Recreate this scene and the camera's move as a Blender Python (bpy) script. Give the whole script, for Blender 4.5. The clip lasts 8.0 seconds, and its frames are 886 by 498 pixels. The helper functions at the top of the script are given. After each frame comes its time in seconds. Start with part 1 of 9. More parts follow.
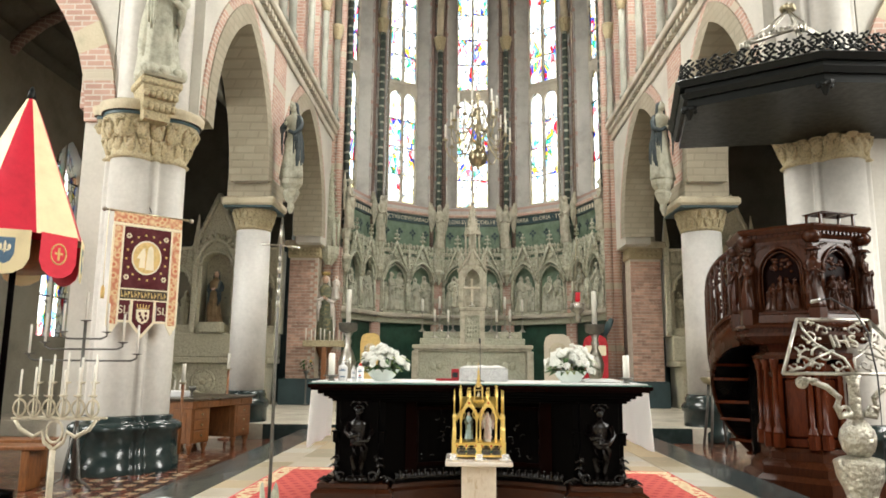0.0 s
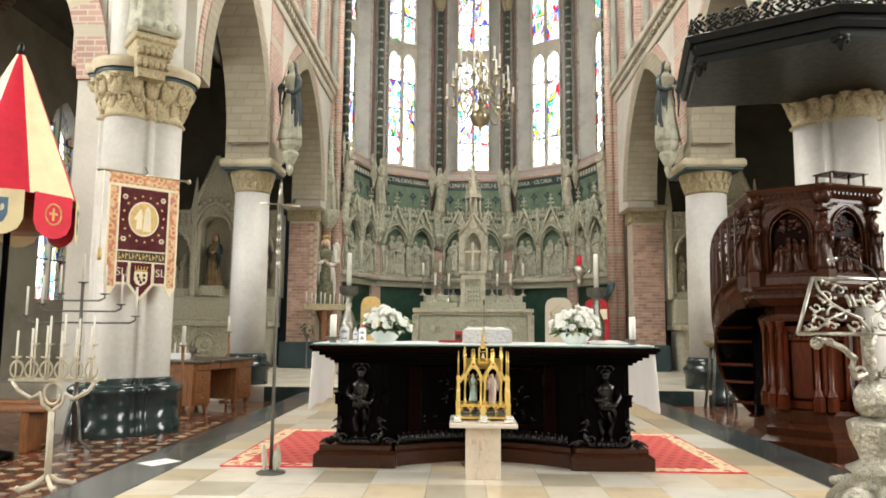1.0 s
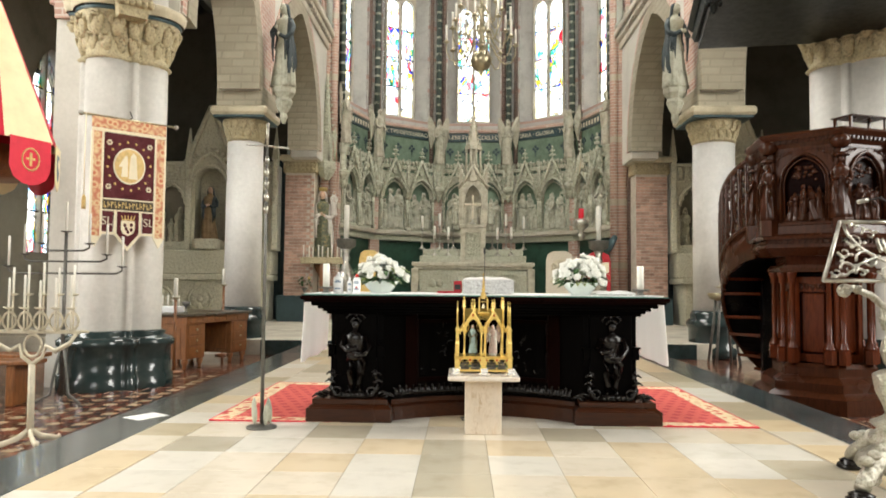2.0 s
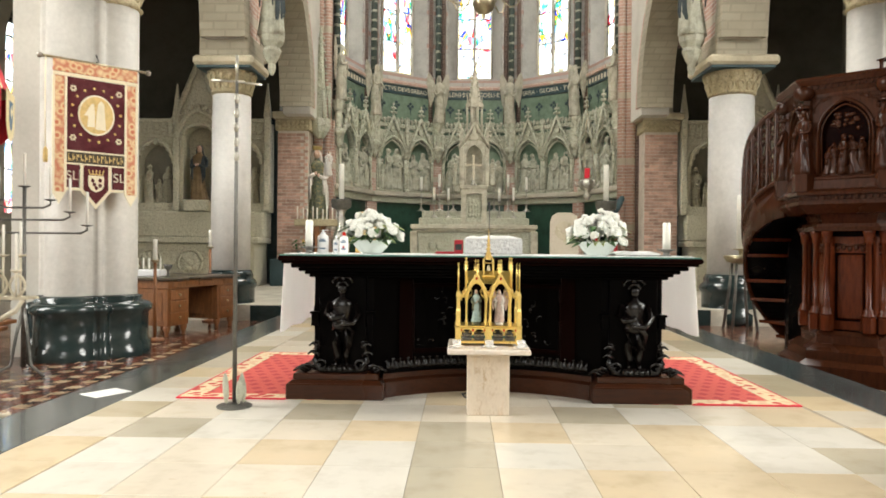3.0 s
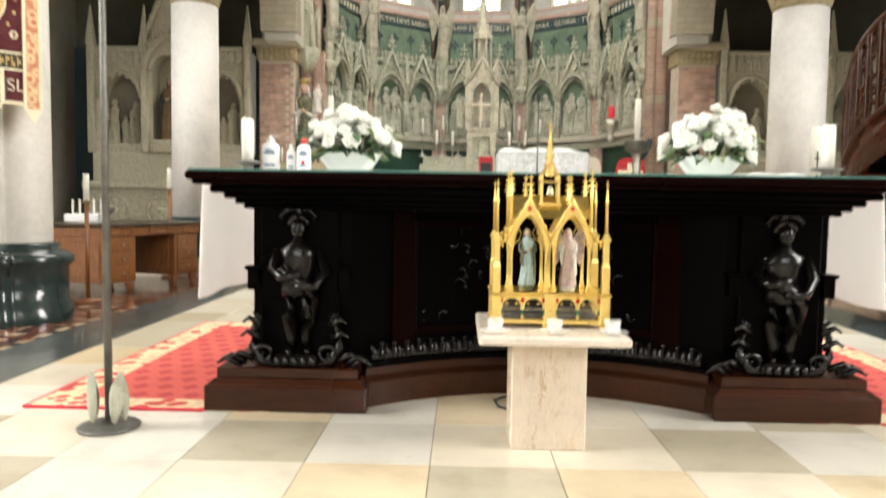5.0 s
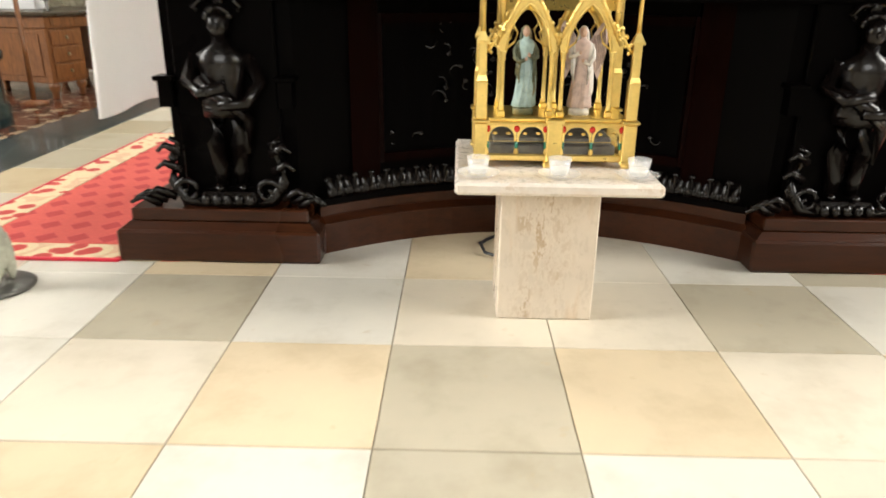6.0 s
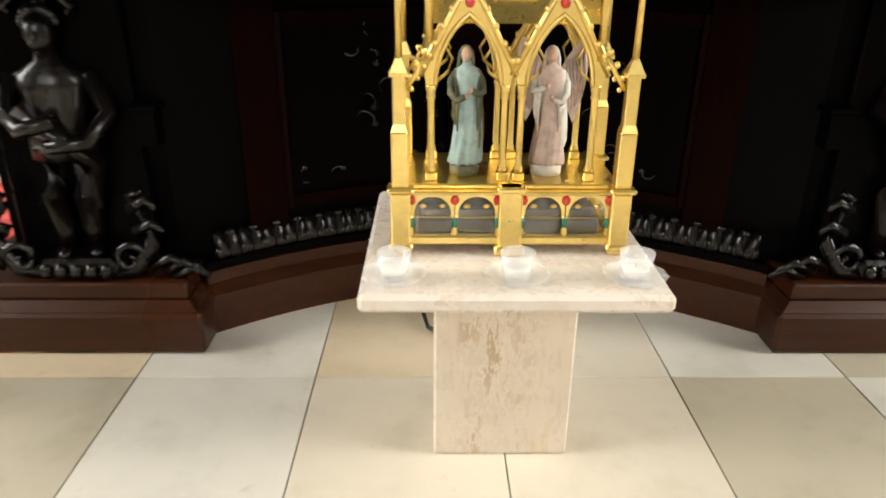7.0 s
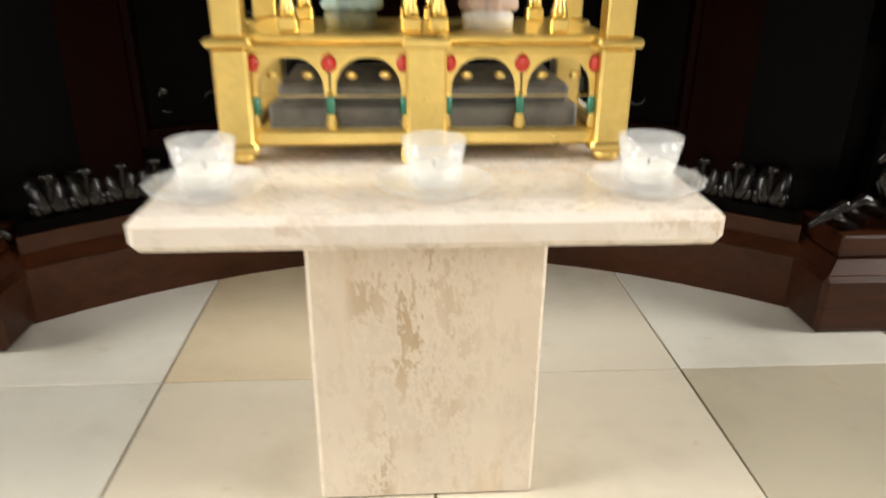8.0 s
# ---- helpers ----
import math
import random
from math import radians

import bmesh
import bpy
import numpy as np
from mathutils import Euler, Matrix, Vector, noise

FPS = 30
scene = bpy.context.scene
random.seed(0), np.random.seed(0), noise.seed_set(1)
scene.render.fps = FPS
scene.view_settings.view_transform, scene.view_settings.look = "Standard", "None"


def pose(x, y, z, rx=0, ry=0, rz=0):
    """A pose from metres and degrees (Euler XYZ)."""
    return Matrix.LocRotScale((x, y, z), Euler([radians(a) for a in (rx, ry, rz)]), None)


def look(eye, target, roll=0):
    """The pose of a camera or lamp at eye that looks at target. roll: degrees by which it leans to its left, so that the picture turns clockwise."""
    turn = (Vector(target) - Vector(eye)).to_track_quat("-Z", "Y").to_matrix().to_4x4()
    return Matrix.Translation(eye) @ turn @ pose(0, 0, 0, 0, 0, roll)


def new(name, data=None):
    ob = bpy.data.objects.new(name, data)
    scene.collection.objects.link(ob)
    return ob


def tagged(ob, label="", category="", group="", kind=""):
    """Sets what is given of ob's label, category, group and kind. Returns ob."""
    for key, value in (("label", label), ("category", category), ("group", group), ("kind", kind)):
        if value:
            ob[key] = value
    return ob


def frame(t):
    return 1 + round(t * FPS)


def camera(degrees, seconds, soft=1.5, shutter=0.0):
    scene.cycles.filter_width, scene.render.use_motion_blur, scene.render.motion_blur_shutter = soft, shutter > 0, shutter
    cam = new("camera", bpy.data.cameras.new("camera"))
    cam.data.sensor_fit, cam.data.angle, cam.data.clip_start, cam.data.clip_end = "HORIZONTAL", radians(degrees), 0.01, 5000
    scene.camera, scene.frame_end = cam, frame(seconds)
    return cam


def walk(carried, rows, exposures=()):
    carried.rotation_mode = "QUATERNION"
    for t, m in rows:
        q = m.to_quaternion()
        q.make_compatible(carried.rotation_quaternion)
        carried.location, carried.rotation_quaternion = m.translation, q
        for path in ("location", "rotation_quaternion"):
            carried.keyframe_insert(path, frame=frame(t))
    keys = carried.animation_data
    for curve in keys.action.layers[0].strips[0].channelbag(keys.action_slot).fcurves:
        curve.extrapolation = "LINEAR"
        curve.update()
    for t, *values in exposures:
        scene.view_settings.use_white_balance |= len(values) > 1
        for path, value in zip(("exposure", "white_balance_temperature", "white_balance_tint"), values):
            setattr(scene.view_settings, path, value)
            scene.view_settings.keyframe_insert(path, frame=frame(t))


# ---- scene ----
# ---------------------------------------------------------------- camera
cam = camera(64.3, 8.0, soft=1.7, shutter=0.5)
PATH = [
    (0.0, (-0.134, 0.559, 1.105), (-0.190, 2.533, 1.425), 0.5),
    (0.5, (-0.155, 0.621, 1.098), (-0.210, 2.601, 1.373), 0.5),
    (1.0, (-0.170, 0.698, 1.080), (-0.224, 2.685, 1.302), 0.5),
    (1.5, (-0.181, 0.804, 1.058), (-0.235, 2.797, 1.221), 0.5),
    (2.0, (-0.166, 1.012, 1.034), (-0.219, 3.009, 1.131), 0.5),
    (3.5, (-0.192, 2.149, 0.972), (-0.245, 4.148, 0.941), 0.5),
    (4.0, (-0.235, 2.654, 0.939), (-0.287, 4.653, 0.895), 0.6),
    (4.5, (-0.307, 3.146, 0.903), (-0.358, 5.144, 0.851), 0.6),
    (5.0, (-0.313, 3.555, 0.824), (-0.363, 5.550, 0.697), 0.8),
    (5.2, (-0.315, 3.690, 0.804), (-0.363, 5.668, 0.508), 0.8),
    (6.3, (-0.205, 4.381, 0.877), (-0.225, 6.227, 0.107), 0.6),
    (6.5, (-0.177, 4.515, 0.912), (-0.183, 6.346, 0.107), 0.5),
    (7.0, (-0.139, 4.812, 0.891), (-0.109, 6.649, 0.101), 0.5),
    (7.5, (-0.090, 5.057, 0.769), (-0.005, 6.888, -0.030), 0.5),
    (8.0, (-0.037, 5.226, 0.603), (0.082, 7.062, -0.171), 0.5),
]
walk(cam, [(t, look(eye, target, roll)) for t, eye, target, roll in PATH],
     exposures=[(0.0, -0.29), (2.0, -0.25), (3.5, -0.17), (4.5, 0.02), (5.2, 0.1), (6.3, -0.18), (8.0, -0.16)])
# ---------------------------------------------------------------- daylight
world = bpy.data.worlds.new("sky")
scene.world = world
world.use_nodes = True
wn = world.node_tree.nodes
sky = wn.new("ShaderNodeTexSky")
sky.sky_type, sky.sun_disc = "NISHITA", False
sky.sun_elevation, sky.sun_rotation = radians(38), radians(200)
world.node_tree.links.new(sky.outputs[0], wn["Background"].inputs[0])
wn["Background"].inputs[1].default_value = 0.12
sun = new("sun", bpy.data.lights.new("sun", "SUN"))
sun.data.energy, sun.data.angle, sun.data.color = 1.0, radians(12), (1, 0.96, 0.9)
sun.matrix_world = look((-4, -14, 14), (0, 0, 0))


def daylight_fill(x, y, z, tx, ty, tz, w, h, watts, colour=(1.0, 0.98, 0.915)):
    """An added area lamp, standing in for daylight from windows out of view."""
    data = bpy.data.lights.new("daylight_fill", "AREA")
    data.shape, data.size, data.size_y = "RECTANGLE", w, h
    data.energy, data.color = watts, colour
    ob = new("daylight_fill", data)
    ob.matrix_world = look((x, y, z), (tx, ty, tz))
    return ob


daylight_fill(0, -11.9, 8.5, 0, 0, 7.0, 7.0, 8.0, 1300)
daylight_fill(-11.7, 4.0, 7.0, 0, 4.6, 5.0, 4.5, 8.0, 2300)
daylight_fill(11.7, 4.0, 7.0, 0, 4.6, 5.0, 4.5, 8.0, 2500)
# added before the solid upper walls to brighten choir and apse; no opening here
daylight_fill(-3.3, 14.0, 12.0, 2.5, 14.5, 4.0, 5.0, 3.0, 1400)
daylight_fill(3.5, 14.0, 12.0, -2.3, 14.5, 4.0, 5.0, 3.0, 1400)
# ---------------------------------------------------------------- materials
def nodes_of(name):
    m = bpy.data.materials.new(name)
    m.use_nodes = True
    nt = m.node_tree
    return m, nt, nt.nodes["Principled BSDF"]


def mapping(nt, scale=(1, 1, 1), rot=(0, 0, 0), local=False):
    if local:
        src = nt.nodes.new("ShaderNodeTexCoord").outputs["Object"]
    else:
        src = nt.nodes.new("ShaderNodeNewGeometry").outputs["Position"]
    mp = nt.nodes.new("ShaderNodeMapping")
    mp.inputs["Scale"].default_value = scale
    mp.inputs["Rotation"].default_value = rot
    nt.links.new(src, mp.inputs[0])
    return mp.outputs[0]


def noise_tex(nt, vec, scale, detail=4, rough=0.6):
    n = nt.nodes.new("ShaderNodeTexNoise")
    n.inputs["Scale"].default_value, n.inputs["Detail"].default_value = scale, detail
    n.inputs["Roughness"].default_value = rough
    nt.links.new(vec, n.inputs["Vector"])
    return n.outputs[0]


def ramp(nt, fac, stops, mode="LINEAR"):
    r = nt.nodes.new("ShaderNodeValToRGB")
    r.color_ramp.interpolation = mode
    e = r.color_ramp.elements
    while len(e) < len(stops):
        e.new(0.5)
    for i, (p, c) in enumerate(stops):
        e[i].position = p
        e[i].color = (*c, 1)
    nt.links.new(fac, r.inputs[0])
    return r.outputs[0]


def mix(nt, fac, a, b, kind="MIX"):
    n = nt.nodes.new("ShaderNodeMix")
    n.data_type, n.blend_type = "RGBA", kind
    for sock, val in ((n.inputs[0], fac), (n.inputs[6], a), (n.inputs[7], b)):
        if isinstance(val, (int, float)):
            sock.default_value = val
        elif isinstance(val, tuple):
            sock.default_value = (*val, 1)
        else:
            nt.links.new(val, sock)
    return n.outputs[2]


def maths(nt, op, a, b=0.0):
    n = nt.nodes.new("ShaderNodeMath")
    n.operation = op
    for sock, val in ((n.inputs[0], a), (n.inputs[1], b)):
        if isinstance(val, (int, float)):
            sock.default_value = val
        else:
            nt.links.new(val, sock)
    return n.outputs[0]


def bump(nt, b, height, strength=0.3, dist=0.01):
    n = nt.nodes.new("ShaderNodeBump")
    n.inputs["Strength"].default_value, n.inputs["Distance"].default_value = strength, dist
    nt.links.new(height, n.inputs["Height"])
    nt.links.new(n.outputs[0], b.inputs["Normal"])


def surface(name, base, rough=0.6, metal=0.0, spread=0.25, scale=3.0, fine=40.0, relief=0.25, tint=None, vary=0.0,
            local=False, coat=0.0, stretch=(1, 1, 1)):
    """A plain material with two scales of variation, roughness changes and fine relief."""
    m, nt, b = nodes_of(name)
    vec = mapping(nt, stretch, local=local)
    big = noise_tex(nt, vec, scale, 5, 0.65)
    small = noise_tex(nt, vec, fine, 3, 0.6)
    dark = tuple(c * (1 - spread) for c in base)
    other = tint or tuple(min(1, c * (1 + spread * 0.45)) for c in base)
    col = ramp(nt, big, [(0.3, dark), (0.52, base), (0.75, other)])
    grain = ramp(nt, small, [(0.3, (0.82,) * 3), (0.7, (1.06,) * 3)])
    col = mix(nt, min(1.0, spread * 2.2), col, grain, "MULTIPLY")
    if vary:
        info = nt.nodes.new("ShaderNodeObjectInfo").outputs["Random"]
        col = mix(nt, 1.0, col, ramp(nt, info, [(0, (1 - vary,) * 3), (1, (1 + vary * 0.4,) * 3)]), "MULTIPLY")
    nt.links.new(col, b.inputs["Base Color"])
    nt.links.new(ramp(nt, big, [(0.3, (min(1, rough * 1.25),) * 3), (0.7, (rough * 0.8,) * 3)]), b.inputs["Roughness"])
    b.inputs["Metallic"].default_value = metal
    b.inputs["Coat Weight"].default_value = coat
    if relief:
        bump(nt, b, small, relief, 0.006)
    return m


def carved(name, base, rough=0.65, depth=0.6, scale=9.0, metal=0.0, dark=0.45):
    """Stone or metal covered in carving too fine to model piece by piece."""
    m, nt, b = nodes_of(name)
    vec = mapping(nt)
    v = nt.nodes.new("ShaderNodeTexVoronoi")
    v.feature = "SMOOTH_F1"
    v.inputs["Scale"].default_value = scale
    nt.links.new(vec, v.inputs["Vector"])
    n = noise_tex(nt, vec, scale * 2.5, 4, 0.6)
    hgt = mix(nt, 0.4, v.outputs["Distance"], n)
    # the low parts of the relief also get a darker colour, as shade
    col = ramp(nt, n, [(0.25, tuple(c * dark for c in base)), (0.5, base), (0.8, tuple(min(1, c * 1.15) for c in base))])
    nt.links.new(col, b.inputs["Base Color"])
    b.inputs["Roughness"].default_value, b.inputs["Metallic"].default_value = rough, metal
    bump(nt, b, hgt, depth, 0.04)
    return m


def wood(name, base, rough=0.35, axis=(8, 8, 1.2), coat=0.25, dark=0.5, local=False):
    m, nt, b = nodes_of(name)
    vec = mapping(nt, axis, local=local)
    grain = noise_tex(nt, vec, 6.0, 6, 0.7)
    wear = noise_tex(nt, mapping(nt), 2.2, 3, 0.5)
    col = ramp(nt, grain, [(0.3, tuple(c * dark for c in base)), (0.55, base), (0.8, tuple(c * 1.3 for c in base))])
    col = mix(nt, 0.5, col, ramp(nt, wear, [(0.3, (0.7,) * 3), (0.7, (1.1,) * 3)]), "MULTIPLY")
    nt.links.new(col, b.inputs["Base Color"])
    nt.links.new(ramp(nt, wear, [(0.3, (rough * 1.4,) * 3), (0.7, (rough * 0.8,) * 3)]), b.inputs["Roughness"])
    b.inputs["Coat Weight"].default_value, b.inputs["Coat Roughness"].default_value = coat, 0.2
    bump(nt, b, grain, 0.15, 0.004)
    return m


def brickwork(name, c1, c2, mortar, axis="x", scale=1.0, band=None):
    """Coursed brick for walls that stay far off; bricks 0.21 by 0.065 m."""
    m, nt, b = nodes_of(name)
    sep = nt.nodes.new("ShaderNodeSeparateXYZ")
    nt.links.new(nt.nodes.new("ShaderNodeNewGeometry").outputs["Position"], sep.inputs[0])
    comb = nt.nodes.new("ShaderNodeCombineXYZ")
    along = maths(nt, "ADD", sep.outputs[0], sep.outputs[1])
    nt.links.new(along, comb.inputs[0])
    nt.links.new(sep.outputs[2], comb.inputs[1])
    t = nt.nodes.new("ShaderNodeTexBrick")
    t.inputs["Scale"].default_value = scale
    t.inputs["Brick Width"].default_value, t.inputs["Row Height"].default_value = 0.23, 0.078
    t.inputs["Mortar Size"].default_value, t.inputs["Mortar Smooth"].default_value = 0.011, 0.2
    for key, c in (("Color1", c1), ("Color2", c2), ("Mortar", mortar)):
        t.inputs[key].default_value = (*c, 1)
    nt.links.new(comb.outputs[0], t.inputs["Vector"])
    col = t.outputs["Color"]
    n = noise_tex(nt, mapping(nt), 1.6, 4)
    col = mix(nt, 0.6, col, ramp(nt, n, [(0.3, (0.75,) * 3), (0.7, (1.1,) * 3)]), "MULTIPLY")
    if band:
        w = maths(nt, "FRACT", maths(nt, "MULTIPLY", sep.outputs[2], 1 / band[1]))
        col = mix(nt, maths(nt, "GREATER_THAN", w, 1 - band[2]), col, band[0])
    nt.links.new(col, b.inputs["Base Color"])
    b.inputs["Roughness"].default_value = 0.8
    inv = maths(nt, "SUBTRACT", 1.0, t.outputs["Fac"])
    bump(nt, b, inv, 0.5, 0.01)
    return m


LIMESTONE = surface("limestone", (0.50, 0.46, 0.37), 0.75, spread=0.3, scale=1.7, fine=45)
OCHRE = surface("ochre_stone", (0.50, 0.44, 0.31), 0.75, spread=0.3, scale=2.0, fine=45)
PLASTER = surface("painted_plaster", (0.55, 0.53, 0.47), 0.85, spread=0.16, scale=0.8, fine=25, relief=0.1)
COLUMN = surface("smooth_grey_stone", (0.54, 0.515, 0.465), 0.5, spread=0.24, scale=0.55, fine=18, relief=0.06)
ARCHSTONE = brickwork("banded_arch_stone", (0.31, 0.275, 0.20), (0.36, 0.32, 0.235), (0.29, 0.255, 0.185), scale=0.6)
GREYSHAFT = surface("dark_grey_shaft_stone", (0.24, 0.24, 0.20), 0.7, spread=0.3, scale=2.0, fine=40)
REVEAL = surface("grey_reveal_stone", (0.43, 0.42, 0.385), 0.8, spread=0.25, scale=1.6, fine=30)
# darker copy of PLASTER, with the aisle's shade put into its colour
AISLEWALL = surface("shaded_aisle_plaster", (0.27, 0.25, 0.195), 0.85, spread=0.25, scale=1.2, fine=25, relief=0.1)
GABLESTONE = surface("grey_green_gable_stone", (0.50, 0.50, 0.385), 0.7, spread=0.45, scale=9, fine=60, relief=0.4)
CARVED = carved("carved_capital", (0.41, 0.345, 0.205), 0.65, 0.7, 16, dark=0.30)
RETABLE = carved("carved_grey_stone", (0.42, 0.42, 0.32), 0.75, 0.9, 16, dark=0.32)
STATUE = surface("weathered_statue_stone", (0.45, 0.445, 0.35), 0.75, spread=0.4, scale=7, fine=60, relief=0.4)
ANGEL = surface("pale_statue_stone", (0.47, 0.445, 0.345), 0.7, spread=0.35, scale=6, fine=60, relief=0.3)
VERD = surface("dark_green_marble", (0.020, 0.034, 0.033), 0.18, spread=0.4, scale=2.5, fine=16, relief=0.0, tint=(0.045, 0.06, 0.056), coat=0.2)
TEAL = surface("dark_teal_paint", (0.025, 0.055, 0.06), 0.5, spread=0.3, scale=2)
GREENWALL = surface("dark_green_marbling", (0.022, 0.066, 0.042), 0.4, spread=0.5, scale=2.5, fine=16, relief=0.05)
SAGE = surface("sage_green_paint", (0.15, 0.215, 0.15), 0.75, spread=0.3, scale=3)
BRICK = brickwork("pink_brick", (0.42, 0.25, 0.20), (0.52, 0.34, 0.27), (0.55, 0.48, 0.40), band=((0.47, 0.42, 0.33), 1.6, 0.1))
BRICKP = surface("single_brick", (0.54, 0.35, 0.27), 0.85, spread=0.3, scale=8, fine=90, vary=0.35)
MORTAR = surface("lime_mortar", (0.54, 0.48, 0.39), 0.9, spread=0.2, scale=6)
DARKBRICK = brickwork("dark_brick", (0.13, 0.085, 0.07), (0.19, 0.12, 0.095), (0.25, 0.2, 0.17))
GREYWALL = brickwork("banded_grey_stone", (0.42, 0.40, 0.37), (0.48, 0.46, 0.42), (0.40, 0.37, 0.34), scale=0.35, band=((0.40, 0.27, 0.23), 1.05, 0.12))
# plaster darkened below its own tone; the aisle shade is put in the colour
VAULT = surface("shade_toned_vault_plaster", (0.10, 0.098, 0.076), 0.9, spread=0.25, scale=1.2)


def travertine(name, base, streak, vein, upright=True, strength=1.0):
    """Filled travertine: cloudy ground, long soft bands along the bed and clusters of small pitted veins."""
    m, nt, b = nodes_of(name)
    along = (1.0, 1.0, 0.16) if upright else (0.5, 1.6, 1.0)
    cloud = noise_tex(nt, mapping(nt), 5.0, 5, 0.6)
    col = ramp(nt, cloud, [(0.3, tuple(c * 0.88 for c in base)), (0.55, base), (0.8, tuple(min(1, c * 1.10) for c in base))])
    bands = noise_tex(nt, mapping(nt, along), 17.0, 4, 0.6)
    col = mix(nt, maths(nt, "MULTIPLY", ramp(nt, bands, [(0.52, (0,) * 3), (0.68, (0.75,) * 3)]), strength), col, streak)
    worm = noise_tex(nt, mapping(nt, (1.0, 1.0, 0.45) if upright else (1, 1.3, 1)), 46.0, 6, 0.72)
    where = noise_tex(nt, mapping(nt, along), 8.0, 3, 0.5)
    pits = maths(nt, "MULTIPLY", ramp(nt, worm, [(0.51, (0,) * 3), (0.55, (1,) * 3)]), ramp(nt, where, [(0.47, (0,) * 3), (0.58, (0.9,) * 3)]))
    col = mix(nt, maths(nt, "MULTIPLY", pits, strength), col, vein)
    nt.links.new(col, b.inputs["Base Color"])
    nt.links.new(ramp(nt, worm, [(0.4, (0.24,) * 3), (0.7, (0.42,) * 3)]), b.inputs["Roughness"])
    bump(nt, b, maths(nt, "SUBTRACT", 1.0, pits), 0.25, 0.002)
    return m


MARBLE = travertine("pinkish_travertine", (0.70, 0.63, 0.555), (0.62, 0.50, 0.40), (0.52, 0.40, 0.29), False, 0.7)
TRAVERTINE = travertine("veined_travertine", (0.66, 0.57, 0.46), (0.60, 0.44, 0.28), (0.36, 0.235, 0.11))
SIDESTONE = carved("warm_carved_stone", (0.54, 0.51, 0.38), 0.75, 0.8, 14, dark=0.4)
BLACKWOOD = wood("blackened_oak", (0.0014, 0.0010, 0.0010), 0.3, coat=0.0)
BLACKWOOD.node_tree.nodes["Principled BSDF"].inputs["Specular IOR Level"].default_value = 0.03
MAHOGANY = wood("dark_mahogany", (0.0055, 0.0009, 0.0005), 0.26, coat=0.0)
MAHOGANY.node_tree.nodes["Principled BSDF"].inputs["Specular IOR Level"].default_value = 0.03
OAK = wood("brown_oak", (0.25, 0.095, 0.028), 0.4, coat=0.2)
WALNUT = wood("red_brown_walnut", (0.046, 0.0135, 0.0050), 0.22, coat=0.0)
WALNUT.node_tree.nodes["Principled BSDF"].inputs["Specular IOR Level"].default_value = 0.24
BLACKCARVE = surface("polished_black_carving", (0.0050, 0.0032, 0.0028), 0.24, spread=0.4, scale=12, fine=40)
BLACKCARVE.node_tree.nodes["Principled BSDF"].inputs["Specular IOR Level"].default_value = 0.38
REDOAK = wood("polished_red_oak", (0.080, 0.017, 0.005), 0.2, coat=0.0)
REDOAK.node_tree.nodes["Principled BSDF"].inputs["Specular IOR Level"].default_value = 0.22
GOLD = surface("polished_gold", (0.83, 0.62, 0.21), 0.33, metal=1.0, spread=0.12, scale=30, fine=140, relief=0.05)
BRASS = surface("aged_brass", (0.42, 0.37, 0.25), 0.35, metal=1.0, spread=0.3, scale=12)
SILVER = surface("tarnished_silver", (0.46, 0.44, 0.38), 0.32, metal=1.0, spread=0.4, scale=9, fine=50, relief=0.3)
EMBOSSED = carved("embossed_silver", (0.44, 0.42, 0.35), 0.34, 0.7, 34, metal=1.0, dark=0.35)
DULLGOLD = surface("dull_old_gold", (0.55, 0.38, 0.13), 0.4, metal=1.0, spread=0.35, scale=60, fine=140)
WHITESTONE = surface("white_grey_column_stone", (0.68, 0.66, 0.62), 0.5, spread=0.2, scale=0.9, fine=18, relief=0.06)
IRON = surface("grey_iron", (0.16, 0.155, 0.14), 0.5, metal=0.7, spread=0.3, scale=14)
WHITEIRON = surface("cream_painted_iron", (0.62, 0.56, 0.42), 0.5, spread=0.25, scale=14)
BLACKIRON = surface("black_wrought_iron", (0.007, 0.0085, 0.008), 0.35, spread=0.3, scale=14)
BLACKIRON.node_tree.nodes["Principled BSDF"].inputs["Specular IOR Level"].default_value = 0.2
PLINTH = wood("plinth_mahogany", (0.045, 0.013, 0.0045), 0.28, axis=(1.2, 8, 8), coat=0.0)
PLINTH.node_tree.nodes["Principled BSDF"].inputs["Specular IOR Level"].default_value = 0.28
WAX = surface("white_wax", (0.82, 0.80, 0.72), 0.45, spread=0.05, scale=14, relief=0.03)
LINEN = surface("white_linen", (0.78, 0.77, 0.75), 0.85, spread=0.08, scale=6, fine=220, relief=0.2)
SOFTLINEN = surface("smooth_linen", (0.80, 0.79, 0.77), 0.85, spread=0.05, scale=4, relief=0.0)
_nt = SOFTLINEN.node_tree
_tr = _nt.nodes.new("ShaderNodeBsdfTranslucent")
_tr.inputs["Color"].default_value = (0.93, 0.92, 0.90, 1)
_mx = _nt.nodes.new("ShaderNodeMixShader")
_mx.inputs[0].default_value = 0.6
_nt.links.new(_nt.nodes["Principled BSDF"].outputs[0], _mx.inputs[1])
_nt.links.new(_tr.outputs[0], _mx.inputs[2])
for _n in _nt.nodes:
    if _n.type == "OUTPUT_MATERIAL":
        _nt.links.new(_mx.outputs[0], _n.inputs["Surface"])
PLASTIC = surface("white_plastic", (0.80, 0.80, 0.80), 0.35, spread=0.04, scale=6, relief=0.0)
REDPAINT = surface("red_velvet", (0.42, 0.02, 0.03), 0.8, spread=0.25, scale=9, fine=120)
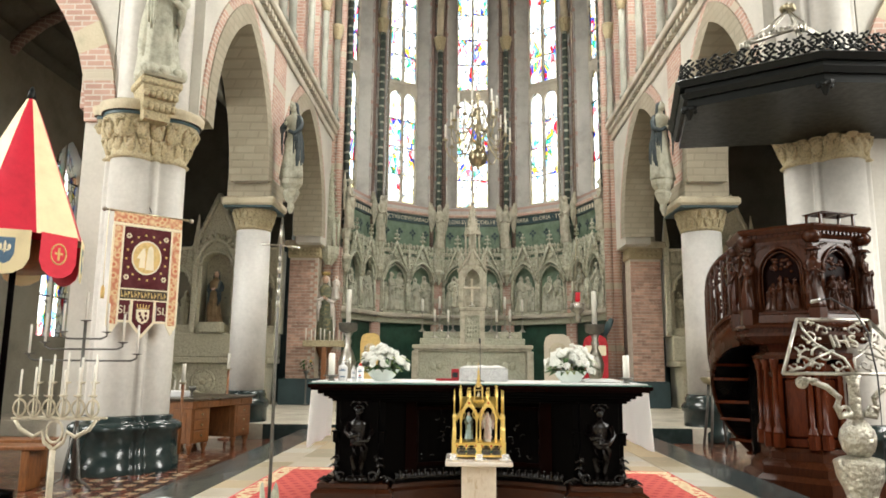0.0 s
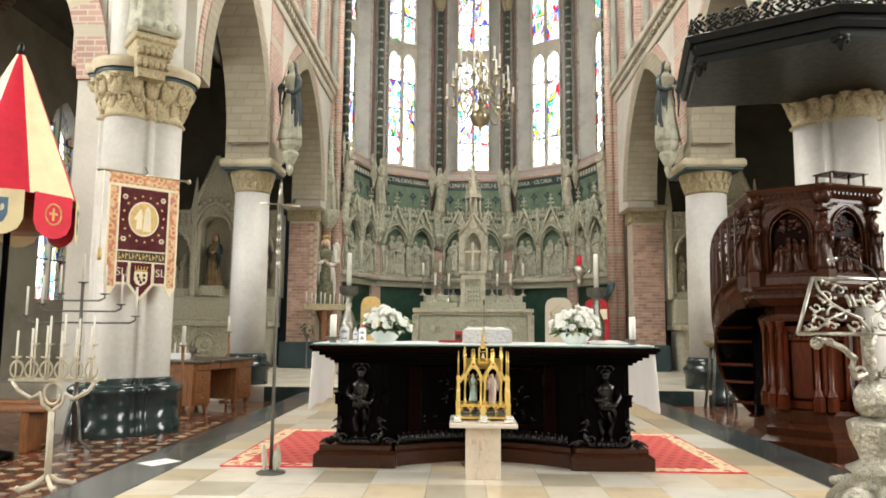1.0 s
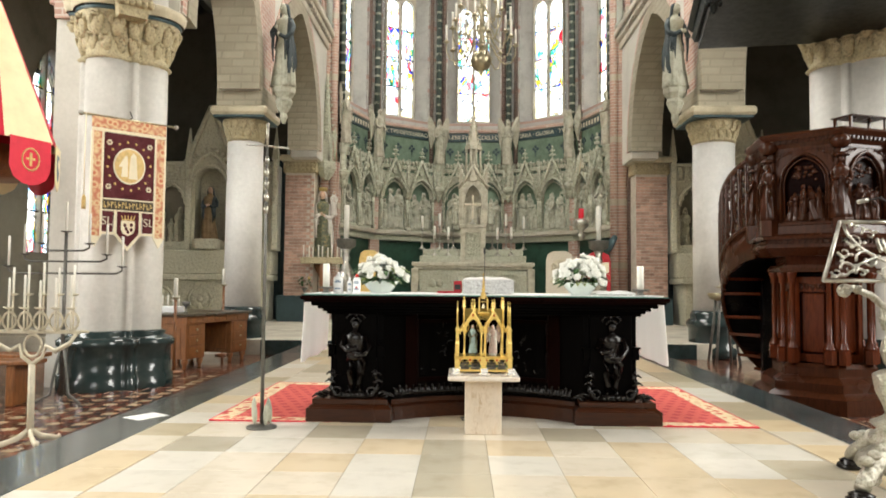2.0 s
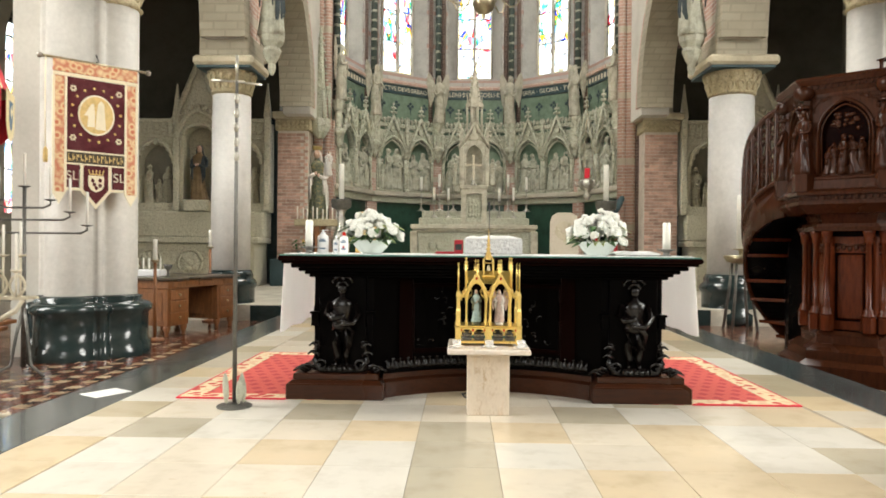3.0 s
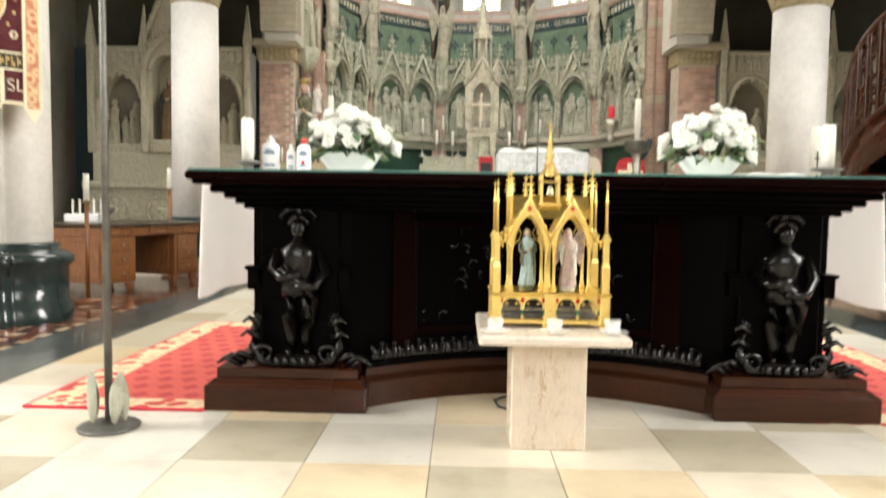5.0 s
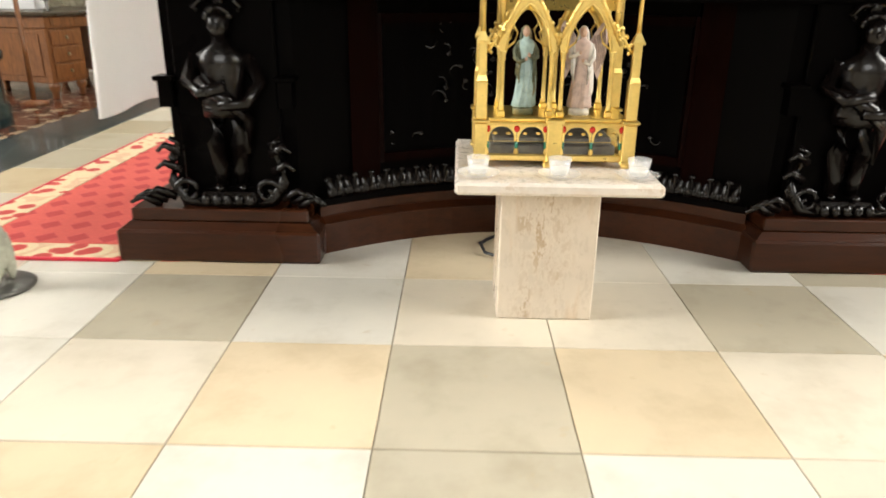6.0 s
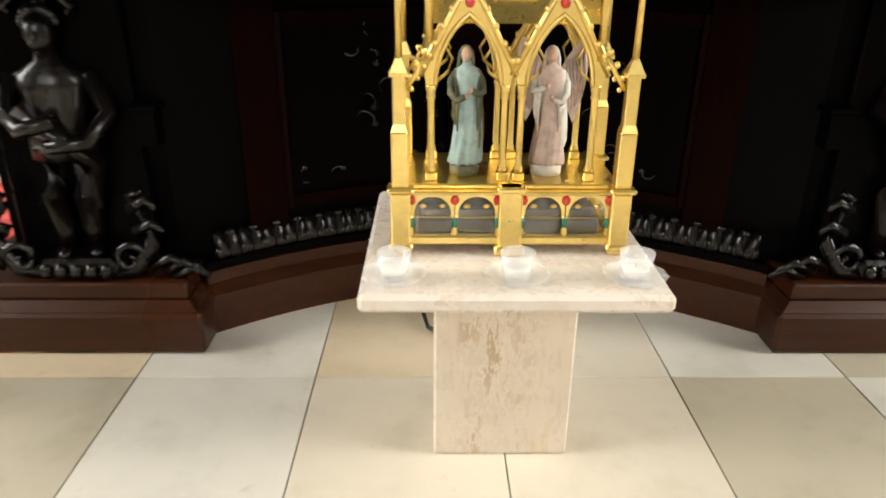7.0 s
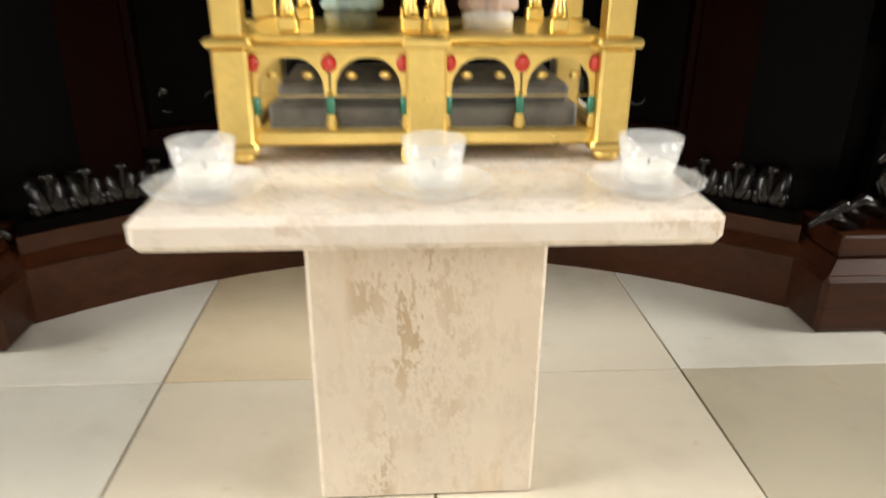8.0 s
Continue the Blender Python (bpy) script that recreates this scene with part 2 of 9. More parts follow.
YELLOWCLOTH = surface("cream_yellow_satin", (0.80, 0.68, 0.40), 0.55, spread=0.1, scale=5, fine=120, relief=0.1)
REDCLOTH = surface("red_satin", (0.66, 0.018, 0.045), 0.5, spread=0.15, scale=5, fine=120, relief=0.1)
MAROON = surface("maroon_velvet", (0.085, 0.008, 0.012), 0.85, spread=0.3, scale=9, fine=150)
GOLDCLOTH = surface("gold_brocade", (0.66, 0.46, 0.16), 0.5, spread=0.25, scale=20, fine=160, relief=0.3)
CREAMCLOTH = surface("cream_silk", (0.78, 0.70, 0.50), 0.6, spread=0.1, scale=9, fine=160, relief=0.2)
ROSECLOTH = surface("rose_embroidery", (0.52, 0.17, 0.10), 0.7, spread=0.35, scale=18, fine=160, relief=0.3)
BLUECLOTH = surface("grey_blue_cloth", (0.10, 0.18, 0.27), 0.7, spread=0.2, scale=9, fine=120)
PAPER = surface("white_paper", (0.82, 0.82, 0.80), 0.8, spread=0.03, scale=6, relief=0.0)
PETAL = surface("white_petals", (0.76, 0.76, 0.70), 0.55, spread=0.12, scale=22, fine=60, relief=0.1)
LEAF = surface("dark_leaf", (0.05, 0.12, 0.03), 0.45, spread=0.5, scale=16, vary=0.2)
PALELEAF = surface("pale_leaf", (0.30, 0.36, 0.12), 0.45, spread=0.4, scale=16)
OPALINE = surface("pale_green_opaline", (0.72, 0.79, 0.75), 0.2, spread=0.06, scale=6, relief=0.0)
BLACK = surface("black_plastic", (0.015, 0.015, 0.015), 0.45, spread=0.3, scale=12)
SLATE = surface("dark_band_stone", (0.055, 0.068, 0.068), 0.2, spread=0.35, scale=2.2, fine=14, relief=0.03, tint=(0.085, 0.10, 0.10), coat=0.2)
SKIN = surface("painted_face", (0.55, 0.36, 0.26), 0.6, spread=0.1, scale=20, relief=0.05)
BROWNROBE = surface("painted_brown_habit", (0.20, 0.13, 0.06), 0.65, spread=0.35, scale=10)
GREENROBE = surface("painted_green_gold_robe", (0.11, 0.12, 0.07), 0.6, spread=0.6, scale=16, tint=(0.38, 0.28, 0.10))
AQUA = surface("painted_aqua_robe", (0.36, 0.48, 0.46), 0.45, spread=0.3, scale=60)
ROSE = surface("painted_rose_robe", (0.58, 0.44, 0.38), 0.45, spread=0.3, scale=60)
IVORY = surface("painted_ivory", (0.62, 0.58, 0.52), 0.45, spread=0.2, scale=60)
DARKROBE = surface("dark_blue_robe", (0.03, 0.045, 0.05), 0.6, spread=0.4, scale=10)
GEM = surface("red_enamel", (0.55, 0.02, 0.01), 0.15, spread=0.2, scale=60, relief=0.0, coat=0.6)
GREENGEM = surface("green_enamel", (0.01, 0.16, 0.10), 0.2, spread=0.2, scale=60, relief=0.0, coat=0.5)
GOLDPAINT = surface("gold_paint", (0.52, 0.38, 0.14), 0.5, metal=0.3, spread=0.3, scale=14)
CREAMPAINT = surface("cream_paint", (0.62, 0.56, 0.42), 0.6, spread=0.15, scale=14)
GREYBOX = carved("embossed_silver_cloth", (0.50, 0.50, 0.49), 0.4, 0.7, 40, metal=0.5, dark=0.6)


def tile_material(name="cream_floor_tile", tones=None):
    """Polished stone tiles in cream, grey, yellow and near white, each tile one tone with clouds in it."""
    m, nt, b = nodes_of(name)
    info = nt.nodes.new("ShaderNodeObjectInfo").outputs["Random"]
    col = ramp(nt, info, [(0.0, (0.50, 0.43, 0.30)), (0.2, (0.64, 0.52, 0.34)), (0.42, (0.66, 0.59, 0.47)),
                          (0.62, (0.70, 0.66, 0.57)), (0.8, (0.55, 0.49, 0.37)), (0.92, (0.68, 0.55, 0.36))], "CONSTANT")
    if tones:
        col = ramp(nt, info, [(0.0, tones[0]), (1.0, tones[1])])
    vec = mapping(nt)
    cloud = noise_tex(nt, vec, 4.5, 5, 0.6)
    col = mix(nt, 0.8, col, ramp(nt, cloud, [(0.28, (0.80, 0.78, 0.74)), (0.5, (1, 1, 1)), (0.75, (1.08, 1.07, 1.05))]), "MULTIPLY")
    spot = noise_tex(nt, vec, 14, 3, 0.6)
    col = mix(nt, ramp(nt, spot, [(0.66, (0, 0, 0)), (0.75, (0.35,) * 3)]), col, (0.50, 0.38, 0.22))
    nt.links.new(col, b.inputs["Base Color"])
    nt.links.new(ramp(nt, cloud, [(0.3, (0.26,) * 3), (0.7, (0.16,) * 3)]), b.inputs["Roughness"])
    bump(nt, b, noise_tex(nt, vec, 7, 2), 0.03, 0.004)
    return m


CREAMTILE = tile_material()
TILETONES = {"w": tile_material("near_white_tile", ((0.66, 0.63, 0.55), (0.71, 0.67, 0.59))),
             "g": tile_material("grey_beige_tile", ((0.47, 0.425, 0.33), (0.52, 0.465, 0.355))),
             "y": tile_material("yellow_cream_tile", ((0.63, 0.52, 0.36), (0.68, 0.56, 0.39))),
             "c": tile_material("pale_cream_tile", ((0.65, 0.585, 0.475), (0.69, 0.62, 0.50)))}
GROUT = surface("grey_grout", (0.30, 0.26, 0.19), 0.8, spread=0.2, scale=8)


def encaustic_material():
    """Victorian tile floor: red-brown, black and cream squares and stars, 0.15 m apart, for the parts that stay far off."""
    m, nt, b = nodes_of("patterned_clay_tile")
    vec = mapping(nt, (1 / 0.30, 1 / 0.30, 1), (0, 0, radians(45)))
    ch = nt.nodes.new("ShaderNodeTexChecker")
    ch.inputs["Scale"].default_value = 2.0
    nt.links.new(vec, ch.inputs[0])
    sep = nt.nodes.new("ShaderNodeSeparateXYZ")
    nt.links.new(mapping(nt, (1 / 0.30, 1 / 0.30, 1)), sep.inputs[0])
    fx = maths(nt, "ABSOLUTE", maths(nt, "SUBTRACT", maths(nt, "FRACT", sep.outputs[0]), 0.5))
    fy = maths(nt, "ABSOLUTE", maths(nt, "SUBTRACT", maths(nt, "FRACT", sep.outputs[1]), 0.5))
    dia = maths(nt, "ADD", fx, fy)
    star = maths(nt, "LESS_THAN", maths(nt, "MULTIPLY", fx, fy), 0.012)
    star = maths(nt, "MULTIPLY", star, maths(nt, "GREATER_THAN", dia, 0.24))
    col = mix(nt, ch.outputs["Fac"], (0.16, 0.045, 0.025), (0.045, 0.028, 0.022))
    col = mix(nt, maths(nt, "LESS_THAN", dia, 0.17), col, (0.30, 0.10, 0.045))
    col = mix(nt, star, col, (0.48, 0.38, 0.25))
    n = noise_tex(nt, mapping(nt), 3.0, 4)
    col = mix(nt, 0.7, col, ramp(nt, n, [(0.3, (0.7,) * 3), (0.7, (1.15,) * 3)]), "MULTIPLY")
    nt.links.new(col, b.inputs["Base Color"])
    nt.links.new(ramp(nt, n, [(0.3, (0.18,) * 3), (0.7, (0.10,) * 3)]), b.inputs["Roughness"])
    return m


CLAYTILE = encaustic_material()
CLAYRED = surface("red_clay_tile", (0.20, 0.055, 0.03), 0.13, spread=0.3, scale=9, vary=0.5)
CLAYDARK = surface("black_clay_tile", (0.040, 0.026, 0.022), 0.13, spread=0.3, scale=9, vary=0.4)
CLAYCREAM = surface("buff_clay_tile", (0.50, 0.39, 0.25), 0.13, spread=0.25, scale=9, vary=0.3)


def carpet_material():
    """Coral red carpet with rows of darker lozenges."""
    m, nt, b = nodes_of("red_carpet")
    sep = nt.nodes.new("ShaderNodeSeparateXYZ")
    nt.links.new(mapping(nt, (1 / 0.11, 1 / 0.13, 1)), sep.inputs[0])
    row = maths(nt, "FLOOR", sep.outputs[1])
    fx = maths(nt, "ABSOLUTE", maths(nt, "SUBTRACT", maths(nt, "FRACT", maths(nt, "ADD", sep.outputs[0], maths(nt, "MULTIPLY", row, 0.5))), 0.5))
    fy = maths(nt, "ABSOLUTE", maths(nt, "SUBTRACT", maths(nt, "FRACT", sep.outputs[1]), 0.5))
    loz = maths(nt, "LESS_THAN", maths(nt, "ADD", fx, fy), 0.36)
    col = mix(nt, loz, (0.62, 0.105, 0.085), (0.47, 0.05, 0.05))
    n = noise_tex(nt, mapping(nt), 150, 2)
    col = mix(nt, 0.5, col, ramp(nt, n, [(0.3, (0.75,) * 3), (0.7, (1.15,) * 3)]), "MULTIPLY")
    nt.links.new(col, b.inputs["Base Color"])
    b.inputs["Roughness"].default_value = 0.95
    bump(nt, b, n, 0.5, 0.004)
    return m


def border_material():
    m, nt, b = nodes_of("carpet_border")
    v = nt.nodes.new("ShaderNodeTexVoronoi")
    v.inputs["Scale"].default_value = 11
    nt.links.new(mapping(nt), v.inputs["Vector"])
    col = ramp(nt, v.outputs["Distance"], [(0.0, (0.50, 0.06, 0.05)), (0.28, (0.60, 0.10, 0.08)), (0.36, (0.72, 0.58, 0.36)), (0.7, (0.66, 0.44, 0.28))], "CONSTANT")
    n = noise_tex(nt, mapping(nt), 150, 2)
    col = mix(nt, 0.5, col, ramp(nt, n, [(0.3, (0.75,) * 3), (0.7, (1.15,) * 3)]), "MULTIPLY")
    nt.links.new(col, b.inputs["Base Color"])
    b.inputs["Roughness"].default_value = 0.95
    bump(nt, b, n, 0.5, 0.004)
    return m


def brocade_material():
    """Cream silk border embroidered with red sprigs."""
    m, nt, b = nodes_of("embroidered_border")
    v = nt.nodes.new("ShaderNodeTexVoronoi")
    v.inputs["Scale"].default_value = 15
    nt.links.new(mapping(nt), v.inputs["Vector"])
    col = ramp(nt, v.outputs["Distance"], [(0.0, (0.50, 0.09, 0.05)), (0.30, (0.58, 0.24, 0.12)), (0.42, (0.74, 0.58, 0.32)), (0.75, (0.55, 0.20, 0.11))])
    n = noise_tex(nt, mapping(nt), 120, 2)
    col = mix(nt, 0.6, col, ramp(nt, n, [(0.3, (0.75,) * 3), (0.7, (1.15,) * 3)]), "MULTIPLY")
    nt.links.new(col, b.inputs["Base Color"])
    b.inputs["Roughness"].default_value = 0.7
    bump(nt, b, n, 0.3, 0.003)
    return m


BROCADE = brocade_material()
CARPET, CARPETEDGE = carpet_material(), border_material()


def stained_glass(name, colour_share=0.5, seed=0.0):
    """Leaded glass that lets the daylight behind it through: pale quarries and coloured figure pieces."""
    m = bpy.data.materials.new(name)
    m.use_nodes = True
    nt = m.node_tree
    nt.nodes.remove(nt.nodes["Principled BSDF"])
    vec = mapping(nt, (1, 1, 0.55))
    info = nt.nodes.new("ShaderNodeObjectInfo").outputs["Random"]
    off = nt.nodes.new("ShaderNodeVectorMath")
    off.operation = "ADD"
    nt.links.new(vec, off.inputs[0])
    comb = nt.nodes.new("ShaderNodeCombineXYZ")
    nt.links.new(maths(nt, "MULTIPLY", info, 37.0), comb.inputs[0])
    comb.inputs[1].default_value = seed
    nt.links.new(comb.outputs[0], off.inputs[1])
    v = nt.nodes.new("ShaderNodeTexVoronoi")
    v.inputs["Scale"].default_value = 8.0
    nt.links.new(off.outputs[0], v.inputs["Vector"])
    sep = nt.nodes.new("ShaderNodeSeparateColor")
    nt.links.new(v.outputs["Color"], sep.inputs[0])
    blot = noise_tex(nt, off.outputs[0], 2.2, 2)
    tone = noise_tex(nt, off.outputs[0], 1.9, 1)
    pick = maths(nt, "FRACT", maths(nt, "ADD", maths(nt, "MULTIPLY", sep.outputs[0], 0.22), maths(nt, "MULTIPLY", tone, 3.1)))
    strong = ramp(nt, pick, [(0.0, (0.75, 0.03, 0.06)), (0.2, (0.10, 0.22, 0.75)), (0.42, (0.85, 0.62, 0.10)),
                             (0.56, (0.10, 0.55, 0.40)), (0.68, (0.45, 0.70, 0.95)), (0.85, (0.80, 0.35, 0.40))], "CONSTANT")
    pale = ramp(nt, sep.outputs[1], [(0.0, (0.95, 0.95, 0.92)), (0.5, (0.80, 0.85, 0.90)), (0.8, (0.95, 0.90, 0.72))], "CONSTANT")
    lo = 0.62 - 0.22 * colour_share
    fac = maths(nt, "MULTIPLY", ramp(nt, blot, [(lo, (0,) * 3), (lo + 0.06, (0.92,) * 3)]), ramp(nt, sep.outputs[2], [(0.0, (1,) * 3), (0.72, (0.25,) * 3)], "CONSTANT"))
    col = mix(nt, fac, pale, strong)
    edge = nt.nodes.new("ShaderNodeTexVoronoi")
    edge.feature = "DISTANCE_TO_EDGE"
    edge.inputs["Scale"].default_value = 8.0
    nt.links.new(off.outputs[0], edge.inputs["Vector"])
    col = mix(nt, ramp(nt, edge.outputs[0], [(0.02, (0.75,) * 3), (0.05, (0,) * 3)]), col, (0.06, 0.06, 0.06))
    tr = nt.nodes.new("ShaderNodeBsdfTransparent")
    nt.links.new(col, tr.inputs[0])
    gl = nt.nodes.new("ShaderNodeBsdfGlossy")
    gl.inputs["Roughness"].default_value = 0.15
    mx = nt.nodes.new("ShaderNodeMixShader")
    mx.inputs[0].default_value = 0.04
    nt.links.new(tr.outputs[0], mx.inputs[1])
    nt.links.new(gl.outputs[0], mx.inputs[2])
    nt.links.new(mx.outputs[0], nt.nodes["Material Output"].inputs[0])
    return m


FIGGLASS, PALEGLASS = stained_glass("figure_glass", 0.62, 3.0), stained_glass("pale_glass", 0.0, 11.0)


def clear_glass():
    """Thin clear glass: lets light through, glossy towards the edges."""
    m = bpy.data.materials.new("clear_glass")
    m.use_nodes = True
    nt = m.node_tree
    nt.nodes.remove(nt.nodes["Principled BSDF"])
    tr = nt.nodes.new("ShaderNodeBsdfTransparent")
    tr.inputs[0].default_value = (0.95, 0.96, 0.95, 1)
    gl = nt.nodes.new("ShaderNodeBsdfGlossy")
    gl.inputs["Roughness"].default_value = 0.03
    lw = nt.nodes.new("ShaderNodeLayerWeight")
    lw.inputs[0].default_value = 0.3
    mx = nt.nodes.new("ShaderNodeMixShader")
    nt.links.new(lw.outputs["Facing"], mx.inputs[0])
    nt.links.new(tr.outputs[0], mx.inputs[1])
    nt.links.new(gl.outputs[0], mx.inputs[2])
    nt.links.new(mx.outputs[0], nt.nodes["Material Output"].inputs[0])
    return m


GLASS = clear_glass()


def glow(name, colour, strength):
    m, nt, b = nodes_of(name)
    b.inputs["Base Color"].default_value = (0, 0, 0, 1)
    b.inputs["Emission Color"].default_value, b.inputs["Emission Strength"].default_value = (*colour, 1), strength
    return m


SKYGLOW = glow("bright_overcast_sky", (0.95, 0.98, 1.0), 5.0)
REDGLOW = glow("lit_red_glass", (0.8, 0.01, 0.03), 0.8)


def dotted_material():
    """Dark painted shaft with rows of pale rosettes."""
    m, nt, b = nodes_of("dark_painted_shaft")
    sep = nt.nodes.new("ShaderNodeSeparateXYZ")
    nt.links.new(mapping(nt), sep.inputs[0])
    f = maths(nt, "ABSOLUTE", maths(nt, "SUBTRACT", maths(nt, "FRACT", maths(nt, "MULTIPLY", sep.outputs[2], 3.6)), 0.5))
    col = mix(nt, maths(nt, "LESS_THAN", f, 0.13), (0.035, 0.055, 0.045), (0.42, 0.42, 0.33))
    n = noise_tex(nt, mapping(nt), 9, 3)
    col = mix(nt, ramp(nt, n, [(0.45, (0,) * 3), (0.6, (1,) * 3)]), col, (0.05, 0.065, 0.05))
    nt.links.new(col, b.inputs["Base Color"])
    b.inputs["Roughness"].default_value = 0.6
    return m


DOTTED = dotted_material()
# ---------------------------------------------------------------- mesh tools
def put(bm, verts, faces, m=None, mi=0, smooth=True):
    vs = [bm.verts.new(m @ Vector(v) if m else v) for v in verts]
    for f in faces:
        try:
            face = bm.faces.new([vs[i] for i in f])
            face.material_index, face.smooth = mi, smooth
        except ValueError:
            pass
    return vs


def block(bm, x0, x1, y0, y1, z0, z1, bev=0.0, m=None, mi=0):
    """A box with chamfered edges."""
    b = min(bev, (x1 - x0) / 2.1, (y1 - y0) / 2.1, (z1 - z0) / 2.1)
    if b <= 0:
        v = [(x, y, z) for z in (z0, z1) for y in (y0, y1) for x in (x0, x1)]
        put(bm, v, [(0, 2, 3, 1), (4, 5, 7, 6), (0, 1, 5, 4), (2, 6, 7, 3), (0, 4, 6, 2), (1, 3, 7, 5)], m, mi, False)
        return
    tmp = bmesh.new()
    v = [(x, y, z) for z in (z0, z1) for y in (y0, y1) for x in (x0, x1)]
    put(tmp, v, [(0, 2, 3, 1), (4, 5, 7, 6), (0, 1, 5, 4), (2, 6, 7, 3), (0, 4, 6, 2), (1, 3, 7, 5)], None, mi, False)
    bmesh.ops.bevel(tmp, geom=list(tmp.edges), offset=b, segments=1, affect="EDGES")
    tmp.verts.index_update()
    put(bm, [tuple(q.co) for q in tmp.verts], [[q.index for q in f.verts] for f in tmp.faces], m, mi, False)
    tmp.free()


def turned(bm, prof, cx=0, cy=0, seg=20, m=None, mi=0, sx=1.0, sy=1.0, turn=0.0, smooth=True, wave=None):
    """A lathe body from (radius, height) pairs, closed at both ends."""
    verts, faces = [], []
    for r, z in prof:
        for k in range(seg):
            a = turn + 2 * math.pi * k / seg
            rr = r * (wave(a, z) if wave else 1)
            verts.append((cx + rr * sx * math.cos(a), cy + rr * sy * math.sin(a), z))
    n = len(prof)
    for i in range(n - 1):
        for k in range(seg):
            faces.append((i * seg + k, i * seg + (k + 1) % seg, (i + 1) * seg + (k + 1) % seg, (i + 1) * seg + k))
    faces.append(tuple(reversed(range(seg))))
    faces.append(tuple(range((n - 1) * seg, n * seg)))
    put(bm, verts, faces, m, mi, smooth)


def rod(bm, pts, r, seg=8, m=None, mi=0, r2=None):
    """A round bar swept along points."""
    pts = [Vector(p) for p in pts]
    verts, faces = [], []
    up = Vector((0, 0, 1))
    for i, p in enumerate(pts):
        d = (pts[min(i + 1, len(pts) - 1)] - pts[max(i - 1, 0)]).normalized()
        side = d.cross(up)
        if side.length < 0.05:
            side = d.cross(Vector((0, 1, 0)))
        side.normalize()
        other = side.cross(d)
        rr = r if r2 is None else r + (r2 - r) * i / (len(pts) - 1)
        for k in range(seg):
            a = 2 * math.pi * k / seg
            verts.append(tuple(p + rr * (math.cos(a) * side + math.sin(a) * other)))
    for i in range(len(pts) - 1):
        for k in range(seg):
            faces.append((i * seg + k, i * seg + (k + 1) % seg, (i + 1) * seg + (k + 1) % seg, (i + 1) * seg + k))
    faces.append(tuple(reversed(range(seg))))
    faces.append(tuple(range((len(pts) - 1) * seg, len(pts) * seg)))
    put(bm, verts, faces, m, mi)


def ball(bm, c, r, m=None, mi=0, seg=10, rings=7):
    rx, ry, rz = r if isinstance(r, tuple) else (r, r, r)
    verts, faces = [(c[0], c[1], c[2] - rz)], []
    for i in range(1, rings):
        p = -math.pi / 2 + math.pi * i / rings
        for k in range(seg):
            a = 2 * math.pi * k / seg
            verts.append((c[0] + rx * math.cos(p) * math.cos(a), c[1] + ry * math.cos(p) * math.sin(a), c[2] + rz * math.sin(p)))
    verts.append((c[0], c[1], c[2] + rz))
    for k in range(seg):
        faces.append((0, 1 + (k + 1) % seg, 1 + k))
        top = 1 + (rings - 2) * seg
        faces.append((len(verts) - 1, top + k, top + (k + 1) % seg))
    for i in range(rings - 2):
        for k in range(seg):
            a = 1 + i * seg
            faces.append((a + k, a + (k + 1) % seg, a + seg + (k + 1) % seg, a + seg + k))
    put(bm, verts, faces, m, mi)


def prism(bm, pts, z0, z1, m=None, mi=0, top=None):
    """An upright prism over a plan polygon; top: another polygon for the upper end."""
    n = len(pts)
    top = top or pts
    verts = [(x, y, z0) for x, y in pts] + [(x, y, z1) for x, y in top]
    faces = [tuple(reversed(range(n))), tuple(range(n, 2 * n))]
    faces += [(i, (i + 1) % n, n + (i + 1) % n, n + i) for i in range(n)]
    put(bm, verts, faces, m, mi, False)


def plate(bm, outer, holes, y0, y1, m=None, mi=0):
    """A slab in the xz plane between y0 and y1, with openings."""
    tmp = bmesh.new()
    edges = []
    loops = [outer] + list(holes)
    for loop in loops:
        vs = [tmp.verts.new((x, 0, z)) for x, z in loop]
        edges += [tmp.edges.new((vs[i], vs[(i + 1) % len(vs)])) for i in range(len(vs))]
    bmesh.ops.triangle_fill(tmp, use_beauty=True, use_dissolve=False, edges=edges)
    tmp.verts.index_update()
    co = [tuple(v.co) for v in tmp.verts]
    tris = [[v.index for v in f.verts] for f in tmp.faces]
    tmp.free()
    n = len(co)
    verts = [(x, y0, z) for x, _, z in co] + [(x, y1, z) for x, _, z in co]
    faces = [t for t in tris] + [[n + i for i in reversed(t)] for t in tris]
    start = 0
    for loop in loops:
        k = len(loop)
        faces += [(start + i, start + (i + 1) % k, n + start + (i + 1) % k, n + start + i) for i in range(k)]
        start += k
    put(bm, verts, faces, m, mi, False)
    bmesh.ops.recalc_face_normals(bm, faces=bm.faces)


def ogive(cx, half, z0, rise, n=9):
    """Points of a pointed arch from its left springing over the apex to the right one."""
    rad = (half * half + rise * rise) / (2 * half)
    c = rad - half
    a1 = math.atan2(rise, -c)
    left = [(cx + c + rad * math.cos(math.pi + (a1 - math.pi) * i / n), z0 + rad * math.sin(math.pi + (a1 - math.pi) * i / n)) for i in range(n + 1)]
    right = [(2 * cx - x, z) for x, z in reversed(left[:-1])]
    return left + right


def arched(cx, half, base, z0, rise, n=9):
    return [(cx - half, base)] + ogive(cx, half, z0, rise, n) + [(cx + half, base)]


def octagon(cx, cy, r, turn=22.5, n=8):
    return [(cx + r * math.cos(radians(turn + 360 / n * k)), cy + r * math.sin(radians(turn + 360 / n * k))) for k in range(n)]


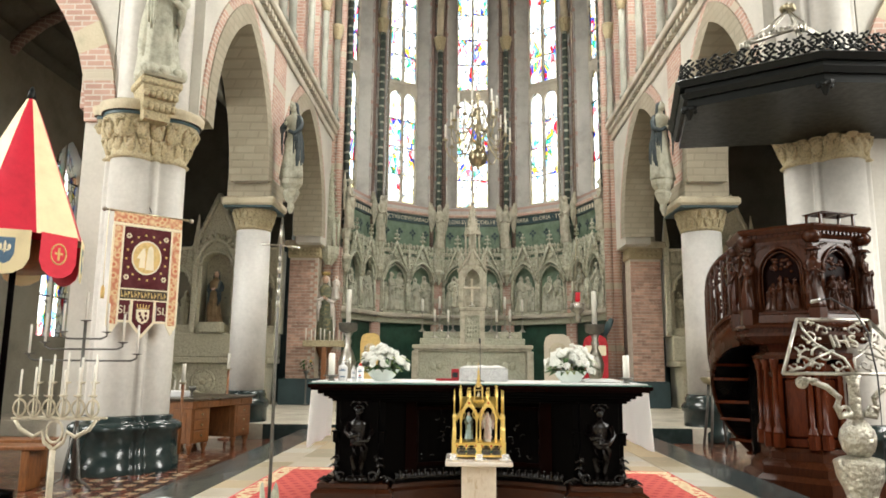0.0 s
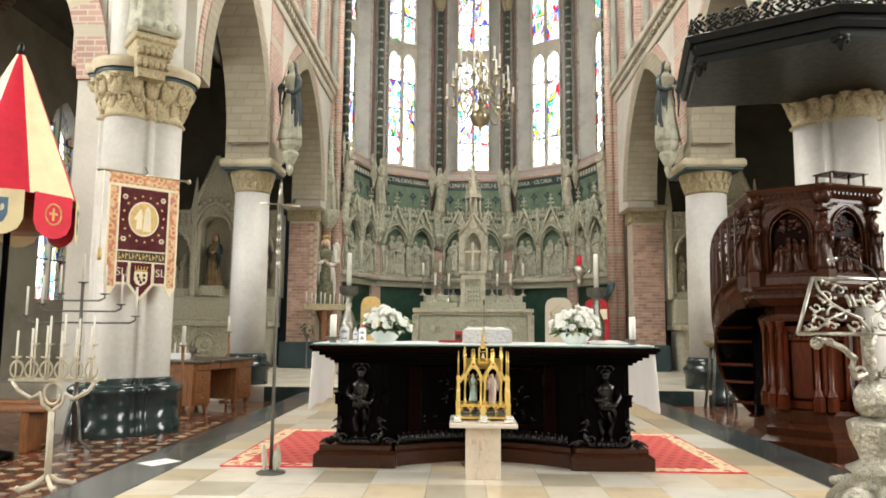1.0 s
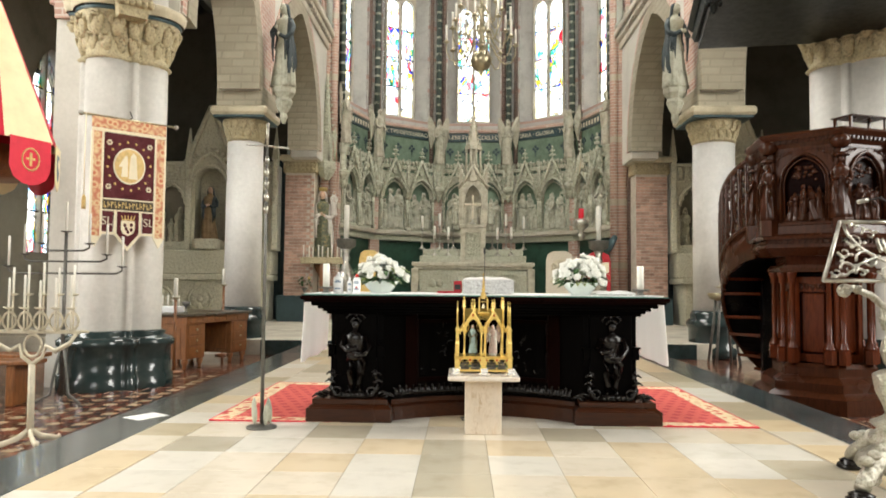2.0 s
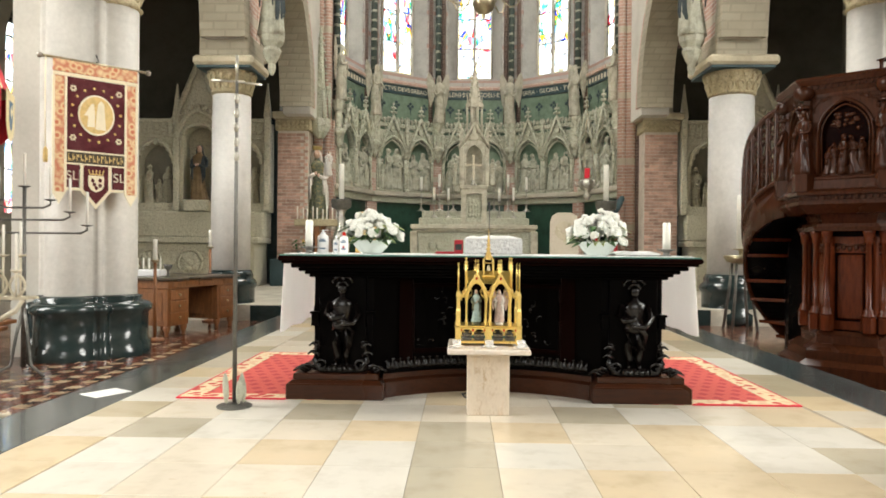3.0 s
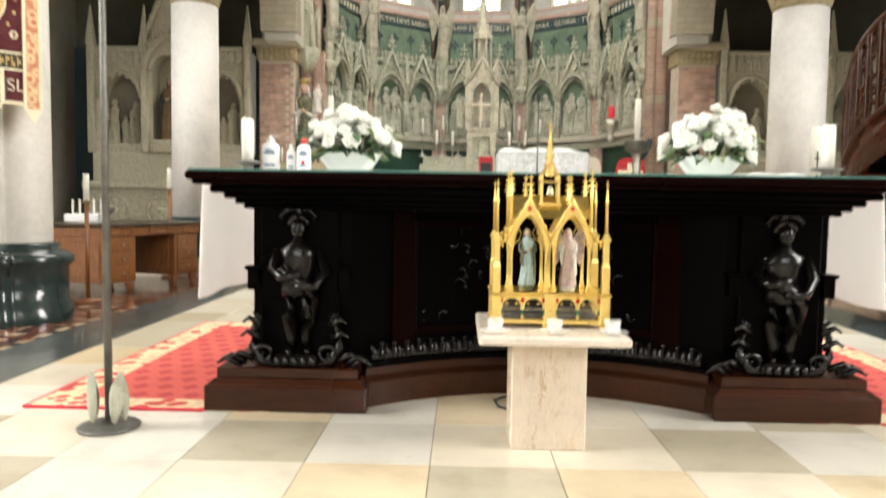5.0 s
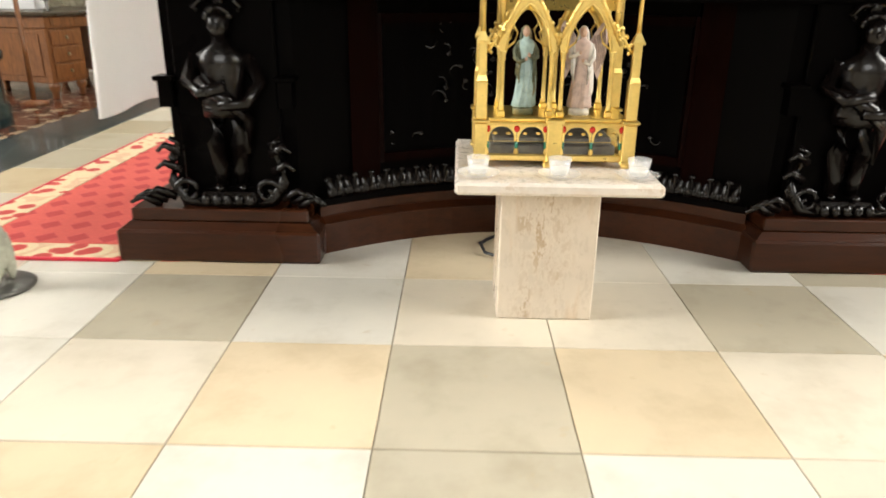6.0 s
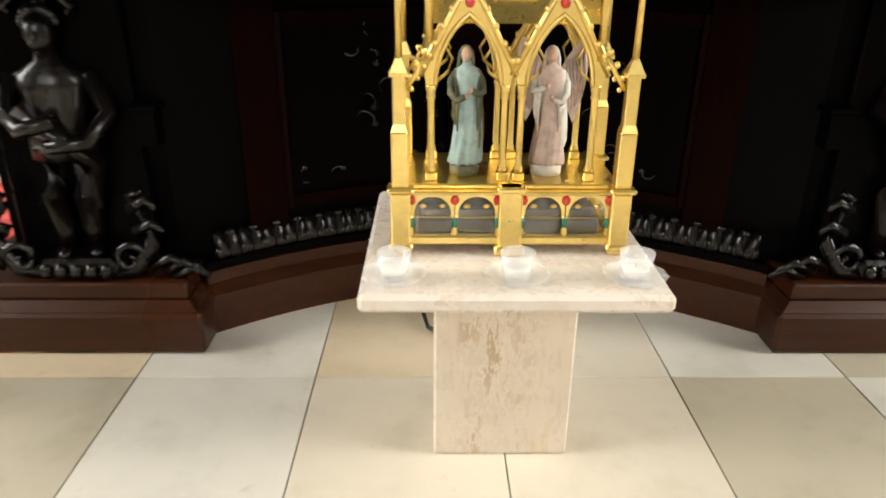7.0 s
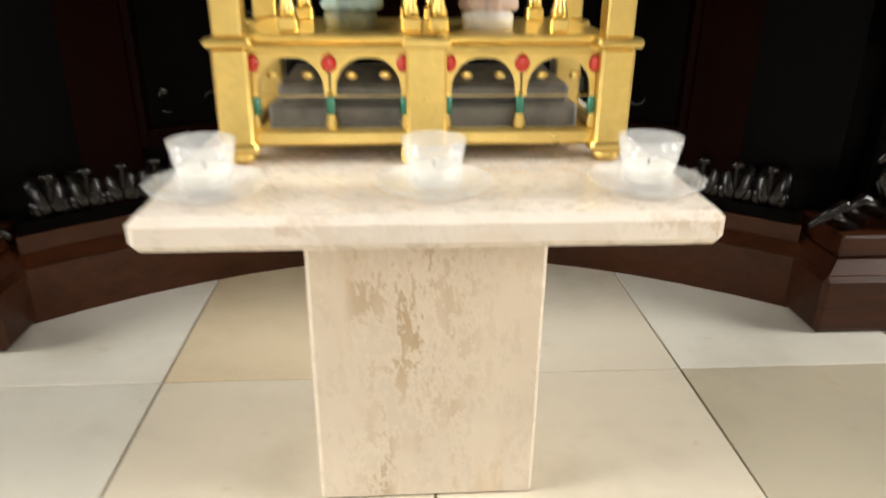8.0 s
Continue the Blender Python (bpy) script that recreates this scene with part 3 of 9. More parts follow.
def part(name, bm, mat, parent=None, label="", m=None):
    """Links a bmesh as one mesh object, under a thing or part if there is one."""
    me = bpy.data.meshes.new(name)
    bm.to_mesh(me)
    bm.free()
    for one in (mat if isinstance(mat, (list, tuple)) else [mat]):
        me.materials.append(one)
    ob = new(name, me)
    if parent:
        ob.parent = parent
    if m is not None:
        ob.matrix_basis = m
    if label:
        ob["label"] = label
    return ob


def thing(name, label, category, m=None, group="", kind=""):
    ob = new(name)
    ob.empty_display_size = 0.1
    if m is not None:
        ob.matrix_basis = m
    return tagged(ob, label, category, group, kind)


def shared(name, mesh, parent, m, label=""):
    ob = new(name, mesh)
    ob.parent, ob.matrix_basis = parent, m
    if label:
        ob["label"] = label
    return ob


def one(fn, *args, **kw):
    bm = bmesh.new()
    fn(bm, *args, **kw)
    return bm


def robed(bm, h, m=None, mi=0, seed=0, wings=0.0, head=1, robe2=None, arms=1):
    """A standing statue of height h in a pleated robe and mantle, its weight on one leg; plain features."""
    rnd = random.Random(seed)
    ph, fq, lean = rnd.uniform(0, 6), rnd.choice((5, 6, 7)), rnd.choice((-1, 1)) * rnd.uniform(0.012, 0.03)
    r2 = robe2 if robe2 is not None else mi
    prof = [(0.0, 0.128), (0.02, 0.142), (0.08, 0.134), (0.16, 0.124), (0.25, 0.116), (0.34, 0.112), (0.42, 0.110), (0.49, 0.106), (0.55, 0.094), (0.60, 0.090),
            (0.66, 0.098), (0.72, 0.110), (0.765, 0.116), (0.80, 0.104), (0.825, 0.066), (0.845, 0.040), (0.88, 0.036)]
    seg = 36

    def axis(z):
        return lean * math.sin(math.pi * z * 1.15)

    def pleat(a, z, amp):
        k = amp * max(0.06, min(1.0, (0.62 - z) / 0.40))
        return 1 + k * (abs(math.sin(fq * a / 2 + ph + 1.6 * z)) - 0.55) + 0.5 * k * math.sin((2 * fq + 1) * a - 5 * z)
    verts, faces = [], []
    for z, r in prof:
        flat = 0.80 if z < 0.5 else 0.68
        knee = 0.022 * math.exp(-((z - 0.30) / 0.09) ** 2)
        for k in range(seg):
            a = 2 * math.pi * k / seg
            rr = r * pleat(a, z, 0.26) if z < 0.80 else r
            kx = knee * max(0.0, math.cos(a + math.pi / 2 - 0.5 * (1 if lean > 0 else -1))) ** 2
            verts.append(((axis(z) + rr * math.cos(a)) * h, (rr * flat * math.sin(a) - kx) * h, z * h))
    n = len(prof)
    for i in range(n - 1):
        for k in range(seg):
            faces.append((i * seg + k, i * seg + (k + 1) % seg, (i + 1) * seg + (k + 1) % seg, (i + 1) * seg + k))
    faces += [tuple(reversed(range(seg))), tuple(range((n - 1) * seg, n * seg))]
    put(bm, verts, faces, m, mi)
    # mantle round the back and over one side, its hem slanting
    verts, faces = [], []
    side = 1 if lean > 0 else -1
    cols, lev = 22, 9
    for j in range(lev + 1):
        for i in range(cols + 1):
            u = i / cols
            a = radians(-48 + 276 * u)
            hem = 0.14 + 0.34 * (u if side > 0 else 1 - u) ** 1.5
            z = 0.805 + (hem - 0.805) * j / lev
            base = 0.0
            for q in range(len(prof) - 1):
                if prof[q][0] <= z <= prof[q + 1][0]:
                    f = (z - prof[q][0]) / (prof[q + 1][0] - prof[q][0])
                    base = prof[q][1] + (prof[q + 1][1] - prof[q][1]) * f
            edge = min(u, 1 - u) * cols
            lift = 0.012 if edge >= 1 else -0.012
            rr = (base + lift + 0.012 * j / lev) * (1 + 0.10 * (j / lev + 0.25) * math.sin(fq * 1.7 * a + ph + 2.5 * z))
            if j == lev:
                rr -= 0.022
            verts.append(((axis(z) + rr * math.cos(a)) * h, rr * (0.82 if z < 0.5 else 0.72) * math.sin(a) * h, z * h))
    for j in range(lev):
        for i in range(cols):
            o = j * (cols + 1) + i
            faces.append((o, o + cols + 1, o + cols + 2, o + 1))
    put(bm, verts, faces, m, r2)
    hx = axis(0.92) * h
    ball(bm, (hx, -0.012 * h, 0.925 * h), (0.046 * h, 0.052 * h, 0.066 * h), m, head, 12, 9)
    ball(bm, (hx, -0.062 * h, 0.918 * h), (0.010 * h, 0.014 * h, 0.018 * h), m, head, 6, 5)
    ball(bm, (hx, 0.010 * h, 0.944 * h), (0.054 * h, 0.052 * h, 0.056 * h), m, r2, 12, 8)
    for s in (-1, 1):
        rod(bm, [(hx + s * 0.040 * h, 0.002 * h, 0.955 * h), (hx + s * 0.052 * h, 0.006 * h, 0.90 * h), (hx + s * 0.058 * h, 0.012 * h, 0.84 * h), (hx + s * 0.075 * h, 0.02 * h, 0.79 * h)], 0.020 * h, 7, m, r2, 0.016 * h)
    if arms:
        t = rnd.uniform(-0.05, 0.06)
        for s, tt in ((-1, t), (1, -t * 0.7 - 0.02)):
            rod(bm, [(s * 0.095 * h, 0.0, 0.775 * h), (s * 0.135 * h, -0.012 * h, 0.70 * h), (s * 0.142 * h, -0.04 * h, 0.62 * h), (s * 0.10 * h, -0.10 * h, (0.60 + tt) * h), (s * 0.035 * h, -0.125 * h, (0.635 + tt) * h)], 0.033 * h, 9, m, r2, 0.026 * h)
            ball(bm, (s * 0.018 * h, -0.130 * h, (0.645 + tt) * h), (0.020 * h, 0.016 * h, 0.026 * h), m, head, 7, 5)
            for q in range(3):
                x = s * (0.088 + 0.014 * q) * h
                rod(bm, [(x, -0.098 * h + 0.02 * q * h, (0.585 + tt) * h), (x * 1.04, -0.10 * h + 0.02 * q * h, 0.46 * h), (x * 0.98, -0.086 * h + 0.015 * q * h, (0.30 + 0.05 * q) * h)], 0.018 * h, 6, m, r2, 0.007 * h)
    if wings:
        for s in (-1, 1):
            out = [(0.03, 0.74), (0.10, 0.90), (0.17, 1.03), (0.22, 1.06), (0.245, 0.98), (0.25, 0.84), (0.235, 0.66), (0.20, 0.46), (0.17, 0.34), (0.13, 0.44), (0.08, 0.56)]
            pts = [(s * x * h * wings, z * h) for x, z in out]
            if s < 0:
                pts.reverse()
            plate(bm, pts, [], 0.075 * h, 0.105 * h, m, mi)
            for q in range(6):
                f = q / 5
                rod(bm, [(s * (0.10 + 0.12 * f) * h * wings, 0.072 * h, (0.86 + 0.12 * f) * h), (s * (0.13 + 0.10 * f) * h * wings, 0.070 * h, (0.62 + 0.14 * f) * h), (s * (0.14 + 0.08 * f) * h * wings, 0.074 * h, (0.42 + 0.16 * f) * h)], 0.014 * h, 5, m, mi, 0.006 * h)


def flame_candle(bm, x, y, z0, r, h, mi=0):
    turned(bm, [(r, z0), (r, z0 + h * 0.97), (r * 0.8, z0 + h), (0.001, z0 + h)], x, y, 12, mi=mi)


def wick(bm, x, y, z0, mi=0):
    rod(bm, [(x, y, z0 - 0.002), (x, y, z0 + 0.012)], 0.0015, 5, mi=mi)
# ---------------------------------------------------------------- the building
XC, TF, CF = 0.10, -0.20, 0.06      # axis of the choir, levels of the side floors and of the choir floor


def structure(name, bm, mat, label, category):
    ob = part(name, bm, mat)
    return tagged(ob, label, category, kind="structure")


# floors
bm = bmesh.new()
block(bm, -12, -2.80, -12, 9.6, TF - 0.3, TF)
block(bm, -9.2, -2.80, 9.6, 12.9, TF - 0.3, TF)
floor_west = structure("floor_1", bm, CLAYTILE, "Patterned red, black and buff clay tile floor", "floor")
bm = bmesh.new()
block(bm, 2.84, 12, -12, 9.6, TF - 0.3, TF)
block(bm, 2.84, 9.4, 9.6, 12.9, TF - 0.3, TF)
floor_east = structure("floor_2", bm, CLAYTILE, "Patterned red, black and buff clay tile floor beside the pulpit", "floor")
platform = structure("floor_3", one(block, -2.36, 2.40, -12, 12.9, -0.5, -0.004), GROUT, "Raised sanctuary floor of polished cream stone tiles", "floor")
band_left = structure("trim_1", one(block, -2.80, -2.362, -12, 12.9, -0.5, 0.0, 0.006), SLATE, "Dark grey polished stone edge of the platform", "step edge")
band_right = structure("trim_2", one(block, 2.402, 2.84, -12, 12.9, -0.5, 0.0, 0.006), SLATE, "Dark grey polished stone edge of the platform", "step edge")
bm = bmesh.new()
block(bm, -9.2, 9.4, 12.93, 27, -0.5, CF, 0.01)
choir_floor = structure("floor_4", bm, LIMESTONE, "Worn cream stone floor of the choir", "floor")
bm = bmesh.new()
for x0, x1 in ((-3.55, -2.803), (2.843, 3.75), (-2.798, 2.838)):
    block(bm, x0, x1, 12.88, 12.926, TF if abs(x0) > 2.8 else 0.0, CF - 0.01, 0.004)
choir_step = structure("trim_3", bm, VERD, "Dark green marble riser of the choir step", "step")

# closing walls and ceilings; outer walls unseen, their openings made for the added lamps
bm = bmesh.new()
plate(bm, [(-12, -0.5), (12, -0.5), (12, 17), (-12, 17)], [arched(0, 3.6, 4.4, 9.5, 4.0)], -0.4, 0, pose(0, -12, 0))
structure("wall_west", bm, PLASTER, "Unseen plain plastered wall with a tall pointed opening for added daylight", "wall")
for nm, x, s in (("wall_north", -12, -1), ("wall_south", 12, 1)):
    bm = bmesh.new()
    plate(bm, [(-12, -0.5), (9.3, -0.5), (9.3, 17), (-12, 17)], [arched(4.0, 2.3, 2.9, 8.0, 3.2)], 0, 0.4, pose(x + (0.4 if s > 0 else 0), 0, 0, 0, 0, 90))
    structure(nm, bm, PLASTER, "Unseen plain plastered transept wall with a tall opening for added daylight", "wall")
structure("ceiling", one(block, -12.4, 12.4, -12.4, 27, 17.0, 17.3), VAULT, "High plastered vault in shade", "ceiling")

# wall across the aisles, with an arch into each aisle
for nm, s in (("wall_aisle_1", -1), ("wall_aisle_2", 1)):
    bm = bmesh.new()
    x0, x1 = XC + s * 4.75, XC + s * 12.2
    lo, hi = min(x0, x1), max(x0, x1)
    mid = XC + s * 7.1
    plate(bm, [(lo, TF)] + arched(mid, 2.05, TF, 4.1, 2.75) + [(hi, TF), (hi, 17), (lo, 17)], [], 9.05, 9.75)
    structure(nm, bm, PLASTER, "Pale plastered wall with a pointed arch into the aisle", "wall")
    # voussoirs of the arch
    ring = ogive(mid, 2.05, 4.1, 2.75, 12)
    arch = thing("arch", "Pointed arch with pink and cream voussoirs", "arch", kind="structure")
    for i in range(len(ring) - 1):
        (xa, za), (xb, zb) = ring[i], ring[i + 1]
        k = 1.19
        outer_a = (mid + (xa - mid) * k, 4.1 + (za - 4.1) * 1.15)
        outer_b = (mid + (xb - mid) * k, 4.1 + (zb - 4.1) * 1.15)
        bm = bmesh.new()
        plate(bm, [(xa, za), (xb, zb), outer_b, outer_a], [], 9.0, 9.16)
        part("voussoir", bm, BRICK if i % 4 else OCHRE, arch)
    # aisle outer wall, end wall and vault
    xo = XC + s * 9.1
    bm = bmesh.new()
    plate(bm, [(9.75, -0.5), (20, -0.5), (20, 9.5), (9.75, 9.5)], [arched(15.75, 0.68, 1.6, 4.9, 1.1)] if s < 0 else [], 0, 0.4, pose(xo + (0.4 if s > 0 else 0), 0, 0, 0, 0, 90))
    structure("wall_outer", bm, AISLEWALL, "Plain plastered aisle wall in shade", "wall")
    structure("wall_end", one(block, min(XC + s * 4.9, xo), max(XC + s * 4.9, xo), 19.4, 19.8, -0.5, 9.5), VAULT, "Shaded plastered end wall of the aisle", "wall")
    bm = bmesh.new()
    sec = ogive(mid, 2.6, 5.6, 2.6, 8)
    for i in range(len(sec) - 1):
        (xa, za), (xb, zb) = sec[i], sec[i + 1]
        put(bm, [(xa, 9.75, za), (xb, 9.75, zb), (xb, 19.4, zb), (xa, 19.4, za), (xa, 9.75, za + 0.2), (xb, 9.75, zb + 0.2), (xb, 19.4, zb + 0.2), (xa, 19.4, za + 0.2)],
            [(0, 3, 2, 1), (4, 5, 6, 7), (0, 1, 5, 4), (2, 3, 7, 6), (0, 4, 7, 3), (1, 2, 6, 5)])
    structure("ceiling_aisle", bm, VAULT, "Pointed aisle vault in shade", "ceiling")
    for yy in (9.95, 13.4, 17.6):
        bm = bmesh.new()
        rod(bm, [(x, yy, z - 0.08) for x, z in sec], 0.11, 8)
        structure("rib", bm, DARKBRICK, "Dark brick vault rib over the aisle", "vault rib")

# leaded window in the aisle wall
aw = thing("window_aisle", "Tall pointed leaded aisle window, bright with daylight", "window", pose(XC - 9.1, 15.75, 0, 0, 0, 90), kind="structure")
for i in range(5):
    z0, z1 = 1.6 + 0.88 * i, 1.6 + 0.88 * (i + 1)
    for cx in (-0.34, 0.34):
        pane = part("pane", one(block, cx - 0.325, cx + 0.325, 0.20, 0.208, z0 + 0.012, z1 - 0.012), FIGGLASS, aw)
        pane.visible_shadow = False
    part("saddle_bar", one(block, -0.68, 0.68, 0.17, 0.19, z0 - 0.015, z0 + 0.015), BLACKIRON, aw)
part("mullion", one(block, -0.04, 0.04, 0.12, 0.26, 1.6, 6.0, 0.01), LIMESTONE, aw)
tagged(part("backdrop", one(block, XC - 10.6, XC - 10.5, 13.2, 18.4, 0.5, 8.0), SKYGLOW), "Bright overcast sky outside the aisle window", "sky", kind="structure")

# arcade walls of the choir, upper walls with blind galleries
for nm, s in (("wall_arcade_1", -1), ("wall_arcade_2", 1)):
    xin = XC + s * 3.78
    m = pose(xin + (0.62 if s > 0 else 0), 0, 0, 0, 0, 90)   # local x runs along y, local y towards -x
    bm = bmesh.new()
    plate(bm, [(9.5, 4.34)] + arched(11.35, 1.50, 4.34, 4.36, 2.29) + arched(15.85, 1.95, 4.05, 4.25, 2.6) + [(19.0, 4.05), (19.0, 7.15), (9.5, 7.15)], [], 0, 0.62, m)
    structure(nm, bm, PLASTER, "Pale plastered arcade wall with pointed arches", "wall")
    bm = bmesh.new()
    plate(bm, [(9.0, 7.15), (19.0, 7.15), (19.0, 17), (9.0, 17)],
          [arched(y, 0.62, 7.75, 10.2, 0.9, 6) for y in (10.6, 12.2, 14.6, 16.2, 17.8)], 0.02, 0.60, m)
    structure("wall_gallery", bm, BRICK, "Pink brick upper wall with a row of pointed openings", "wall")
    structure("wall_gallery_back", one(block, min(xin + s * 0.9, xin + s * 1.1), max(xin + s * 0.9, xin + s * 1.1), 9.0, 19.0, 7.2, 17), GREYWALL, "Shaded grey wall behind the gallery", "wall")
    # arch rings
    for mid, half, z0, rise in ((11.35, 1.50, 4.36, 2.29), (15.85, 1.95, 4.25, 2.6)):
        for k0, k1, y0, y1, mat_, lab in ((1.0, 1.13, -0.05, 0.67, ARCHSTONE, "Banded brown stone inner arch ring"), (1.131, 1.22, -0.03, 0.65, BRICK, "Brown-pink brick arch ring")):
            a = ogive(mid, half * k0, z0, rise * k0, 12)
            b = ogive(mid, half * k1, z0, rise * k1, 12)
            bm = bmesh.new()
            if k0 == 1.0:
                a = [(mid + (x - mid) * 0.94, z - 0.05) for x, z in a]
            plate(bm, a + list(reversed(b)), [], y0, y1, m)
            structure("arch_ring", bm, mat_, lab, "arch")
    # dentilled string course
    course = thing("string_course", "Dentilled stone string course along the arcade wall", "cornice", kind="structure")
    sx = -s
    part("moulding", one(block, min(xin, xin + sx * 0.20), max(xin, xin + sx * 0.20), 9.0, 19.0, 7.34, 7.5, 0.03), LIMESTONE, course)
    part("band", one(block, min(xin, xin + sx * 0.06), max(xin, xin + sx * 0.06), 9.0, 19.0, 7.02, 7.20, 0.02), LIMESTONE, course)
    dent = one(block, -0.06, 0.06, -0.055, 0.055, -0.065, 0.065, 0.012)
    me = bpy.data.meshes.new("dentil")
    dent.to_mesh(me)
    dent.free()
    me.materials.append(LIMESTONE)
    for i in range(48):
        shared("dentil", me, course, pose(xin + sx * 0.075, 9.2 + i * 0.205, 7.27))
    # colonnettes of the gallery
    for y in (9.8, 11.4, 13.0, 13.75, 15.4, 17.0, 18.6):
        g = thing("colonnette", "Slender grey stone gallery column with carved capital", "column", pose(xin + sx * 0.10, y, 7.5), "gallery columns", "structure")
        part("shaft", one(turned, [(0.12, 0), (0.12, 0.08), (0.085, 0.14), (0.08, 2.3)], seg=14), GREYSHAFT, g)
        part("capital", one(turned, [(0.085, 2.3), (0.10, 2.36), (0.16, 2.6), (0.17, 2.72)], seg=14), CARVED, g)
        part("upper_shaft", one(turned, [(0.10, 2.72), (0.10, 9.0)], seg=10), GREYSHAFT, g)


def curled_leaf(bm, r, a, z, w, hgt, mi=0, cx=0.0, cy=0.0):
    """One broad carved leaf standing against a bell, its tip rolled outwards over two side lobes."""
    m = Matrix.Translation((cx, cy, 0)) @ pose(0, 0, 0, 0, 0, math.degrees(a)) @ Matrix.Translation((r, 0, z))
    ball(bm, (0, 0, 0), (w * 0.35, w * 0.62, hgt * 0.55), m @ pose(-w * 0.1, 0, -hgt * 0.15, 0, 14, 0), mi, 8, 6)
    for t in (-1, 1):
        ball(bm, (0, 0, 0), (w * 0.30, w * 0.30, hgt * 0.30), m @ pose(w * 0.12, t * w * 0.45, hgt * 0.12, 0, 20, 0), mi, 7, 5)
        rod(bm, [(w * (0.30 + 0.26 * (1 - q / 11) * math.cos(2.0 - q * 0.65)), t * w * 0.26, hgt * 0.30 + w * 0.26 * (1 - q / 11) * math.sin(2.0 - q * 0.65)) for q in range(9)], w * 0.17, 6, m, mi, w * 0.09)
    ball(bm, (w * 0.42, 0, hgt * 0.32), (w * 0.20, w * 0.26, w * 0.20), m, mi, 7, 5)


def capital(bm, r0, r1, z0, z1, seg=32, knobs=12, rows=2, mi=0, cx=0, cy=0):
    """A bell capital with two rows of curled leaves."""
    turned(bm, [(r0, z0), (r0 * 1.06, z0 + 0.03), (r0, z0 + 0.06), (r0 * 1.05, z0 + 0.5 * (z1 - z0)), (r1 * 0.95, z1 - 0.02), (r1, z1)], cx, cy, seg, mi=mi)
    hgt = (z1 - z0) * 0.46
    for row in range(rows):
        f = (row + 0.35) / rows
        for k in range(knobs):
            a = 2 * math.pi * (k + 0.5 * row) / knobs
            curled_leaf(bm, r0 * 1.01 + (r1 - r0) * f * 0.8, a, z0 + (z1 - z0) * (0.36 + 0.38 * row), 2 * math.pi * r0 / knobs * 0.62, hgt, mi, cx, cy)


def base_mould(z0, h, r):
    return [(r * 1.24, z0), (r * 1.24, z0 + h * 0.22), (r * 1.17, z0 + h * 0.26), (r * 1.17, z0 + h * 0.62), (r * 1.26, z0 + h * 0.66), (r * 1.27, z0 + h * 0.74),
            (r * 1.2, z0 + h * 0.80), (r * 1.08, z0 + h * 0.84), (r * 1.10, z0 + h * 0.90), (r * 1.0, z0 + h)]


# crossing piers
for s in (-1, 1):
    px, py = XC + s * 4.42, 9.38
    pier = thing("crossing_pier", "Clustered smooth grey stone pier on a dark green marble base", "pillar", pose(px, py, TF), "crossing piers", "structure")
    lobes = [(0.0, 0.0, 0.40)] + [(0.295 * math.cos(radians(a)), 0.295 * math.sin(radians(a)), 0.255) for a in (0, 90, 180, 270)] + [(0.415 * math.cos(radians(a)), 0.415 * math.sin(radians(a)), 0.055) for a in (45, 135, 225, 315)]
    plan = []
    for k in range(144):
        a = 2 * math.pi * k / 144
        best = 0.0
        for lx, ly, lr in lobes:
            dx, dy = math.cos(a), math.sin(a)
            b_ = lx * dx + ly * dy
            d_ = b_ * b_ - (lx * lx + ly * ly) + lr * lr
            if d_ > 0:
                best = max(best, b_ + math.sqrt(d_))
        plan.append(best)

    def lobed(bm, prof, mi=0, plan=plan):
        n = len(plan)
        verts, faces = [], []
        for k0, z in prof:
            for k in range(n):
                a = 2 * math.pi * k / n
                verts.append(((plan[k] + k0) * math.cos(a), (plan[k] + k0) * math.sin(a), z))
        for i in range(len(prof) - 1):
            for k in range(n):
                faces.append((i * n + k, i * n + (k + 1) % n, (i + 1) * n + (k + 1) % n, (i + 1) * n + k))
        faces.append(tuple(range((len(prof) - 1) * n, len(prof) * n)))
        put(bm, verts, faces, None, mi)
    part("base", one(lobed, [(0.15, 0), (0.15, 0.15), (0.12, 0.17), (0.12, 0.46), (0.16, 0.49), (0.165, 0.54), (0.12, 0.58), (0.04, 0.60), (0.06, 0.64), (0.0, 0.66)]), VERD, pier, "polished dark green marble base")
    part("shaft", one(lobed, [(0.0, 0.655), (0.0, 3.8)]), COLUMN, pier)
    bm = bmesh.new()
    lobed(bm, [(0.0, 3.78), (0.04, 3.80), (0.0, 3.84), (0.02, 4.05), (0.13, 4.30)])
    for row, (n_l, dr, z, w, hg) in enumerate(((22, 0.015, 3.98, 0.10, 0.19), (18, 0.075, 4.17, 0.125, 0.22))):
        for k in range(n_l):
            a = 2 * math.pi * (k + 0.5 * row) / n_l
            curled_leaf(bm, plan[int(a / (2 * math.pi) * 144) % 144] + dr, a, z, w, hg)
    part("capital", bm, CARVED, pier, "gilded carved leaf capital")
    part("abacus_band", one(lobed, [(0.135, 4.30), (0.145, 4.325), (0.14, 4.345)]), TEAL, pier, "thin dark green painted band")
    part("abacus", one(lobed, [(0.17, 4.345), (0.195, 4.40), (0.20, 4.46), (0.12, 4.50), (0.0, 4.52)]), OCHRE, pier)
    part("upper_shaft", one(lobed, [(-0.02, 4.50), (-0.02, 17.0 - TF)]), COLUMN, pier)
    # brick strip beside the pier, at the springing of the aisle arch
    structure("wall_strip", one(block, min(px + s * 0.42, px + s * 0.75), max(px + s * 0.42, px + s * 0.75), 9.08, 9.72, 4.30, 17, 0.01), BRICK, "Pink brick strip beside the pier", "wall")

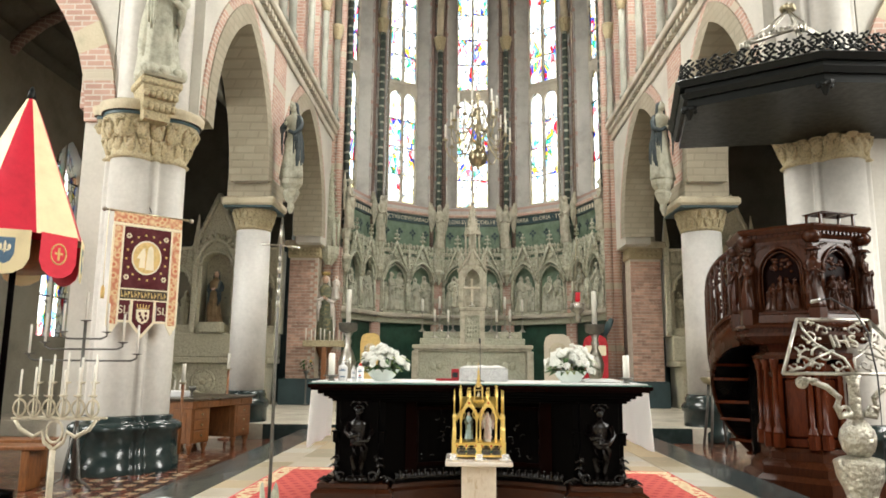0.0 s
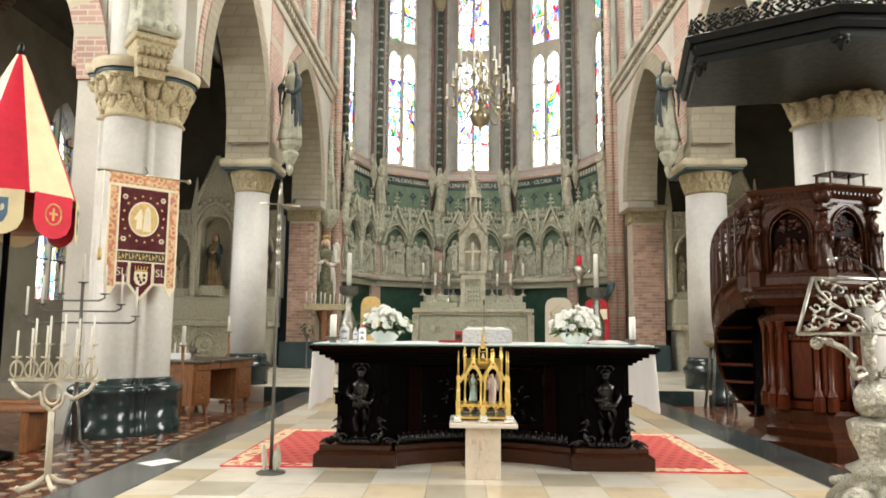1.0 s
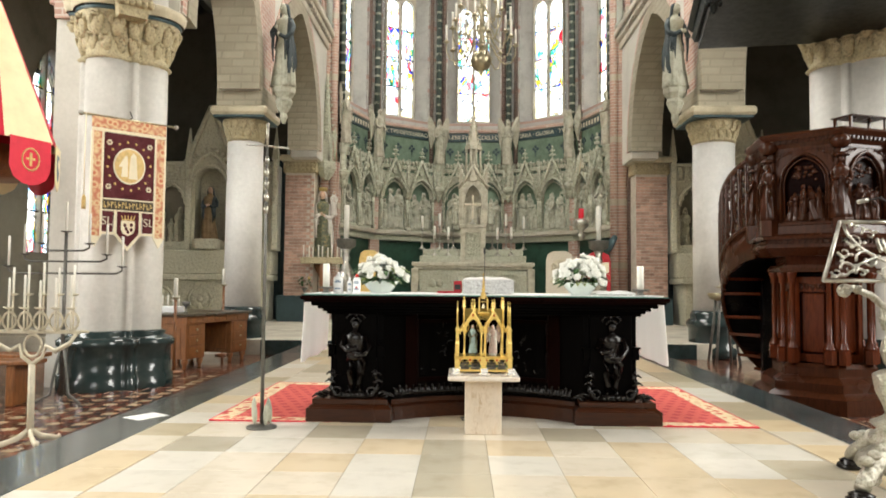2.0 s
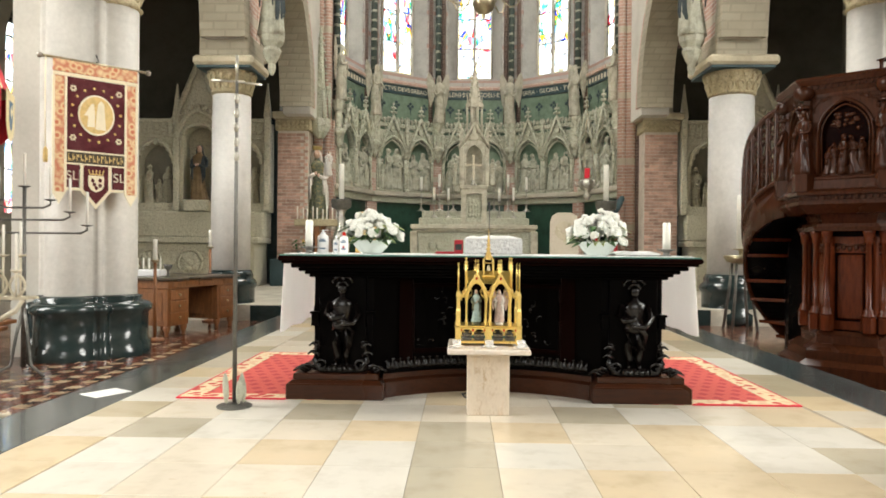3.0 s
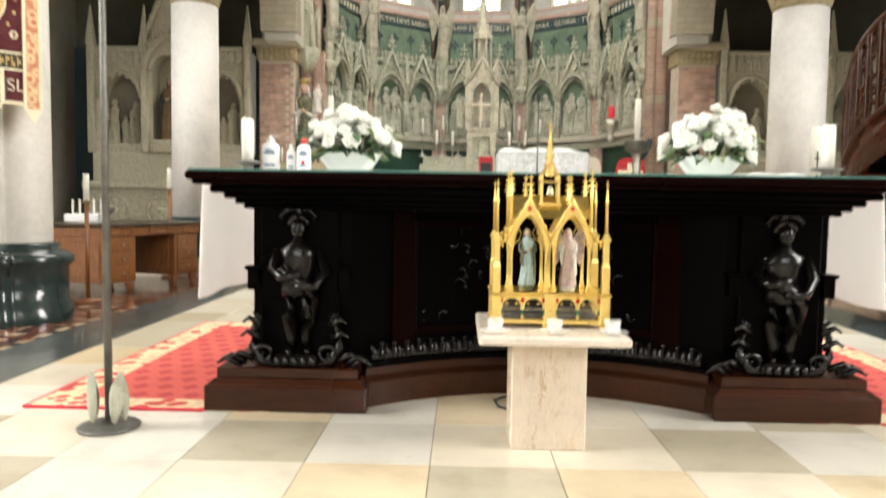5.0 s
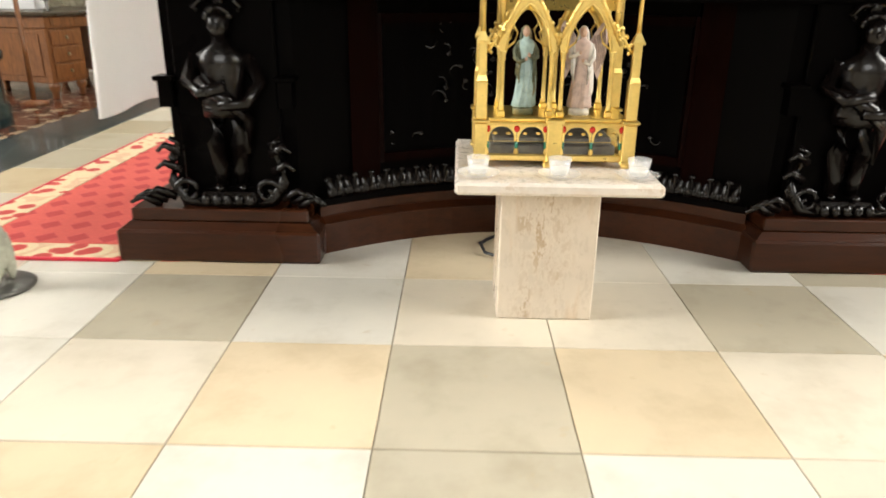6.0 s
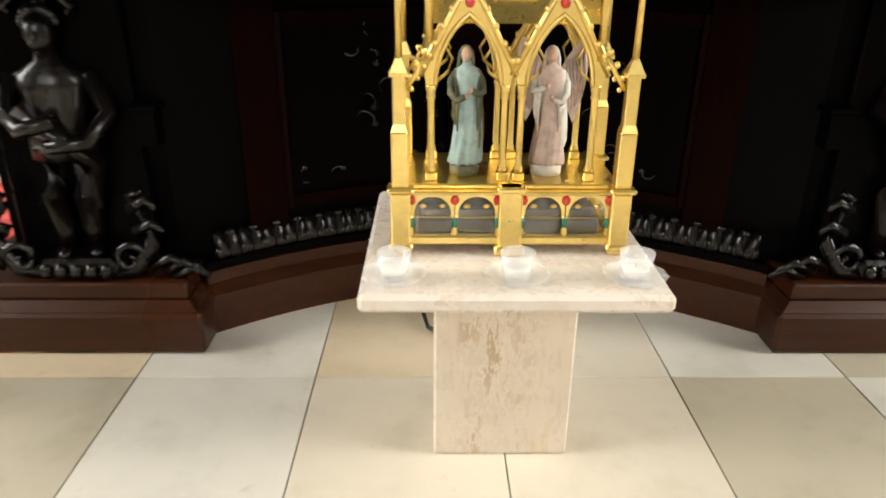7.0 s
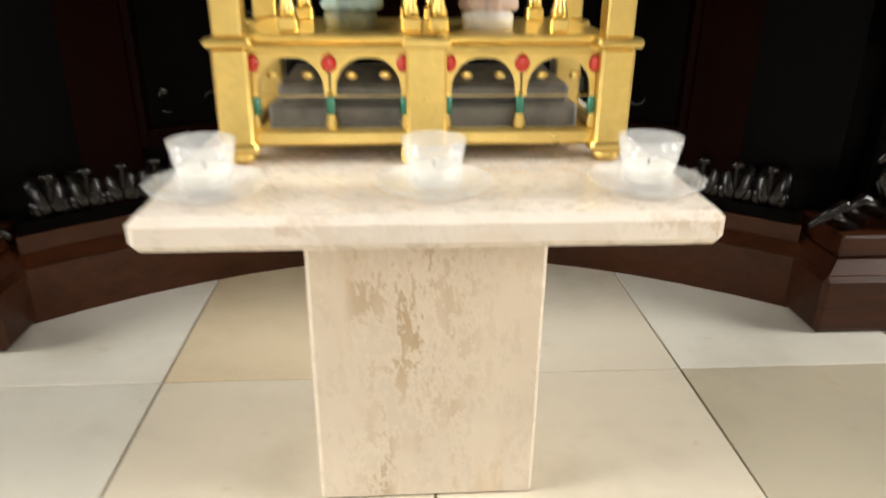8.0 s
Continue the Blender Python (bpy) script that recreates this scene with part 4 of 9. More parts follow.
# arcade columns
for s in (-1, 1):
    px, py = XC + s * 4.12, 13.35
    wide = 1.13 if s > 0 else 1.0
    col = thing("arcade_column", "Round smooth white-grey column with carved capital and dark marble base", "column", pose(px, py, 0) @ Matrix.Diagonal((wide, wide, 1.0, 1.0)), "arcade columns", "structure")
    part("base", one(turned, base_mould(TF, 0.80, 0.335), seg=36), VERD, col, "polished dark green marble base")
    part("shaft", one(turned, [(0.318, 0.60), (0.315, 2.0), (0.308, 3.48)], seg=36), WHITESTONE, col)
    bm = bmesh.new()
    capital(bm, 0.312, 0.40, 3.50, 3.86, 32, 16)
    part("capital", bm, CARVED, col, "carved leaf capital touched with gold")
    part("neck_band", one(block, -0.445, 0.445, -0.445, 0.445, 3.86, 3.905, 0.008), TEAL, col, "dark green painted band")
    part("abacus", one(block, -0.49, 0.49, -0.49, 0.49, 3.906, 4.06, 0.04), OCHRE, col)
    # pier above, and wall shaft
    structure("wall_pier", one(block, min(px - s * 0.36, px + s * 0.3), max(px - s * 0.36, px + s * 0.3), 12.95, 13.8, 4.06, 7.1, 0.02), BRICK, "Banded brick pier above the column", "wall")
    structure("wall_springer", one(block, px - 0.40, px + 0.40, 12.93, 13.83, 4.06, 4.42, 0.02), ARCHSTONE, "Banded stone springer on the column", "wall")

# brick piers at the mouth of the apse, laid brick by brick on their fronts
for s in (-1, 1):
    x0, x1 = (XC - 4.66, XC - 3.92) if s < 0 else (XC + 3.98, XC + 4.76)
    structure("wall_pier_core", one(block, x0 + 0.012, x1 - 0.012, 18.312, 19.3, 0.7, 3.74), MORTAR, "Mortar core of the brick pier", "wall")
    structure("baseboard", one(block, x0 - 0.15, x1 + 0.1, 18.24, 19.3, CF, 0.70, 0.02), TEAL, "Dark teal painted plinth of the pier", "plinth")
    cap_ = thing("pier_capital", "Square carved ochre stone pier capital", "capital", kind="structure")
    bm = bmesh.new()
    block(bm, x0 - 0.04, x1 + 0.04, 18.24, 19.3, 3.74, 4.02, 0.02)
    for i in range(7):
        for z in (3.82, 3.93):
            ball(bm, (x0 + 0.05 + i * (x1 - x0 - 0.1) / 6, 18.23, z), (0.06, 0.04, 0.045), seg=7, rings=5)
    part("frieze", bm, CARVED, cap_)
    part("abacus", one(block, x0 - 0.12, x1 + 0.12, 18.16, 19.3, 4.02, 4.18, 0.04), OCHRE, cap_)
    structure("wall_jamb", one(block, x0 + 0.1, x1 - 0.1, 18.35, 19.3, 4.18, 7.2, 0.02), ARCHSTONE, "Banded stone jamb above the pier", "wall")
    structure("wall_return", one(block, min(XC + s * 3.78, x0 if s > 0 else x1), max(XC + s * 3.78, x0 if s > 0 else x1), 19.0, 20.3, CF, 17), BRICK, "Brick wall turning into the apse", "wall")
    for dx, rr, mm in ((3.60, 0.11, BRICK), (3.80, 0.13, BRICK), (3.99, 0.09, DARKBRICK)):
        structure("wall_shaft", one(turned, [(rr, CF + 0.7), (rr, 17)], XC + s * dx, 18.95, 12), mm, "Brick shaft at the mouth of the apse", "pillar")
    structure("wall_dado", one(block, min(XC + s * 4.9, XC + s * 9.1), max(XC + s * 4.9, XC + s * 9.1), 19.3, 19.38, CF, 4.2), TEAL, "Dark teal dado on the aisle end wall", "wall")

# ---------------------------------------------------------------- the apse
AX, AY, AR, SIDE = 0.19, 20.16, 3.69, 2.40
apse = [(ang, Matrix.Translation((AX, AY, 0)) @ pose(0, 0, 0, 0, 0, -ang) @ Matrix.Translation((0, AR, 0))) for ang in (-72, -36, 0, 36, 72)]
# local frame of a bay: x along the wall, y outwards, z up
WORDS = {-36: "SANCTVS\u00b7DEVS\u00b7SABAOTH", 0: "PLENI\u00b7SVNT\u00b7COELI\u00b7ET", 36: "TERRA \u00b7 GLORIA \u00b7 TVA", -72: "", 72: ""}
bm = bmesh.new()
arc_ = [(AX + 9.4 * math.cos(radians(8 + 164 * i / 24)), AY - 1.2 + 9.4 * math.sin(radians(8 + 164 * i / 24))) for i in range(25)]
arc_out = [(AX + 9.5 * math.cos(radians(8 + 164 * i / 24)), AY - 1.2 + 9.5 * math.sin(radians(8 + 164 * i / 24))) for i in range(25)]
prism(bm, arc_ + list(reversed(arc_out)), 3.0, 20.0)
backdrop = tagged(part("backdrop", bm, SKYGLOW), "Bright overcast sky outside the windows", "sky", kind="structure")


def lettering(text, size, m, mat, parent, name="lettering", depth=0.006):
    cu = bpy.data.curves.new(name, "FONT")
    cu.body, cu.size, cu.align_x, cu.align_y, cu.extrude = text, size, "CENTER", "CENTER", depth
    tmp = bpy.data.objects.new(name, cu)
    scene.collection.objects.link(tmp)
    dg = bpy.context.evaluated_depsgraph_get()
    me = bpy.data.meshes.new_from_object(tmp.evaluated_get(dg))
    bpy.data.objects.remove(tmp)
    bpy.data.curves.remove(cu)
    me.materials.clear()
    me.materials.append(mat)
    ob = new(name, me)
    ob.parent, ob.matrix_basis = parent, m
    return ob


for ang, m in apse:
    h = SIDE / 2 + 0.02
    bm = bmesh.new()
    plate(bm, [(-h, 6.02), (h, 6.02), (h, 17), (-h, 17)], [arched(0, 0.86, 6.25, 14.5, 1.6)], 0, 0.06, m)
    structure("wall_apse", bm, GREYWALL, "Grey stone apse wall with brick bands and a tall window", "wall")
    bm = bmesh.new()
    for sg in (-1, 1):
        v = [(sg * 0.86, 0.062, 6.2), (sg * 0.555, 0.46, 6.35), (sg * 0.555, 0.46, 17), (sg * 0.86, 0.062, 17), (sg * 1.25, 0.062, 6.2), (sg * 1.25, 0.46, 6.2), (sg * 1.25, 0.46, 17), (sg * 1.25, 0.062, 17)]
        f = [(0, 1, 2, 3), (4, 7, 6, 5), (0, 4, 5, 1), (3, 2, 6, 7), (1, 5, 6, 2), (0, 3, 7, 4)]
        put(bm, v, f if sg < 0 else [tuple(reversed(q)) for q in f], m, 0, False)
    v = [(-0.86, 0.02, 6.247), (0.86, 0.02, 6.247), (0.57, 0.44, 6.38), (-0.57, 0.44, 6.38), (-0.86, 0.02, 5.9), (0.86, 0.02, 5.9), (0.57, 0.44, 5.9), (-0.57, 0.44, 5.9)]
    put(bm, v, [(0, 1, 2, 3), (4, 7, 6, 5), (0, 4, 5, 1), (2, 6, 7, 3), (0, 3, 7, 4), (1, 5, 6, 2)], m, 0, False)
    structure("wall_reveal", bm, REVEAL, "Pale splayed window reveal and sloping sill", "wall")
    # window
    win = thing("window", "Tall leaded window of pale and coloured glass with stone mullion", "window", m, "apse windows", "structure")
    for z0, z1 in ((6.38, 10.35), (10.60, 16.4)):
        bm = bmesh.new()
        holes = []
        for cx in (-0.275, 0.275):
            if z0 < 8:
                holes.append(arched(cx, 0.235, z0 + 0.02, z1 - 0.42, 0.32, 5))
            else:
                holes.append([(cx - 0.235, z0 + 0.02), (cx - 0.235, z1 - 0.1), (cx + 0.235, z1 - 0.1), (cx + 0.235, z0 + 0.02)])
        plate(bm, [(-0.56, z0 - 0.12), (0.56, z0 - 0.12), (0.56, z1 + 0.12), (-0.56, z1 + 0.12)], holes, 0.34, 0.45)
        part("tracery", bm, LIMESTONE, win)
        bars = []
        z = z0 + 0.95
        while z < z1 - 0.3:
            bars.append(z)
            z += 0.95
        bm = bmesh.new()
        for z in bars:
            block(bm, -0.55, 0.55, 0.365, 0.388, z - 0.014, z + 0.014)
        part("saddle_bars", bm, BLACKIRON, win)
        edges_ = [z0] + bars + [z1]
        for i in range(len(edges_) - 1):
            for cx in (-0.275, 0.275):
                bm = one(block, cx - 0.25, cx + 0.25, 0.396, 0.404, edges_[i] + 0.002, edges_[i + 1] - 0.002)
                pale = (z0 < 8 and i in (0, len(edges_) - 2)) or (z0 > 8 and i % 3 == 2)
                pane = part("pane", bm, PALEGLASS if pale else FIGGLASS, win)
                pane.visible_shadow = False
    # inscription band, green wall, niches, cornice, lower panels
    structure("trim_4", one(block, -h + 0.03, h - 0.03, -0.10, 0.02, 5.92, 6.04, 0.02, m), BRICK, "Moulded brick string under the windows", "cornice")
    frieze = thing("inscription_frieze", "Dark painted frieze with cream gothic capitals", "frieze", m, kind="structure")
    part("board", one(block, -h + 0.03, h - 0.03, -0.04, 0.02, 5.64, 5.918, 0.005), TEAL, frieze)
    if WORDS[ang]:
        lettering(WORDS[ang], 0.185, pose(0, -0.042, 5.78, 90), CREAMPAINT, frieze)
    else:
        bm = bmesh.new()
        for i in range(11):
            block(bm, -0.9 + i * 0.17, -0.9 + i * 0.17 + 0.10, -0.046, -0.041, 5.71, 5.85)
        part("lettering_bars", bm, CREAMPAINT, frieze)
    structure("wall_green", one(block, -h + 0.02, h - 0.02, 0.0, 0.30, CF, 5.64, 0, m), SAGE, "Sage green painted apse wall", "wall")
    bm = bmesh.new()
    for cx in (-0.75, -0.25, 0.25, 0.75):
        z = 5.32
        for dx, dz in ((0, 0.075), (0, -0.075), (0.075, 0), (-0.075, 0)):
            ball(bm, (cx + dx, -0.005, z + dz), (0.05, 0.012, 0.05), seg=8, rings=5)
        block(bm, cx - 0.012, cx + 0.012, -0.012, 0.01, z - 0.26, z)
    part("painted_sprigs", bm, TEAL, frieze, m=Matrix.Identity(4))
    niche = thing("relief_arcade", "Carved grey stone double niche with gables and a relief group of robed figures", "stone relief", m, "niche reliefs", "structure")
    bm = bmesh.new()
    plate(bm, [(-h + 0.22, 2.66), (h - 0.22, 2.66), (h - 0.22, 4.50), (-h + 0.22, 4.50)],
          [arched(cx, 0.42, 2.74, 3.72, 0.58, 7) for cx in (-0.49, 0.49)], -0.16, -0.02)
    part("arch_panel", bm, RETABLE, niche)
    for cx in (-0.49, 0.49):
        tri = [(cx - 0.50, 3.80), (cx, 4.86), (cx + 0.50, 3.80), (cx + 0.43, 3.80)] + list(reversed(ogive(cx, 0.43, 3.80, 0.56, 6)))[1:-1] + [(cx - 0.43, 3.80)]
        ring = [2 * math.pi * k / 14 for k in range(14)]
        bm = bmesh.new()
        plate(bm, tri, [[(cx + 0.082 * math.cos(a), 4.515 + 0.082 * math.sin(a)) for a in ring]] + [[(cx + t * 0.285 + 0.034 * math.cos(a), 4.135 + 0.034 * math.sin(a)) for a in ring] for t in (-1, 1)], -0.24, -0.165)
        part("gable", bm, GABLESTONE, niche, "pale pierced stone gable")
        bm = bmesh.new()
        for k in range(3):
            a = radians(90 + 120 * k)
            rod(bm, [(cx + 0.036 * math.cos(a) + 0.034 * math.cos(j * 0.7), -0.21, 4.515 + 0.036 * math.sin(a) + 0.034 * math.sin(j * 0.7)) for j in range(10)], 0.010, 5)
        part("trefoil", bm, GABLESTONE, niche)
        part("arch_rim", one(rod, [(x, -0.245, z) for x, z in ogive(cx, 0.425, 3.74, 0.57, 9)], 0.036, 6), GABLESTONE, niche)
        part("inner_rim", one(rod, [(x, -0.18, z) for x, z in ogive(cx, 0.36, 3.70, 0.50, 9)], 0.022, 6), RETABLE, niche)
        for sg in (-1, 1):
            bm = one(rod, [(cx + sg * 0.53, -0.255, 3.74), (cx, -0.255, 4.91)], 0.040, 6)
            for i in range(7):
                f = (i + 0.4) / 7.2
                x, z = cx + sg * (0.53 * (1 - f) + 0.05), 3.78 + 1.13 * f
                rod(bm, [(x - sg * 0.03, -0.26, z - 0.02), (x + sg * 0.02, -0.27, z + 0.015), (x + sg * 0.045, -0.285, z + 0.06), (x + sg * 0.015, -0.29, z + 0.075)], 0.024, 5, r2=0.018)
            part("crocket_edge", bm, GABLESTONE, niche, "crocketed gable edge")
            bm = one(rod, [(cx + sg * 0.45, -0.20, 2.70), (cx + sg * 0.45, -0.20, 3.68)], 0.036, 8)
            turned(bm, [(0.065, 2.66), (0.065, 2.72), (0.04, 2.76)], cx + sg * 0.45, -0.20, 8)
            turned(bm, [(0.04, 3.62), (0.05, 3.66), (0.075, 3.75), (0.075, 3.79)], cx + sg * 0.45, -0.20, 8)
            part("niche_shaft", bm, GABLESTONE, niche)
        bm = bmesh.new()
        rod(bm, [(cx, -0.25, 4.86), (cx, -0.25, 5.26)], 0.026, 6, r2=0.012)
        for z, r in ((5.02, 0.085), (5.15, 0.055)):
            for a in range(4):
                ball(bm, (cx + r * math.cos(1.571 * a), -0.25 + 0.6 * r * math.sin(1.571 * a), z), (0.045, 0.04, 0.035), seg=6, rings=4)
        ball(bm, (cx, -0.25, 5.27), 0.035, seg=6, rings=5)
        part("finial", bm, GABLESTONE, niche, "leafy stone finial")
    for cx in (-0.99, 0.0, 0.99):
        bm = one(block, cx - 0.045, cx + 0.045, -0.25, -0.17, 3.78, 4.46, 0.01)
        block(bm, cx - 0.06, cx + 0.06, -0.265, -0.155, 4.44, 4.50, 0.01)
        prism(bm, octagon(cx, -0.21, 0.062, 45, 4), 4.50, 4.92, top=octagon(cx, -0.21, 0.010, 45, 4))
        for k in range(3):
            for sg in (-1, 1):
                ball(bm, (cx + sg * (0.058 - 0.013 * k), -0.23, 4.57 + 0.10 * k), 0.022, seg=6, rings=4)
        part("pinnacle", bm, GABLESTONE, niche, "slender stone pinnacle")
    bm = bmesh.new()
    for i in range(17):
        x = -h + 0.26 + i * (2 * h - 0.52) / 16
        ball(bm, (x, -0.10, 4.80 + 0.03 * (i % 2)), (0.06, 0.05, 0.10), seg=6, rings=5)
    block(bm, -h + 0.22, h - 0.22, -0.16, -0.02, 4.60, 4.72, 0.01)
    part("cresting", bm, RETABLE, niche)
    rnd = random.Random(ang + 500)
    for cx in (-0.49, 0.49):
        bm = bmesh.new()
        for i, dx in enumerate((-0.26, -0.08, 0.11, 0.27)):
            hh = rnd.uniform(0.75, 1.35)
            robed(bm, hh, Matrix.Translation((cx + dx, -0.03 - 0.05 * (i % 2), 2.74)) @ pose(0, 0, 0, 0, rnd.uniform(-8, 8), rnd.uniform(-50, 50)), 0, rnd.randint(0, 999), head=0)
        part("relief_group", bm, STATUE, niche)
    structure("trim_5", one(block, -h, h, -0.26, 0.0, 2.52, 2.66, 0.03, m), LIMESTONE, "Moulded stone ledge under the reliefs", "cornice")
    structure("trim_6", one(block, -h, h, -0.16, 0.0, 2.34, 2.52, 0.02, m), RETABLE, "Carved stone ledge course", "cornice")
    structure("wall_panel", one(block, -h + 0.2, h - 0.2, -0.03, 0.0, CF, 2.34, 0.01, m), GREENWALL, "Dark green marbled dado of the apse", "wall")

# corner shafts, corbels, angels
for k, ang in enumerate((-90, -54, -18, 18, 54, 90)):
    rr = AR / math.cos(radians(18)) - 0.04
    cx, cy = AX + rr * math.sin(radians(ang)), AY + rr * math.cos(radians(ang))
    m = Matrix.Translation((cx, cy, 0)) @ pose(0, 0, 0, 0, 0, -ang)
    shaft = thing("apse_shaft", "Dark painted shaft with pale rosettes between brick colonnettes", "pillar", m, "apse shafts", "structure")
    part("shaft", one(turned, [(0.09, 5.0), (0.09, 11.85)], 0, -0.16, 14), DOTTED, shaft)
    for sg in (-1, 1):
        part("colonnette", one(turned, [(0.075, 4.7), (0.075, 17)], sg * 0.21, -0.02, 10), DARKBRICK, shaft)
    bm = bmesh.new()
    capital(bm, 0.13, 0.22, 11.85, 12.3, 16, 8, 2, cy=-0.14)
    part("capital", bm, CARVED, shaft)
    part("rib", one(rod, [(0, -0.14, 12.3), (0, -0.20, 13.2), (0, -0.5, 14.6), (0, -1.1, 15.9), (0, -2.0, 17.0)], 0.12, 10), OCHRE, shaft, "ochre vault rib")
    part("brick_strip", one(block, -0.21, 0.21, -0.13, 0.0, CF, 4.3, 0.01), BRICK, shaft)
    bm = bmesh.new()
    turned(bm, [(0.02, 3.62), (0.08, 3.72), (0.10, 3.86), (0.19, 3.98), (0.20, 4.06), (0.15, 4.10), (0.085, 4.15), (0.08, 4.56), (0.12, 4.62), (0.17, 4.76), (0.18, 4.84)], 0, -0.20, 8, smooth=False)
    part("corbel", bm, GABLESTONE, shaft)
    if abs(ang) < 120:
        bm = bmesh.new()
        robed(bm, 1.50, None, 0, 40 + k, wings=1.25, head=0)
        a_ = part("angel_statue", bm, ANGEL, None, "", m @ Matrix.Translation((0, -0.28, 4.842)) @ Matrix.Diagonal((0.78, 0.85, 1.0, 1.0)))
        tagged(a_, "Pale stone angel statue with raised wings on a corbel", "statue", "angel statues")
# ---------------------------------------------------------------- the altar and what stands on it
altar = thing("altar", "Large blackened oak altar with concave front, carved figures and mahogany plinth", "altar", pose(0, 0, 0))
ARC = [(x, 6.34 + 0.27 * (1 - (x / 0.69) ** 2)) for x in [-0.69 + 1.38 * i / 16 for i in range(17)]]
for s in (-1, 1):
    lo, hi = (-1.313, -0.672) if s < 0 else (0.672, 1.313)
    bm = bmesh.new()
    block(bm, lo, hi, 6.25, 7.35, 0.0, 0.105, 0.008)
    prism(bm, [(lo + 0.012, 6.262), (hi - 0.012, 6.262), (hi - 0.012, 7.34), (lo + 0.012, 7.34)], 0.105, 0.125, top=[(lo + 0.035, 6.285), (hi - 0.035, 6.285), (hi - 0.035, 7.33), (lo + 0.035, 7.33)])
    block(bm, lo + 0.04, hi - 0.04, 6.29, 7.33, 0.125, 0.165, 0.004)
    part("plinth", bm, PLINTH, altar, "dark mahogany moulded plinth block")
back = [(0.69, 7.3), (-0.69, 7.3)]
part("curved_plinth", one(prism, ARC + back, 0.0, 0.10), PLINTH, altar, "dark mahogany curved plinth")
part("plinth_moulding", one(prism, [(x, y + 0.005) for x, y in ARC] + back, 0.10, 0.118, top=[(x, y + 0.035) for x, y in ARC] + back), PLINTH, altar)
part("plinth_fillet", one(prism, [(x, y + 0.04) for x, y in ARC] + back, 0.118, 0.150), PLINTH, altar)
# body
bm = bmesh.new()
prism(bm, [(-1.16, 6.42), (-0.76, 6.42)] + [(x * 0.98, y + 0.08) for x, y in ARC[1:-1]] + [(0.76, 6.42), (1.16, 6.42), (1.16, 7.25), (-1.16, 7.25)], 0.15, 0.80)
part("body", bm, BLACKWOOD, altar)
# panels and pilasters along the curve
for xa, xb in ((1, 2), (7.2, 8.8), (14, 15)):
    bm = bmesh.new()
    i0, i1 = int(xa), int(math.ceil(xb))
    (x0, y0), (x1, y1) = ARC[i0], ARC[i1]
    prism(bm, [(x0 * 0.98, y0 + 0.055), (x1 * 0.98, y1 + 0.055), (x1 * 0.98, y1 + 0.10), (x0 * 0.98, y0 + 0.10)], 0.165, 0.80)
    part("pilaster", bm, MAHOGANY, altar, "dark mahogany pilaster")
for i0, i1 in ((2, 7), (9, 14)):
    bm = bmesh.new()
    for za, zb in ((0.27, 0.30), (0.72, 0.75)):
        prism(bm, [(ARC[i][0] * 0.98, ARC[i][1] + 0.060) for i in range(i0, i1 + 1)] + [(ARC[i][0] * 0.98, ARC[i][1] + 0.10) for i in range(i1, i0 - 1, -1)], za, zb)
    for i in (i0, i1):
        x, y = ARC[i][0] * 0.98, ARC[i][1] + 0.06
        block(bm, x - 0.014, x + 0.014, y, y + 0.03, 0.27, 0.75)
    part("panel_frame", bm, MAHOGANY, altar, "reddish mahogany panel frame")
    rnd = random.Random(i0)
    for k in range(16):
        f = rnd.uniform(i0 + 0.4, i1 - 0.4)
        i = int(f)
        x = (ARC[i][0] + (ARC[i + 1][0] - ARC[i][0]) * (f - i)) * 0.98
        y = ARC[i][1] + (ARC[i + 1][1] - ARC[i][1]) * (f - i) + 0.076
        z, rr, a0 = rnd.uniform(0.33, 0.70), rnd.uniform(0.014, 0.04), rnd.uniform(0, 6)
        bm = bmesh.new()
        rod(bm, [(x + rr * (1 - q / 12) * math.cos(a0 + q * 0.5), y, z + rr * (1 - q / 12) * math.sin(a0 + q * 0.5)) for q in range(7)], 0.006, 6, r2=0.002)
        ball(bm, (x + rr * math.cos(a0), y, z + rr * math.sin(a0)), (0.013, 0.006, 0.010), seg=6, rings=4)
        part("carved_scroll", bm, BLACKCARVE, altar, "low relief carved scroll")
# carved leaf rail above the curved plinth
rail = one(prism, [(x, y + 0.045) for x, y in ARC] + [(x, y + 0.10) for x, y in reversed(ARC)], 0.150, 0.172)
part("leaf_rail", rail, BLACKWOOD, altar)
bm = bmesh.new()
for t in (-1, 1):
    ball(bm, (0, 0, 0), (0.0165, 0.013, 0.031), pose(t * 0.011, 0, 0, -24, t * 10, 0), 0, 9, 7)
    ball(bm, (t * 0.017, -0.004, -0.018), (0.013, 0.011, 0.016), None, 0, 7, 5)
rod(bm, [(0, -0.002, -0.030), (0, -0.017, 0.0), (0, -0.022, 0.022), (0, -0.026, 0.032)], 0.004, 5, r2=0.006)
ball(bm, (0, -0.024, 0.031), (0.012, 0.008, 0.007), None, 0, 7, 5)
me_leaf = bpy.data.meshes.new("carved_leaf")
bm.to_mesh(me_leaf)
bm.free()
me_leaf.materials.append(BLACKCARVE)
n_leaf = 27
